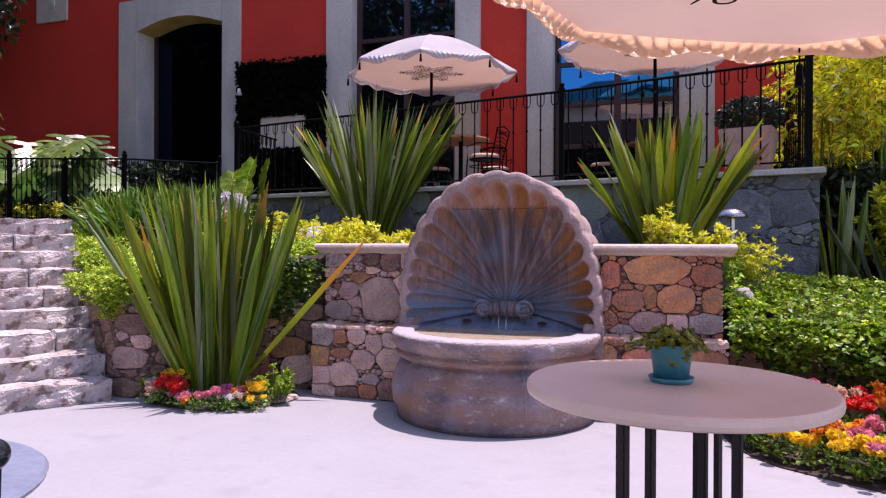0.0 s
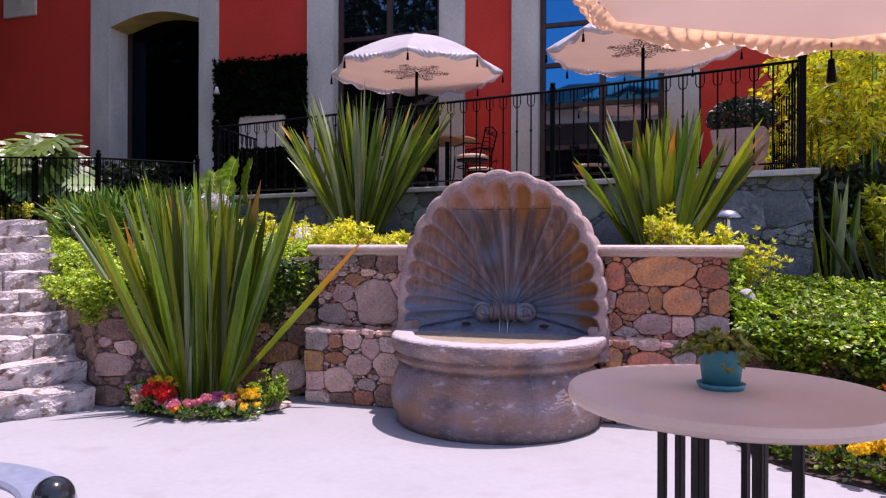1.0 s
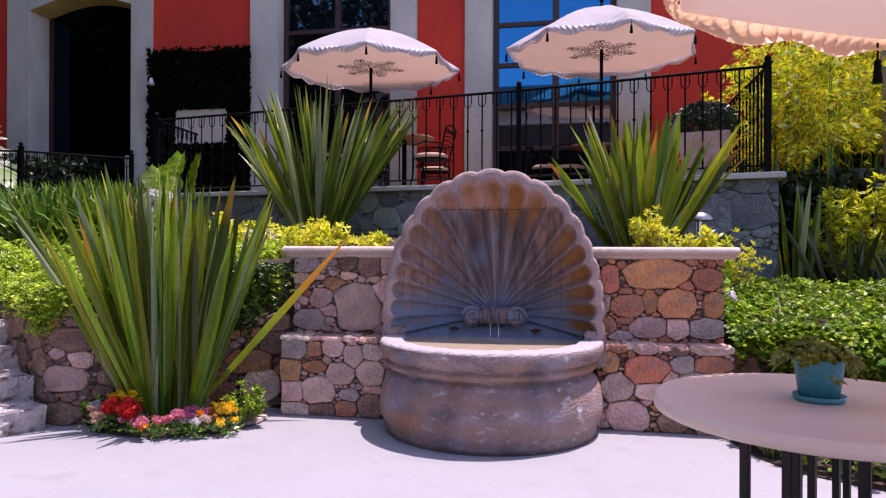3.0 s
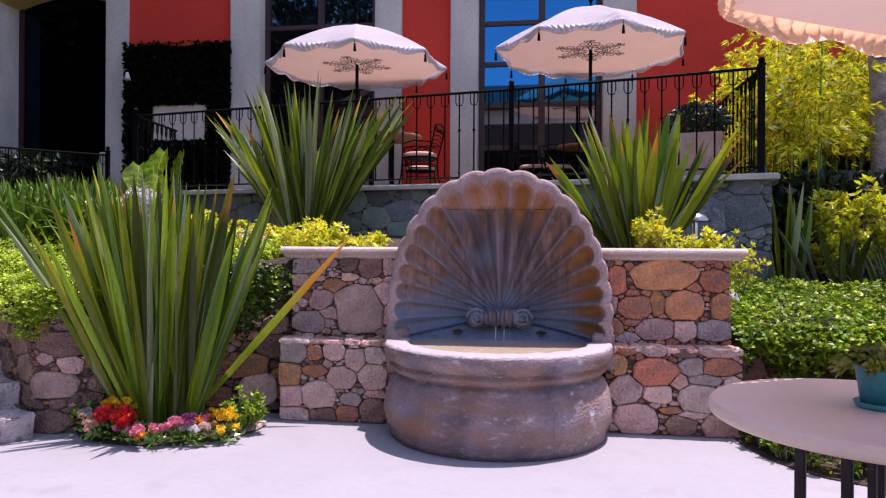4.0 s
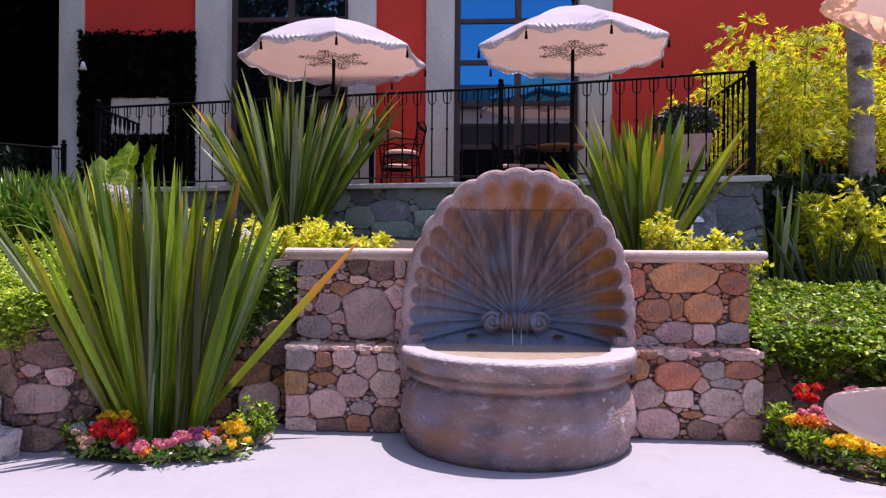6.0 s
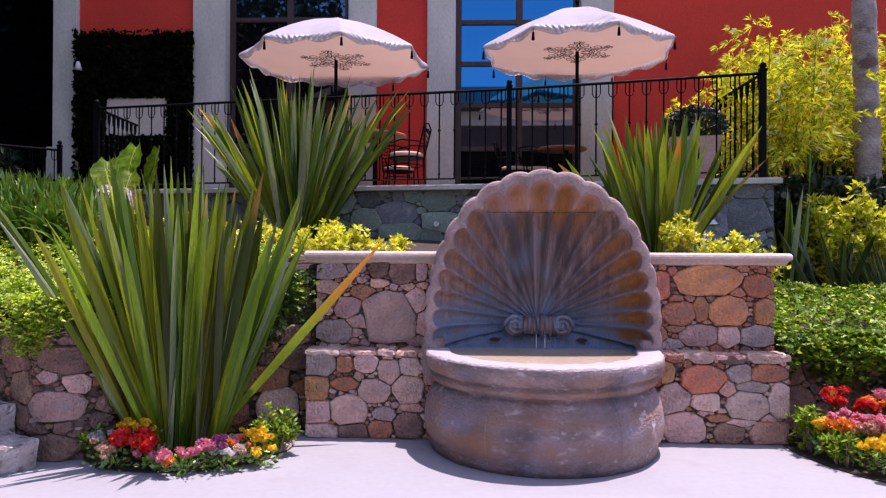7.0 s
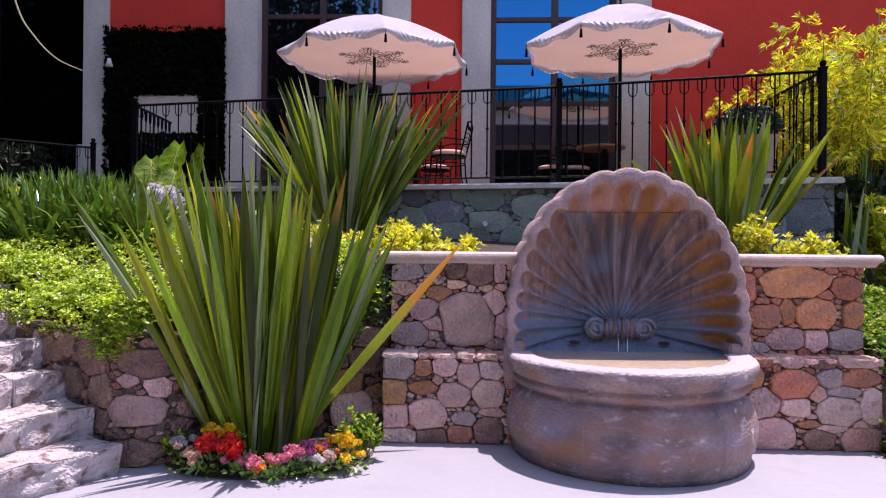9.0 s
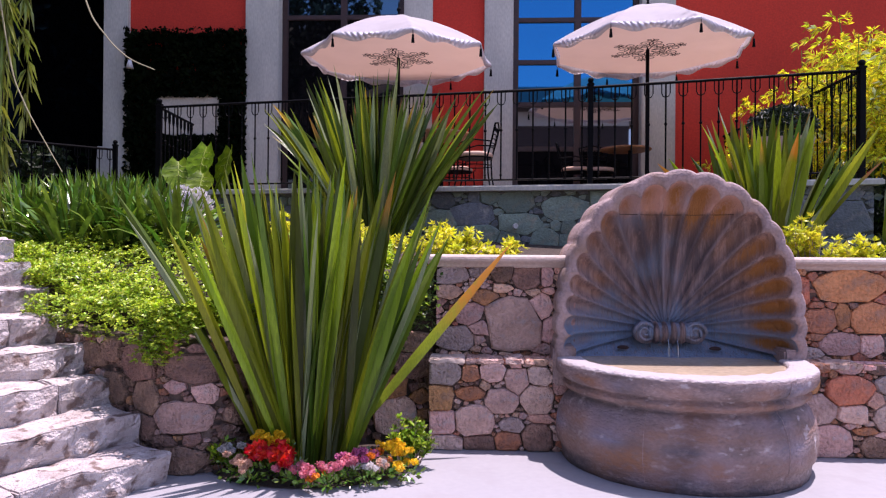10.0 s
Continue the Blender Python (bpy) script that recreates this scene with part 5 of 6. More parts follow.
def tufts(name, pts, size, material, seed, per=6, shape=0.6, parent=None):
    """Leaf tufts that look up and outwards at each point."""
    ax = np.random.default_rng(seed).normal(size=(len(pts), 3)) * 0.45 + (0.1, -0.1, 1.0)
    return rosettes(name, pts, ax, per, size, material, seed + 1, parent, shape, (0.9, 1.5), 0.15)


gc = [(-3.72, 4.30), (-2.95, 4.72), (-3.1, 5.6), (-4.6, 6.0), (-7.0, 6.1), (-5.8, 5.05), (-4.12, 3.98)]
zf = lambda x, y: 0.84 + 0.27 * max(0, min(2.0, (y - 4.1))) + bumps(x, y, 2.6, 0.12) + bumps(x, y, 9.0, 0.05)
P1 = mound(12500, lambda r: tri_patch(r, gc, zf, 0.10), 21)
edge = [(-5.8, 4.98), (-4.2, 4.02), (-3.95, 3.95), (-3.75, 4.18), (-3.58, 4.45), (-3.2, 4.62)]
P2 = mound(3600, lambda r: drape(r, edge, 0.90, 0.34, 0.05), 22)
P2b = mound(1100, lambda r: drape(r, [(-3.60, 4.36), (-3.2, 4.50), (-2.76, 4.66)], 1.02, 0.5, 0.03), 29)
gcov = tufts("ground_cover", np.vstack([P1, P2, P2b]), 0.025, M_GREEN, 23)
tagged(gcov, "light green trailing ground cover over the low wall", "ground cover", kind="stuff")

# creeper behind the flax, its shade painted in as dark leaves
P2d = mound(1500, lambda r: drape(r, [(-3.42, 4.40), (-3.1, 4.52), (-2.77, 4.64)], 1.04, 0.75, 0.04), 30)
tagged(tufts("ground_cover", P2d, 0.030, M_SHADELEAF, 31), "creeper between the flax and the fountain wall, coloured dark for shade", "ground cover", kind="stuff")

# right hedge over its own low wall
rh = [(0.30, 4.74), (1.5, 4.44), (4.6, 3.75), (6.0, 6.4), (1.0, 6.75), (0.52, 6.3), (0.30, 5.5)]
zf = lambda x, y: 0.66 + 0.14 * max(0, min(1.5, y - 4.7)) + bumps(x, y, 2.4, 0.10, 4) + bumps(x, y, 8.0, 0.05, 2)
P1 = mound(15000, lambda r: tri_patch(r, rh, zf, 0.12), 24)
P2 = mound(2900, lambda r: drape(r, [(0.31, 4.78), (1.2, 4.56), (2.6, 4.22), (4.6, 3.80)], 0.68, 0.38, 0.12), 25)
tagged(tufts("low_hedge", np.vstack([P1, P2]), 0.043, M_HEDGE, 26), "glossy green low hedge spilling over a stone edge", "hedge", kind="stuff")
# brighter tufts paint the sunlit top of the hedge
P2c = mound(2600, lambda r: tri_patch(r, rh, lambda x, y: zf(x, y) + 0.02, 0.03), 241)
P2c = P2c[[noise.noise((x * 5, y * 5, 8)) > -0.05 for x, y, z in P2c]]
tagged(tufts("hedge_shoots", P2c, 0.036, M_GREEN, 243), "brighter leaves on top of the low hedge, coloured as sunlit", "hedge", kind="stuff")
# dark leaves paint the shade on the hedge's lower front
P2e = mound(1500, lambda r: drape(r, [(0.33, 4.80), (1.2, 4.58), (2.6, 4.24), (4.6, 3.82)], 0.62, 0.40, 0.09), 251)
tagged(tufts("hedge_underside", P2e, 0.043, M_SHADELEAF, 252), "leaves low on the hedge, coloured dark for the shade there", "hedge", kind="stuff")
P3 = mound(330, lambda r: drape(r, [(0.24, 4.85), (0.31, 5.5), (0.53, 6.3), (0.66, 6.9)], 1.06, 0.40, 0.02), 27)
tagged(tufts("ground_cover", P3, 0.042, M_HEDGE, 28), "green ground cover down the side of the raised bed", "ground cover", kind="stuff")


def shrub(x, y, z, rx, ry, h, n, seed, label, material=None, size=0.05, name="golden_shrub"):
    """Upright twigs with leaves in tiers."""
    t = thing(name, x, y, z, label, "shrub", "golden shrubs" if material is None else "")
    r = random.Random(seed)
    bm = bmesh.new()
    pts = []
    for k in range(max(8, n // 45)):
        a, o = r.random() * math.tau, math.sqrt(r.random())
        tx, ty, th = rx * o * math.cos(a), ry * o * math.sin(a), h * r.uniform(0.55, 1.0) * (1 - 0.35 * o)
        tube(bm, [(tx * 0.4, ty * 0.4, -0.05), (tx * 0.8, ty * 0.8, th * 0.5), (tx, ty, th)], 0.004, 0.002, 4)
        for i in range(10):
            f = r.random() ** 0.6
            pts.append((tx * (0.4 + 0.6 * f) + r.gauss(0, 0.022), ty * (0.4 + 0.6 * f) + r.gauss(0, 0.022), th * f + r.gauss(0, 0.01)))
        pts.append((tx, ty, th))
    tagged(part("twigwork", bm, M_BARK, t), kind="stuff")
    ax = np.random.default_rng(seed).normal(size=(len(pts), 3)) * 0.35 + np.array(pts) * (1.5, 1.5, 0) + (0, 0, 1)
    rosettes("foliage", pts, ax, 7, size, material or M_YELLOW, seed, t, 0.42, (0.4, 1.3), 0.1)
    return t


GOLD = "golden-green shrub on the raised bed"
shrub(-2.66, 5.15, 1.06, 0.30, 0.22, 0.36, 1900, 31, GOLD)
shrub(-2.30, 5.2, 1.06, 0.16, 0.16, 0.26, 600, 36, GOLD)
shrub(-3.35, 5.7, 1.02, 0.38, 0.25, 0.42, 1700, 32, GOLD)
shrub(-4.2, 6.3, 1.1, 0.45, 0.3, 0.45, 1700, 37, GOLD)
shrub(-0.14, 5.32, 1.06, 0.17, 0.14, 0.44, 1000, 33, GOLD)
shrub(0.22, 5.40, 1.05, 0.16, 0.15, 0.28, 700, 34, GOLD)
shrub(0.52, 5.75, 0.85, 0.20, 0.18, 0.50, 700, 35, GOLD)
shrub(2.05, 7.32, 0.85, 0.62, 0.30, 1.10, 5200, 40, "golden-green shrub under the bamboo", None, 0.085)
shrub(3.2, 7.4, 0.8, 0.6, 0.3, 1.1, 3600, 41, "golden-green shrub under the bamboo", None, 0.085)
shrub(-9.6, 8.2, 1.5, 1.6, 0.5, 0.42, 2400, 38, "low golden border along the path railing")
shrub(-7.6, 8.1, 1.5, 0.9, 0.3, 0.40, 1500, 39, "low golden border along the path railing")

# agapanthus bed
rg = random.Random(41)
for k in range(80):
    x, y = rg.uniform(-7.4, -4.7), rg.uniform(5.75, 7.8)
    if (x > -5.75 and y > 6.35) or x < -1.06 * (y + 0.15) + 0.25:
        continue
    t = thing("agapanthus", x, y, 1.12 + 0.15 * (y - 5.8), "clump of dark strap-leaved agapanthus", "agapanthus", "agapanthus clumps")
    L = []
    for i in range(38):
        a, o = rg.random() * math.tau, rg.random()
        tl = 0.10 + 0.80 * o
        L.append(((0.09 * math.cos(a) * o, 0.09 * math.sin(a) * o, -0.03), (math.cos(a) * math.sin(tl), math.sin(a) * math.sin(tl), math.cos(tl)), rg.uniform(0.42, 0.72), rg.uniform(0.036, 0.056), 0.6 + 1.3 * o, rg.uniform(-0.5, 0.5)))
    blades("leaves", L, M_STRAP, t, seg=5, fold=0.35)
M_LILAC = mat("pale_lilac_petal", (0.76, 0.73, 0.82), (0.64, 0.60, 0.74), 0.6, 20, 60, 0, island=0.2, trans=0.2)
for x, y, z in ((-5.50, 6.9, 1.60), (-5.30, 6.95, 1.70), (-5.08, 6.9, 1.62), (-5.3, 6.8, 1.52), (-5.15, 6.95, 1.68)):
    t = thing("agapanthus_flower", x, y, 1.2, "round pale lilac agapanthus flower head on a stalk", "flower", "agapanthus flowers")
    part("stalk", tube(bmesh.new(), [(0.02, 0, 0), (0, 0, z - 1.2)], 0.006, 0.005, 6), M_GREEN, t)
    u = np.random.default_rng(int(-x * 100)).normal(size=(260, 3))
    u = u / np.linalg.norm(u, axis=1)[:, None] * 0.10
    tagged(leaf_cloud("flower_head", u + (0, 0, z - 1.2), 0.045, M_LILAC, 44, t, up=0.1, shape=0.5), kind="stuff")


def ear_leaf(parent, base, tip_dir, L, W, tilt, material=M_EAR):
    """A heart-shaped leaf on a stalk, cupped along its midrib."""
    V, F = [], []
    n = 12
    for i in range(n + 1):
        f = i / n
        w = W * math.sin(math.pi * min(1, f * 0.93 + 0.06)) ** 0.75 * (1.15 - 0.55 * f)
        for j in range(-4, 5):
            g = j / 4
            V.append((g * w, L * (f - 0.25) - (0.10 * L * abs(g) if i == 0 else 0), 0.22 * W * abs(g) ** 1.3 - 0.25 * L * (f - 0.3) ** 2 + 0.07 * W * math.sin(f * 30 - 3 * abs(g)) * abs(g)))
    for i in range(n):
        for j in range(8):
            a = i * 9 + j
            F.append((a, a + 1, a + 10, a + 9))
    leaf = obj("leaf", V, F, material, parent, smooth=True, at=Matrix.Translation(base) @ pose(0, 0, 0, 0, 0, tip_dir) @ pose(0, 0, 0, tilt, 0, 0))
    bm = tube(bmesh.new(), [Vector(V[i * 9 + 4]) for i in range(n + 1)], 0.007, 0.003, 5)
    for i in range(1, n - 2, 2):
        for sj in (-1, 1):
            tube(bm, [Vector(V[(i + (j + 1) // 2) * 9 + 4 + sj * j]) for j in range(4)], 0.0040, 0.0015, 4)
    part("vein", bm, M_VEIN, leaf, "pale raised veins")
    return leaf


ears = thing("elephant_ear_plant", -5.25, 7.3, 1.48, "elephant ear plant with broad green leaves", "plant")
for k, (dx, dy, dz, tip, L, W, tl) in enumerate(((-0.24, 0, 0.52, 205, 0.40, 0.17, -62), (0.0, 0.05, 0.66, 168, 0.48, 0.17, -66), (0.27, 0, 0.60, 140, 0.50, 0.17, -78), (0.05, -0.12, 0.40, 185, 0.34, 0.15, -55))):
    ear_leaf(ears, (dx, dy, dz), tip, L, W, tl)
    part("stalk", tube(bmesh.new(), [(0, 0, -0.1), (dx * 0.6, dy * 0.6, dz * 0.6), (dx, dy, dz)], 0.014, 0.009, 6), M_EAR, ears)


def split_leaf(parent, base, tip, tilt, L):
    """A deeply cut philodendron leaf: fingers along a midrib."""
    V, F = [], []

    def finger(o, d, ln, w):
        s = len(V)
        d = Vector(d).normalized()
        sd = Vector((-d.y, d.x, 0))
        for f, k in ((0, 0.8), (0.55, 1.0), (0.85, 0.75), (1.0, 0.12)):
            q = Vector(o) + d * ln * f + Vector((0, 0, -0.18 * ln * f * f))
            V.extend([q - sd * w * k, q + sd * w * k])
        for i in range(3):
            F.append((s + 2 * i, s + 2 * i + 1, s + 2 * i + 3, s + 2 * i + 2))
    for i in range(8):
        f = i / 7
        for sg in (-1, 1):
            finger((0, L * (f * 0.9 - 0.15), 0.002 * i), (sg * (1.0 - 0.45 * f), 0.25 + 0.9 * f - 0.5 * (i == 0), 0), L * 0.50 * math.sin(0.75 + 1.9 * f) + 0.03, L * 0.054)
    finger((0, -0.15 * L, 0.01), (0, 1, 0), L * 1.15, L * 0.085)
    return obj("leaf", V, F, M_PHILO, parent, at=Matrix.Translation(base) @ pose(0, 0, 0, 0, 0, tip) @ pose(0, 0, 0, tilt, 0, 0))


rg = random.Random(51)
for px, py, pz in ((-11.3, 9.0, 1.7), (-10.6, 9.2, 1.7), (-10.0, 8.9, 1.6), (-9.3, 8.9, 1.6)):
    t = thing("philodendron", px, py, pz, "philodendron with large deeply cut glossy leaves", "plant", "philodendrons")
    for k in range(7):
        a = rg.uniform(-2.0, 0.0)
        o = rg.uniform(0.15, 0.35 if px > -9.5 else 0.65)
        h = rg.uniform(0.45, 1.30)
        b = (o * math.cos(a), o * math.sin(a), h)
        split_leaf(t, b, math.degrees(a) - 90, rg.uniform(-58, -22), rg.uniform(0.66, 0.92))
        part("stalk", tube(bmesh.new(), [(0, 0, -0.1), (b[0] * 0.4, b[1] * 0.4, h * 0.7), b], 0.016, 0.009, 5), M_PHILO, t)

# dark leaves added as shade between the philodendrons and the house
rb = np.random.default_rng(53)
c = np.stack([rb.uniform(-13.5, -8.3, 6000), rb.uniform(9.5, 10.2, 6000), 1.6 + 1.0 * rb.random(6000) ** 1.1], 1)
tagged(leaf_cloud("undergrowth", c, 0.16, M_DARKLEAF, 54, up=0.2, shape=0.5), "dark leaf mass added as a backdrop of shade along the house front", "undergrowth", kind="stuff")

# bamboo screen beside the terrace
rg = random.Random(61)
BAM = [(1.35, 9.6, 2.2), (1.75, 9.3, 2.9), (1.55, 8.9, 1.9)] + [(1.3 + 0.17 * k + rg.uniform(-0.1, 0.1), rg.uniform(7.4, 8.7) + (0.9 if 4 < k < 13 else 0), rg.uniform(2.2, 2.9) + (0.35 if 3 < k < 13 else 0)) for k in range(27)]
for k, (x, y, h) in enumerate(BAM):
    t = thing("bamboo", x, y, 0.9, "golden-green bamboo clump beside the terrace", "bamboo", "bamboo clumps")
    r2 = np.random.default_rng(600 + k)
    pts, axs = [], []
    for c in range(5):
        a = rg.random() * math.tau
        o = rg.uniform(0.1, 0.5)
        ex, ey, hh = o * math.cos(a), o * math.sin(a), h * rg.uniform(0.7, 1.0)
        part("cane", tube(bmesh.new(), [(ex * 0.3, ey * 0.3, -0.2), (ex * 0.6, ey * 0.6, hh * 0.6), (ex * 1.1, ey * 1.1, hh)], 0.012, 0.004, 5), M_STRAP, t)
        for b in range(9):
            f = rg.uniform(0.58, 1.0) ** 0.8
            w = 0.46 * (1.15 - f * 0.75)
            arm = np.array((rg.gauss(0, w), rg.gauss(0, w), rg.uniform(-0.05, 0.1)))
            m = 6
            along = r2.uniform(0.35, 1.0, (m, 1))
            off = arm * along + r2.normal(size=(m, 3)) * (0.06, 0.06, 0.045)
            pts.append(np.array((ex * (0.3 + 0.8 * f), ey * (0.3 + 0.8 * f), hh * f)) + off)
            axs.append(off + arm + (0, 0, 0.12) + r2.normal(size=(m, 3)) * 0.15)
    rosettes("foliage", np.vstack(pts), np.vstack(axs), 10, 0.098, M_BAMBOO, 700 + k, t, 0.19, (0.15, 1.2), 0.28)
    # scattered near-white leaves stand in for sun glints
    rosettes("pale_foliage", np.vstack(pts)[4::23], np.vstack(axs)[4::23], 4, 0.125, M_BAMBOO_GLINT, 740 + k, t, 0.22, (0.15, 1.0), 0.2)
    rosettes("dry_foliage", np.vstack(pts)[::9], np.vstack(axs)[::9], 3, 0.10, M_BAMBOO_DRY, 760 + k, t, 0.19, (0.15, 1.2), 0.28)

# dark leaves added to blacken the gaps behind the bamboo
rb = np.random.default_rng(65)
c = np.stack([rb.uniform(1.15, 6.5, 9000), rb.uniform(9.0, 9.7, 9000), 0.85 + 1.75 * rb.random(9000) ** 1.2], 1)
tagged(leaf_cloud("undergrowth", c, 0.15, M_DARKLEAF, 66, up=0.2, shape=0.5), "dark leaf mass added for the shaded gaps behind the bamboo", "undergrowth", kind="stuff")

# more dark leaves, put in for the deep shade among the canes
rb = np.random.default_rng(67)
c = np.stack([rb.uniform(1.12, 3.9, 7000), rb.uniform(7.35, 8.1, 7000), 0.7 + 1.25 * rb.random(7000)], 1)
tagged(leaf_cloud("undergrowth", c, 0.13, M_DARKLEAF, 68, up=0.2, shape=0.5), "dark leaf mass added for the shaded gaps at the bamboo's foot", "undergrowth", kind="stuff")

# palm trunk
palm = thing("palm_tree", 2.54, 7.75, 0.7, "tall palm with a ringed grey-brown trunk", "palm tree")
bm = bmesh.new()
rings = []
for i in range(88):
    z = i * 0.10
    r = 0.132 - 0.006 * z + 0.009 * (i % 3 == 0) + 0.05 * math.exp(-z * 3)
    rings.append([bm.verts.new((r * math.cos(k * math.tau / 20) * (1 + 0.05 * noise.noise((k, i * 0.5, 0))) - 0.03 * z, r * math.sin(k * math.tau / 20), z + 0.03 * noise.noise((k * 0.9, i, 3)))) for k in range(20)])
for u, w in zip(rings, rings[1:]):
    for k in range(20):
        bm.faces.new((u[k], u[(k + 1) % 20], w[(k + 1) % 20], w[k]))
part("trunk", bm, M_BARK, palm, smooth=True)
rg = random.Random(63)
L = []
for k in range(11):
    a, e = k * 2.4, rg.uniform(0.2, 1.2)
    p = Vector((-0.26, 0, 8.7))
    d = Vector((math.cos(a) * math.sin(e), math.sin(a) * math.sin(e), math.cos(e)))
    for s in range(16):
        p = p + d * 0.13
        d = (d + Vector((0, 0, -0.09))).normalized()
        sd = d.cross(Vector((0, 0, 1))).normalized()
        for sg in (-1, 1):
            L.append((p, sd * sg + d * 0.5 + Vector((0, 0, -0.2)), 0.45 * (1 - s / 22), 0.03, 0.4, 0.2))
blades("fronds", L, M_STRAP, palm, seg=3)

# trailing fronds that hang over the stairs
rg = random.Random(71)
hang = thing("weeping_tree", -6.4, 1.9, 0.0, "weeping tree with long yellow-green trailing twigs", "tree")
part("trunk", tube(bmesh.new(), [(0, 0, -0.1), (0.05, 0.05, 1.2), (0.3, 0.3, 2.4), (0.9, 0.7, 3.2), (1.7, 1.05, 3.35), (2.15, 1.15, 3.1)], 0.09, 0.02, 10), M_BARK, hang)
M_TRAIL = mat("trailing_leaf", (0.22, 0.25, 0.03), (0.12, 0.16, 0.025), 0.4, 4, 40, 0, island=0.5, trans=0.25)
L, nodes = [], []
for k in range(110):
    x, y, z, ln = 2.13 - 0.40 * rg.random() ** 0.9, rg.uniform(0.95, 1.25), rg.uniform(1.9, 3.2), rg.uniform(0.5, 0.95)
    sway = rg.uniform(-0.08, 0.03)
    line = [(x + sway * f * f, y, z - ln * f) for f in (0, 0.25, 0.5, 0.75, 1.0)]
    L.append(((x, y, z), (sway * 0.6, 0, -1), ln, rg.uniform(0.006, 0.014), 0.2, rg.uniform(-1, 1)))
    for i in range(9):
        f = rg.random()
        nodes.append((x + sway * f * f, y, z - ln * f))
blades("trailing_growth", L, M_TRAIL, hang, seg=6)
rosettes("trailing_foliage", nodes, [(rg.uniform(-0.3, 0.3), rg.uniform(-0.3, 0.3), -1) for p in nodes], 4, 0.085, M_TRAIL, 72, hang, 0.16, (0.2, 0.8), 0.4)
for q in ([(2.503, 0.70, 2.850), (2.596, 0.70, 2.299), (2.671, 0.70, 1.994), (2.737, 0.70, 1.881), (2.814, 0.70, 1.807), (2.902, 0.70, 1.767)], [(2.02, 1.1, 2.6), (2.13, 1.1, 1.95), (2.19, 1.1, 1.76), (2.29, 1.1, 1.58), (2.35, 1.1, 1.48)]):
    part("twig", tube(bmesh.new(), smooth_line(q), 0.0038, 0.0015, 6), mat("dry_twig", (0.40, 0.36, 0.20), None, 0.7, 10, 60, 0), hang)

# ---- flower beds ----
FL = {k: mat(k + "_petal", v, tuple(x * 0.8 for x in v), 0.55, 20, 60, 0, island=0.25, trans=0.35, tint=(1.3, 1.3, 1.3)) for k, v in
      {"red": (0.75, 0.015, 0.01), "yellow": (0.95, 0.64, 0.01), "orange": (0.85, 0.28, 0.02), "pink": (0.78, 0.25, 0.33), "magenta": (0.66, 0.18, 0.38), "peach": (0.80, 0.52, 0.38), "white": (0.80, 0.76, 0.74)}.items()}


def flower_plant(x, y, z, col, r, h, heads, seed, name):
    t = thing(name, x, y, z, f"bedding plant with {col} blossoms in dark soil", "flower", "bedding flowers")
    rg = np.random.default_rng(seed)
    c = rg.normal(size=(38, 3)) * (r * 0.42, r * 0.42, h * 0.22) + (0, 0, h * 0.36)
    leaf_cloud("leaves", c, 0.034, M_STRAP, seed, t, up=0.6, shape=0.6)
    for k in range(heads):
        q = rg.normal(size=2) * r * 0.42
        s = (0.030 if col == "red" and x < 0 else 0.021 if x > 0 else 0.013) + 0.008 * rg.random()
        u = rg.normal(size=(44, 3))
        u = u / np.linalg.norm(u, axis=1)[:, None] * s * (1, 1, 0.7)
        leaf_cloud("blossom", u + (q[0], q[1], h * (0.75 + 0.25 * rg.random())), s * 1.25, FL[col], seed + k, t, up=0.5, shape=0.8)
    return t


ring = []
bm = bmesh.new()
RC = (-3.35, 4.26)
vs = [bm.verts.new((RC[0] + 0.60 * math.cos(a) * (1 + 0.03 * math.sin(3 * a)), RC[1] + 0.465 * math.sin(a), 0.006)) for a in [k * math.tau / 40 for k in range(40)]]
bm.faces.new(vs)
r = bmesh.ops.extrude_face_region(bm, geom=bm.faces[:])
for v in r["geom"]:
    if isinstance(v, bmesh.types.BMVert):
        v.co.z += 0.003
tagged(part("flower_bed", bm, M_SOIL), "round bed of dark soil in the paving", "planting bed", kind="structure")
slab = bmesh.new()
edge = [(-0.07, -0.10), (0.02, -0.13), (0.075, -0.06), (0.08, 0.10), (0.03, 0.13), (-0.05, 0.03)]
lo, hi = [[slab.verts.new((x * k, y * k, z)) for x, y in edge] for k, z in ((1.0, 0.0), (0.95, 0.022))]
slab.faces.new(hi)
slab.faces.new(lo[::-1])
for k in range(6):
    slab.faces.new((lo[k], lo[(k + 1) % 6], hi[(k + 1) % 6], hi[k]))
tagged(part("edging_slab", slab, M_CAP, at=pose(-2.83, 4.29, 0.006)), "pale broken concrete slab at the edge of the flower bed", "slab")
rg = random.Random(81)
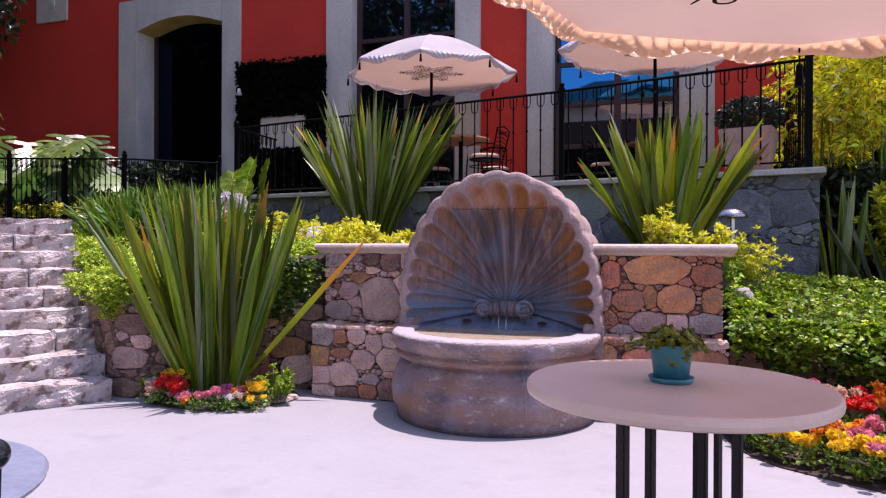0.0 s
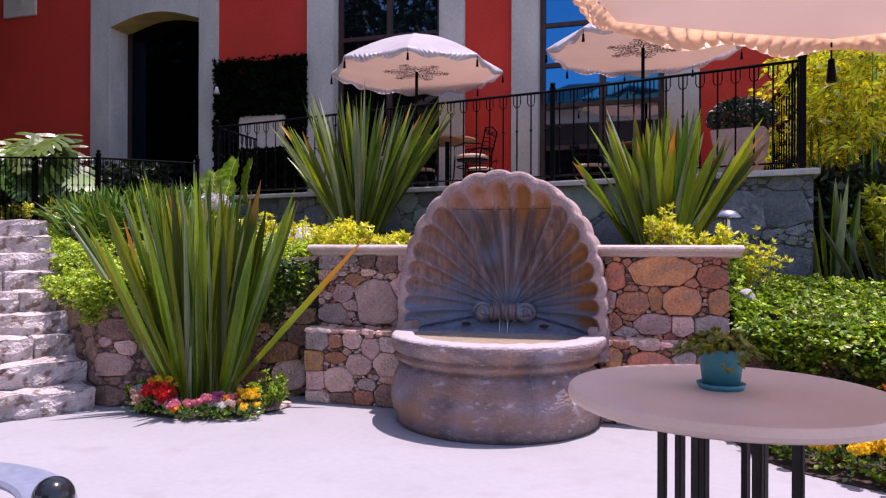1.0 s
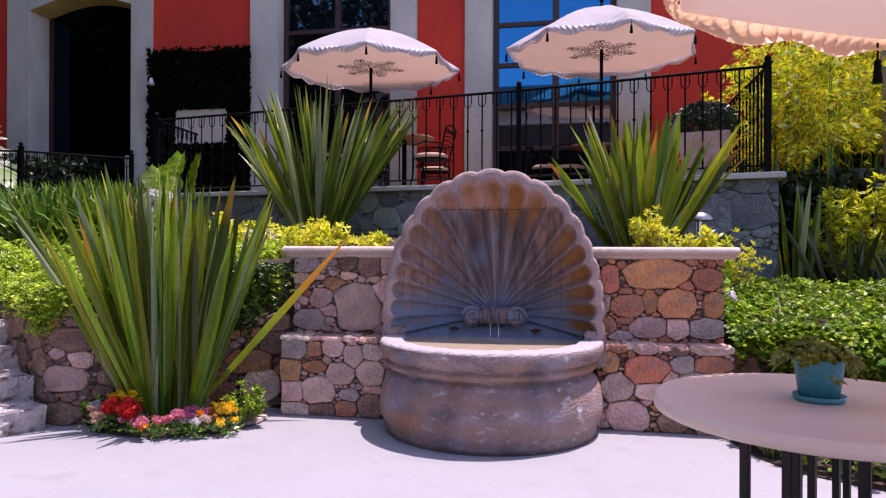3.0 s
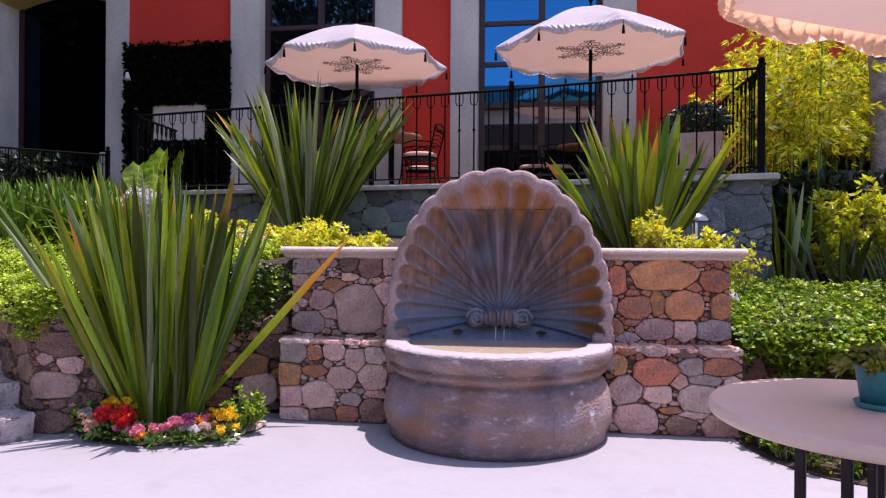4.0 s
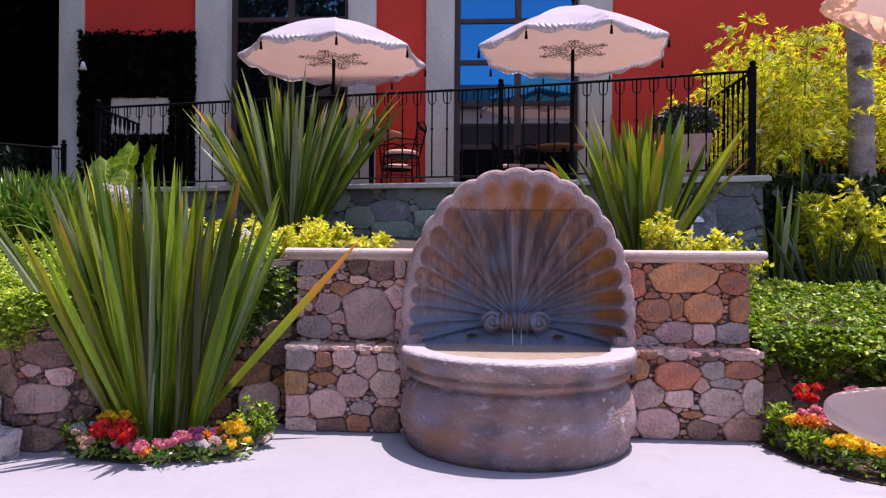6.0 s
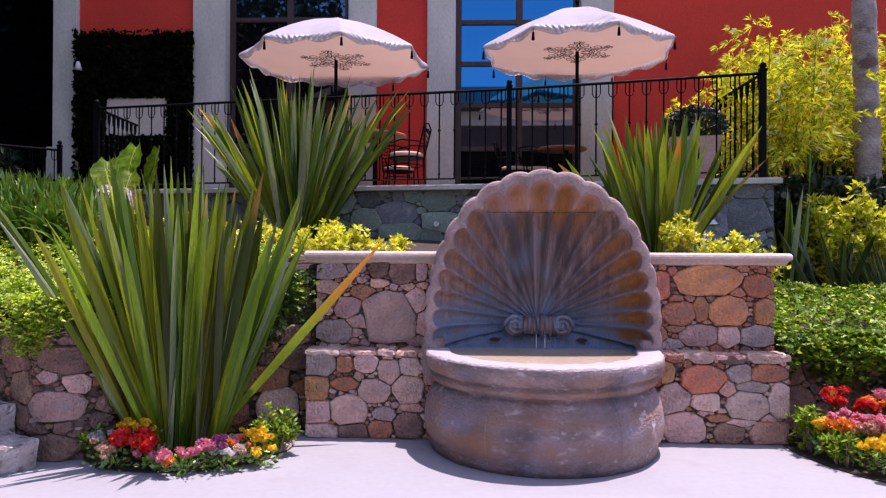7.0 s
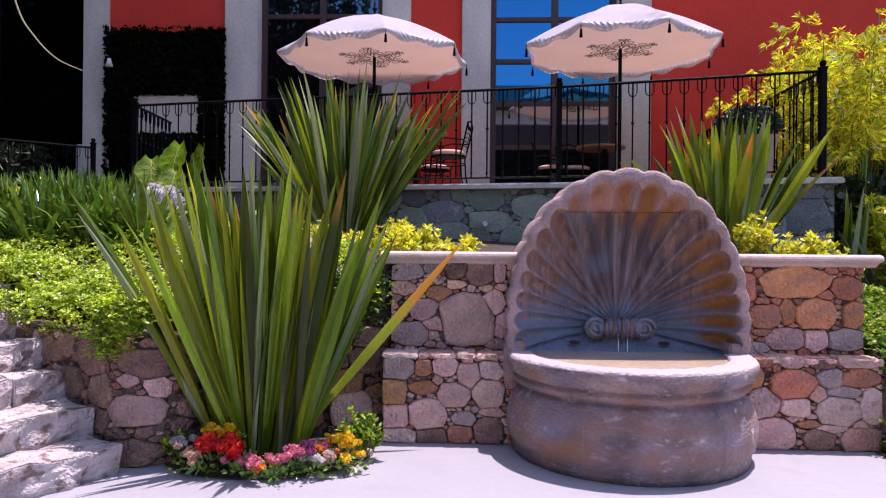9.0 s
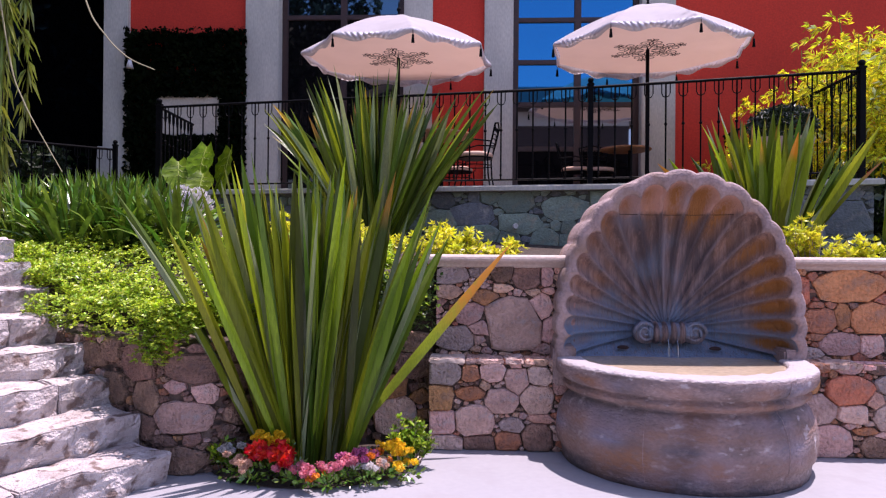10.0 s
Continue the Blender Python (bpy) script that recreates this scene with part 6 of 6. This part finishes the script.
spec = [("red", -3.42, 3.90, 0.20, 7), ("red", -3.27, 3.92, 0.16, 5), ("yellow", -3.45, 3.98, 0.26, 9), ("yellow", -3.38, 3.97, 0.25, 6), ("peach", -3.58, 3.90, 0.14, 7), ("white", -3.62, 4.02, 0.16, 4), ("peach", -3.48, 3.83, 0.12, 4),
        ("pink", -3.10, 3.84, 0.13, 9), ("pink", -3.00, 3.88, 0.15, 9), ("magenta", -2.93, 3.93, 0.17, 8), ("pink", -3.18, 3.80, 0.12, 7), ("white", -2.90, 3.85, 0.12, 5), ("magenta", -3.03, 3.95, 0.16, 7), ("peach", -2.82, 3.93, 0.13, 5),
        ("yellow", -2.74, 4.02, 0.18, 9), ("yellow", -2.80, 4.08, 0.2, 7), ("orange", -2.87, 3.99, 0.15, 4), ("yellow", -2.71, 3.96, 0.10, 4), ("orange", -3.08, 3.80, 0.09, 3), ("pink", -3.26, 3.84, 0.12, 5)]
for i, (c, x, y, h, n) in enumerate(spec):
    flower_plant(x - 0.09, y - 0.03, 0.02, c, 0.085, h * 0.85, n, 800 + 20 * i, "bedding_flower")
shrub(-2.86, 4.22, 0.02, 0.18, 0.15, 0.26, 700, 82, "small dark green bush in the flower bed", M_HEDGE, 0.04, "small_bush")
shrub(-3.78, 4.08, 0.02, 0.10, 0.12, 0.16, 400, 83, "small dark green bush in the flower bed", M_HEDGE, 0.04, "small_bush")

# right flower bed
bm = bmesh.new()
pts = [(0.20, 4.52), (0.21, 4.34), (0.27, 4.12), (0.34, 3.97), (0.45, 3.83), (0.62, 3.72), (0.88, 3.57), (1.5, 3.25), (2.6, 2.8), (3.2, 4.2), (1.2, 4.75), (0.25, 4.9)]
lo = [bm.verts.new((x, y, -0.01)) for x, y in pts]
hi = [bm.verts.new((x, y, 0.008)) for x, y in pts]
bm.faces.new(hi)
for i in range(len(pts)):
    bm.faces.new((lo[i], lo[(i + 1) % len(pts)], hi[(i + 1) % len(pts)], hi[i]))
tagged(part("flower_border", bm, M_SOIL), "border of dark soil along the paving", "planting bed", kind="structure")
cols = [("red", .44, 4.40, .34, 8), ("red", .58, 4.30, .32, 6), ("pink", .42, 4.22, .25, 9), ("pink", .52, 4.12, .24, 9), ("peach", .46, 4.10, .22, 7), ("yellow", .30, 4.24, .19, 6), ("orange", .36, 4.18, .2, 5), ("yellow", .50, 3.95, .16, 9), ("orange", .60, 3.98, .2, 7), ("yellow", .60, 3.84, .13, 8),
        ("yellow", .42, 3.98, .15, 5), ("pink", .82, 3.80, .2, 9), ("peach", .92, 3.72, .2, 7), ("orange", .74, 3.92, .22, 7), ("pink", .95, 3.90, .24, 9), ("yellow", .85, 4.0, .2, 6), ("orange", .70, 4.08, .22, 6), ("pink", 1.05, 3.65, .2, 7), ("yellow", 1.15, 3.8, .22, 6), ("red", .85, 4.2, .3, 5), ("orange", 1.2, 3.55, .2, 6)]
for i, (c, x, y, h, n) in enumerate(cols):
    flower_plant(x, y, 0.03, c, 0.095, h, n, 1300 + 20 * i, "bedding_flower")
shrub(0.34, 4.42, 0.03, 0.12, 0.12, 0.32, 700, 84, "small dark green bush by the fountain wall", M_HEDGE, 0.045, "small_bush")
shrub(0.36, 4.12, 0.03, 0.12, 0.10, 0.18, 500, 85, "small dark green bush in the border", M_HEDGE, 0.04, "small_bush")

rg = random.Random(86)
for i in range(30):
    x = rg.uniform(0.62, 2.2)
    y = 4.42 - 0.33 * (x - 0.4) - rg.uniform(0.05, 0.72)
    flower_plant(x, y, 0.03, rg.choice(["pink", "peach", "yellow", "orange", "yellow", "orange", "pink"]), 0.095, rg.uniform(0.14, 0.26), rg.randint(5, 9), 1900 + 20 * i, "bedding_flower")
    if i % 2:
        shrub(x + 0.1, y + 0.08, 0.03, 0.13, 0.12, rg.uniform(0.12, 0.22), 300, 2600 + i, "small green bush between the border flowers", M_HEDGE, 0.038, "small_bush")

for i in range(12):
    x = 0.62 + 0.10 * i
    flower_plant(x, 4.42 - 0.25 * (x - 0.4) + 0.04 * math.sin(i * 2.1), 0.03, ["orange", "pink", "peach", "red"][i % 4], 0.09, 0.30 + 0.06 * (i * 37 % 10) / 10, 5, 3100 + 20 * i, "bedding_flower")
    shrub(x + 0.05, 4.40 - 0.25 * (x - 0.4), 0.03, 0.12, 0.10, 0.24, 300, 3400 + i, "small green bush between the border flowers", M_HEDGE, 0.036, "small_bush")
rb = np.random.default_rng(87)
P4 = []
for a, b in zip(pts, pts[1:9]):
    for k in range(60):
        f, g = rb.random(), rb.random() ** 1.1 * 2
        if noise.noise((a[0] * 7 + f * 2.2, a[1] * 7 + g, 3)) < -0.02:
            continue
        P4.append((a[0] + f * (b[0] - a[0]) + 0.02 + 0.16 * g, a[1] + f * (b[1] - a[1]) + 0.14 * g, 0.03 + 0.05 * rb.random()))
tagged(tufts("edging_plants", P4, 0.030, M_HEDGE, 88), "low green edging plants along the border", "ground cover", kind="stuff")

# garden lamp and boulders on the raised bed
dome = thing("garden_lamp", 0.37, 6.52, 1.0, "low steel garden lamp with a domed cap", "garden lamp")
part("stem", tube(bmesh.new(), [(0, 0, -0.02), (0, 0, 0.42)], 0.03, sides=12), M_METALGREY, dome)
part("cap", lathe([(0.0, 0.50), (0.07, 0.495), (0.115, 0.47), (0.140, 0.43), (0.145, 0.415), (0.115, 0.41), (0.0, 0.41)], 28), M_METALGREY, dome, smooth=True)


def boulder(x, y, z, r, seed):
    bm = bmesh.new()
    bmesh.ops.create_icosphere(bm, subdivisions=3, radius=r)
    for v in bm.verts:
        v.co *= 1 + 0.35 * noise.noise(v.co / r * 1.3 + Vector((seed, 0, 0))) + 0.06 * noise.noise(v.co / r * 5)
        v.co.z *= 0.7
    o = tagged(part("boulder", bm, M_ROCK, smooth=True), "pale rounded boulder on the planting bed", "boulder", "boulders")
    o.location = (x, y, z)


boulder(-3.75, 6.35, 1.22, 0.20, 3)
boulder(0.38, 5.4, 0.80, 0.075, 5)

# white drain spout in the terrace wall
drain = thing("drain_spout", -2.06, 7.44, 1.45, "small white drain spout in the terrace wall", "drain")
part("pipe", tube(bmesh.new(), [(0, 0.12, 0), (0, -0.06, 0)], 0.026, 0.026, 14), mat("white_plastic", (0.8, 0.8, 0.8), None, 0.4, 8, 60, 0), drain)

# ---- across the courtyard, behind the camera: what the windows mirror ----
opp = thing("white_house", -1.5, -16.0, -0.06, "white house with a dark tiled roof and a lower wall coloured dark for shade", "house")
# lower wall coloured dark to stand for the shade mirrored there
part("veranda_wall", boxed(-5, 7, -4, -0.01, 0, 7.95), M_WOODDARK, opp, "lower wall coloured dark for shade")
part("wall", boxed(-5, 7, -4, 0, 7.95, 8.7), mat("white_limewash", (0.80, 0.79, 0.78), (0.70, 0.69, 0.68), 0.9, 2, 40, 0.2), opp)
bm = bmesh.new()
a = [bm.verts.new(p) for p in ((-6.2, 1.2, 8.7), (8.2, 1.2, 8.7), (8.2, -5.2, 8.7), (-6.2, -5.2, 8.7), (-3.4, -2, 10.5), (4.2, -2, 10.5))]
for f in ((0, 1, 5, 4), (1, 2, 5), (2, 3, 4, 5), (3, 0, 4), (3, 2, 1, 0)):
    bm.faces.new([a[i] for i in f])
part("roof", bm, M_WOODDARK, opp)
for x in (-3.4, -0.6, 2.2, 5.0):
    for z in (1.2, 4.0):
        part("window", boxed(x - 0.5, x + 0.5, 0.0, 0.04, z, z + 1.3), M_DIMGLASS, opp)


def tree(x, y, h, r, seed, n=6500, leaf=0.32):
    t = thing("shade_tree", x, y, -0.06, "broad dark green tree, some mirrored, some added to block sky light", "tree", "shade trees")
    rg = random.Random(seed)
    r2 = np.random.default_rng(seed)
    part("trunk", tube(bmesh.new(), [(0, 0, 0), (0.1, 0.05, h * 0.35), (0, 0.1, h * 0.6)], 0.22, 0.12, 10), M_BARK, t)
    pts = []
    for k in range(14):
        a, o = rg.random() * math.tau, rg.uniform(0.2, 1.0)
        c = (r * o * math.cos(a), r * o * math.sin(a), h * rg.uniform(0.42, 0.95))
        part("limb", tube(bmesh.new(), [(0, 0.1, h * 0.4), (c[0] * 0.5, c[1] * 0.5, (h * 0.45 + c[2]) / 2), c], 0.08, 0.03, 6), M_BARK, t)
        u = r2.normal(size=(n // 14, 3))
        pts.append(u / np.linalg.norm(u, axis=1)[:, None] * r2.uniform(0.4, 1.0, (n // 14, 1)) * r * 0.45 + c)
    leaf_cloud("crown", np.vstack(pts), leaf, M_DARKLEAF, seed, t, up=0.2, shape=0.6)


for i, (x, y, h, r) in enumerate(((-8.6, -3.0, 13.5, 3.2), (-12.0, -4.0, 13.5, 3.6), (-13.5, -8, 10, 3.2), (-17.5, -7, 11, 3.6), (-22, -8, 12, 4.0), (-26, -10, 12, 4.2), (-30, -7, 12, 4.5), (-21, -2, 9, 3.0), (-11.5, -13, 12, 3.6))):
    tree(x, y, h, r, 900 + i)
tree(-13.1, 7.4, 10.4, 2.7, 930, 24000, 0.20)
# unseen trees added to keep sky light off the house's left wall
tree(-14.4, 4.0, 8.5, 3.9, 931, 16000, 0.30)
tree(-10.9, 4.6, 9.5, 3.0, 934, 14000, 0.28)
tree(-18.0, 7.5, 9, 3.4, 932, 12000, 0.30)
tree(-12.5, 0.5, 9, 3.4, 933, 12000, 0.30)

# ---- stones of the walls ----
PINKS = [M_ST_PINK, M_ST_PINK, M_ST_MAUVE, M_ST_MAUVE, M_ST_PALE, M_ST_ORANGE]
ORANGES = [M_ST_ORANGE] * 4 + [M_ST_PINK, M_ST_BROWN]
KINDS = {"m": [M_ST_MAUVE], "p": [M_ST_PINK, M_ST_PALE], "o": [M_ST_ORANGE, M_ST_ORANGE, M_ST_RUST], "b": [M_ST_BROWN, M_ST_RUST], "g": [M_ST_GREY], "": PINKS, "chip": [M_ST_PINK, M_ST_MAUVE, M_ST_BROWN, M_ST_ORANGE]}


def wall_face(x0, y, z0, w, h, stones, seed, kinds=KINDS):
    rng = random.Random(seed)
    lay_stones(fountain_wall, lambda x, out, z: Vector((x0 + x, y - out, z0 + z)), rubble(w, h, stones, rng, (0.03, 0.028), 500), kinds, rng, 0.0034, 0.034)


# half-sizes in metres: along the wall, up, half width, half height, kind of stone
wall_face(WX0, WY + 0.03, 0.0, 0.86, 0.55, [
    (.096, .462, .096, .077, "g"), (.250, .458, .049, .051, "b"), (.382, .475, .074, .071, "m"), (.523, .421, .070, .077, "m"), (.665, .449, .070, .058, "p"), (.077, .304, .080, .074, "o"), (.248, .336, .083, .041, "o"),
    (.436, .295, .096, .077, "m"), (.648, .308, .096, .090, "m"), (.083, .160, .080, .071, "m"), (.280, .173, .118, .096, "m"), (.667, .195, .077, .026, "p"), (.494, .154, .074, .045, "g"), (.100, .045, .095, .042, "p"),
    (.308, .045, .090, .045, "b"), (.475, .055, .080, .060, "o"), (.654, .083, .092, .080, "b"), (.80, .40, .06, .07, "m")], 101)
wall_face(-0.60, WY + 0.03, 0.0, WX1 + 0.60, 0.55, [
    (.101, .428, .059, .062, "o"), (.322, .393, .137, .083, "o"), (.544, .432, .068, .050, "g"), (.726, .434, .111, .054, "b"), (.479, .339, .046, .042, "p"), (.622, .351, .094, .033, "g"), (.140, .274, .104, .086, "p"),
    (.346, .256, .089, .054, "m"), (.589, .238, .130, .093, "p"), (.791, .268, .068, .105, "p"), (.212, .095, .141, .098, "m"), (.485, .065, .098, .062, "b"), (.733, .071, .124, .074, "p"), (.426, .158, .065, .021, "o"),
    (.557, .131, .078, .024, "m"), (.153, .524, .065, .026, "o"), (.322, .518, .078, .030, "m"), (.505, .518, .085, .030, "b"), (.72, .52, .11, .024, "p")], 102)
wall_face(WX0 + 0.03, WY + 0.18, 0.52, 0.86, 0.58, [
    (.100, .523, .100, .056, "g"), (.267, .537, .060, .035, "g"), (.407, .530, .067, .049, "b"), (.561, .509, .091, .073, "b"), (.688, .516, .040, .056, "m"), (.074, .411, .083, .042, "p"), (.300, .383, .080, .039, "o"),
    (.407, .439, .060, .028, "p"), (.207, .285, .080, .067, "m"), (.127, .124, .117, .081, "g"), (.474, .215, .187, .170, "m"), (.661, .334, .060, .077, "m"), (.70, .187, .045, .070, "m"), (.274, .187, .060, .042, "m"),
    (.67, .070, .062, .032, "m"), (.80, .30, .06, .10, "m")], 103)
wall_face(-0.60, WY + 0.18, 0.52, WX1 + 0.57, 0.58, [
    (.102, .435, .070, .090, "o"), (.407, .469, .210, .100, "o"), (.712, .442, .095, .072, "o"), (.217, .262, .102, .076, "b"), (.362, .296, .043, .076, "o"), (.535, .276, .119, .097, "o"), (.752, .276, .065, .076, "o"),
    (.346, .123, .122, .072, "m"), (.535, .123, .070, .066, "m"), (.718, .123, .106, .069, "g"), (.095, .123, .057, .062, "o"), (.170, .068, .075, .035, "g"), (.589, .400, .041, .028, "o"), (.075, .282, .034, .055, "m"),
    (.691, .566, .034, .017, "o"), (.197, .165, .054, .021, "o")], 104, {**KINDS, "chip": ORANGES, "": ORANGES})
# flat stones on the seat-high ledge
rng = random.Random(105)
for x0, x1 in ((WX0, -1.90), (-0.60, WX1)):
    x = x0
    while x < x1 - 0.03:
        w = min(rng.uniform(0.07, 0.24), x1 - x)
        bm = boxed(0, w - 0.004, 0, 0.19, -0.022, rng.uniform(0.008, 0.020), bevel=0.007)
        bmesh.ops.subdivide_edges(bm, edges=[e for e in bm.edges if e.calc_length() > 0.05], cuts=3, use_grid_fill=True)
        for v in bm.verts:
            v.co += Vector((0, noise.noise(v.co * 16 + Vector((x * 5, 0, 0))) * 0.022, noise.noise(v.co * 15 + Vector((x * 3, 0, 1))) * 0.012))
        ob = part("ledge_stone", bm, rng.choice([M_CAP, M_ST_PALE, M_ST_MAUVE, M_ST_PINK]), fountain_wall)
        ob.location = (x, WY - 0.008, 0.537)
        x += w


# darker brown stones chosen to carry the shade under the ground cover
stone_strip(left_wall, LEFT_LINE, 0.0, 0.69, 1400, [M_ST_BROWN, M_ST_BROWN, M_ST_BROWN, M_ST_BROWN, M_ST_RUST, M_ST_MAUVE], 111, depth=0.036, size=0.115)

right_wall = tagged(prism("border_wall", [(0.27, 4.90), (1.2, 4.70), (4.6, 3.95), (4.7, 4.15), (1.2, 4.95), (0.27, 5.1)], 0.0, 0.46, M_MORTAR), "low wall of rough stones under the hedge", "wall", kind="structure")
stone_strip(right_wall, [(0.27, 4.90), (1.2, 4.70), (3.2, 4.26)], 0.0, 0.46, 1200, [M_ST_PINK, M_ST_MAUVE, M_ST_MAUVE, M_ST_GREY, M_ST_BROWN], 121, depth=0.028)

GREENS = [M_ST_GREEN, M_ST_GREEN, M_ST_BLUE]
BLUES = [M_ST_BLUE, M_ST_BLUE, M_ST_BLUE, M_ST_GREEN]


def terrace_face(a, b, z0, mats, sizes, seed):
    a, b = Vector((*a, 0)), Vector((*b, 0))
    d = (b - a).normalized()
    out = Vector((d.y, -d.x, 0))
    rng = random.Random(seed)
    h = T_TOP - 0.055 - z0
    lay_stones(terrace_wall, lambda x, o, z: a + d * x + out * o + Vector((0, 0, z0 + z)), rubble((b - a).length, h, [], rng, sizes, 1500, 0.016), {"": mats}, rng, 0.003, 0.022)


terrace_face(core[0], core[1], 1.15, GREENS, (0.17, 0.055), 131)
terrace_face(core[1], core[2], 0.65, BLUES, (0.27, 0.05), 133)
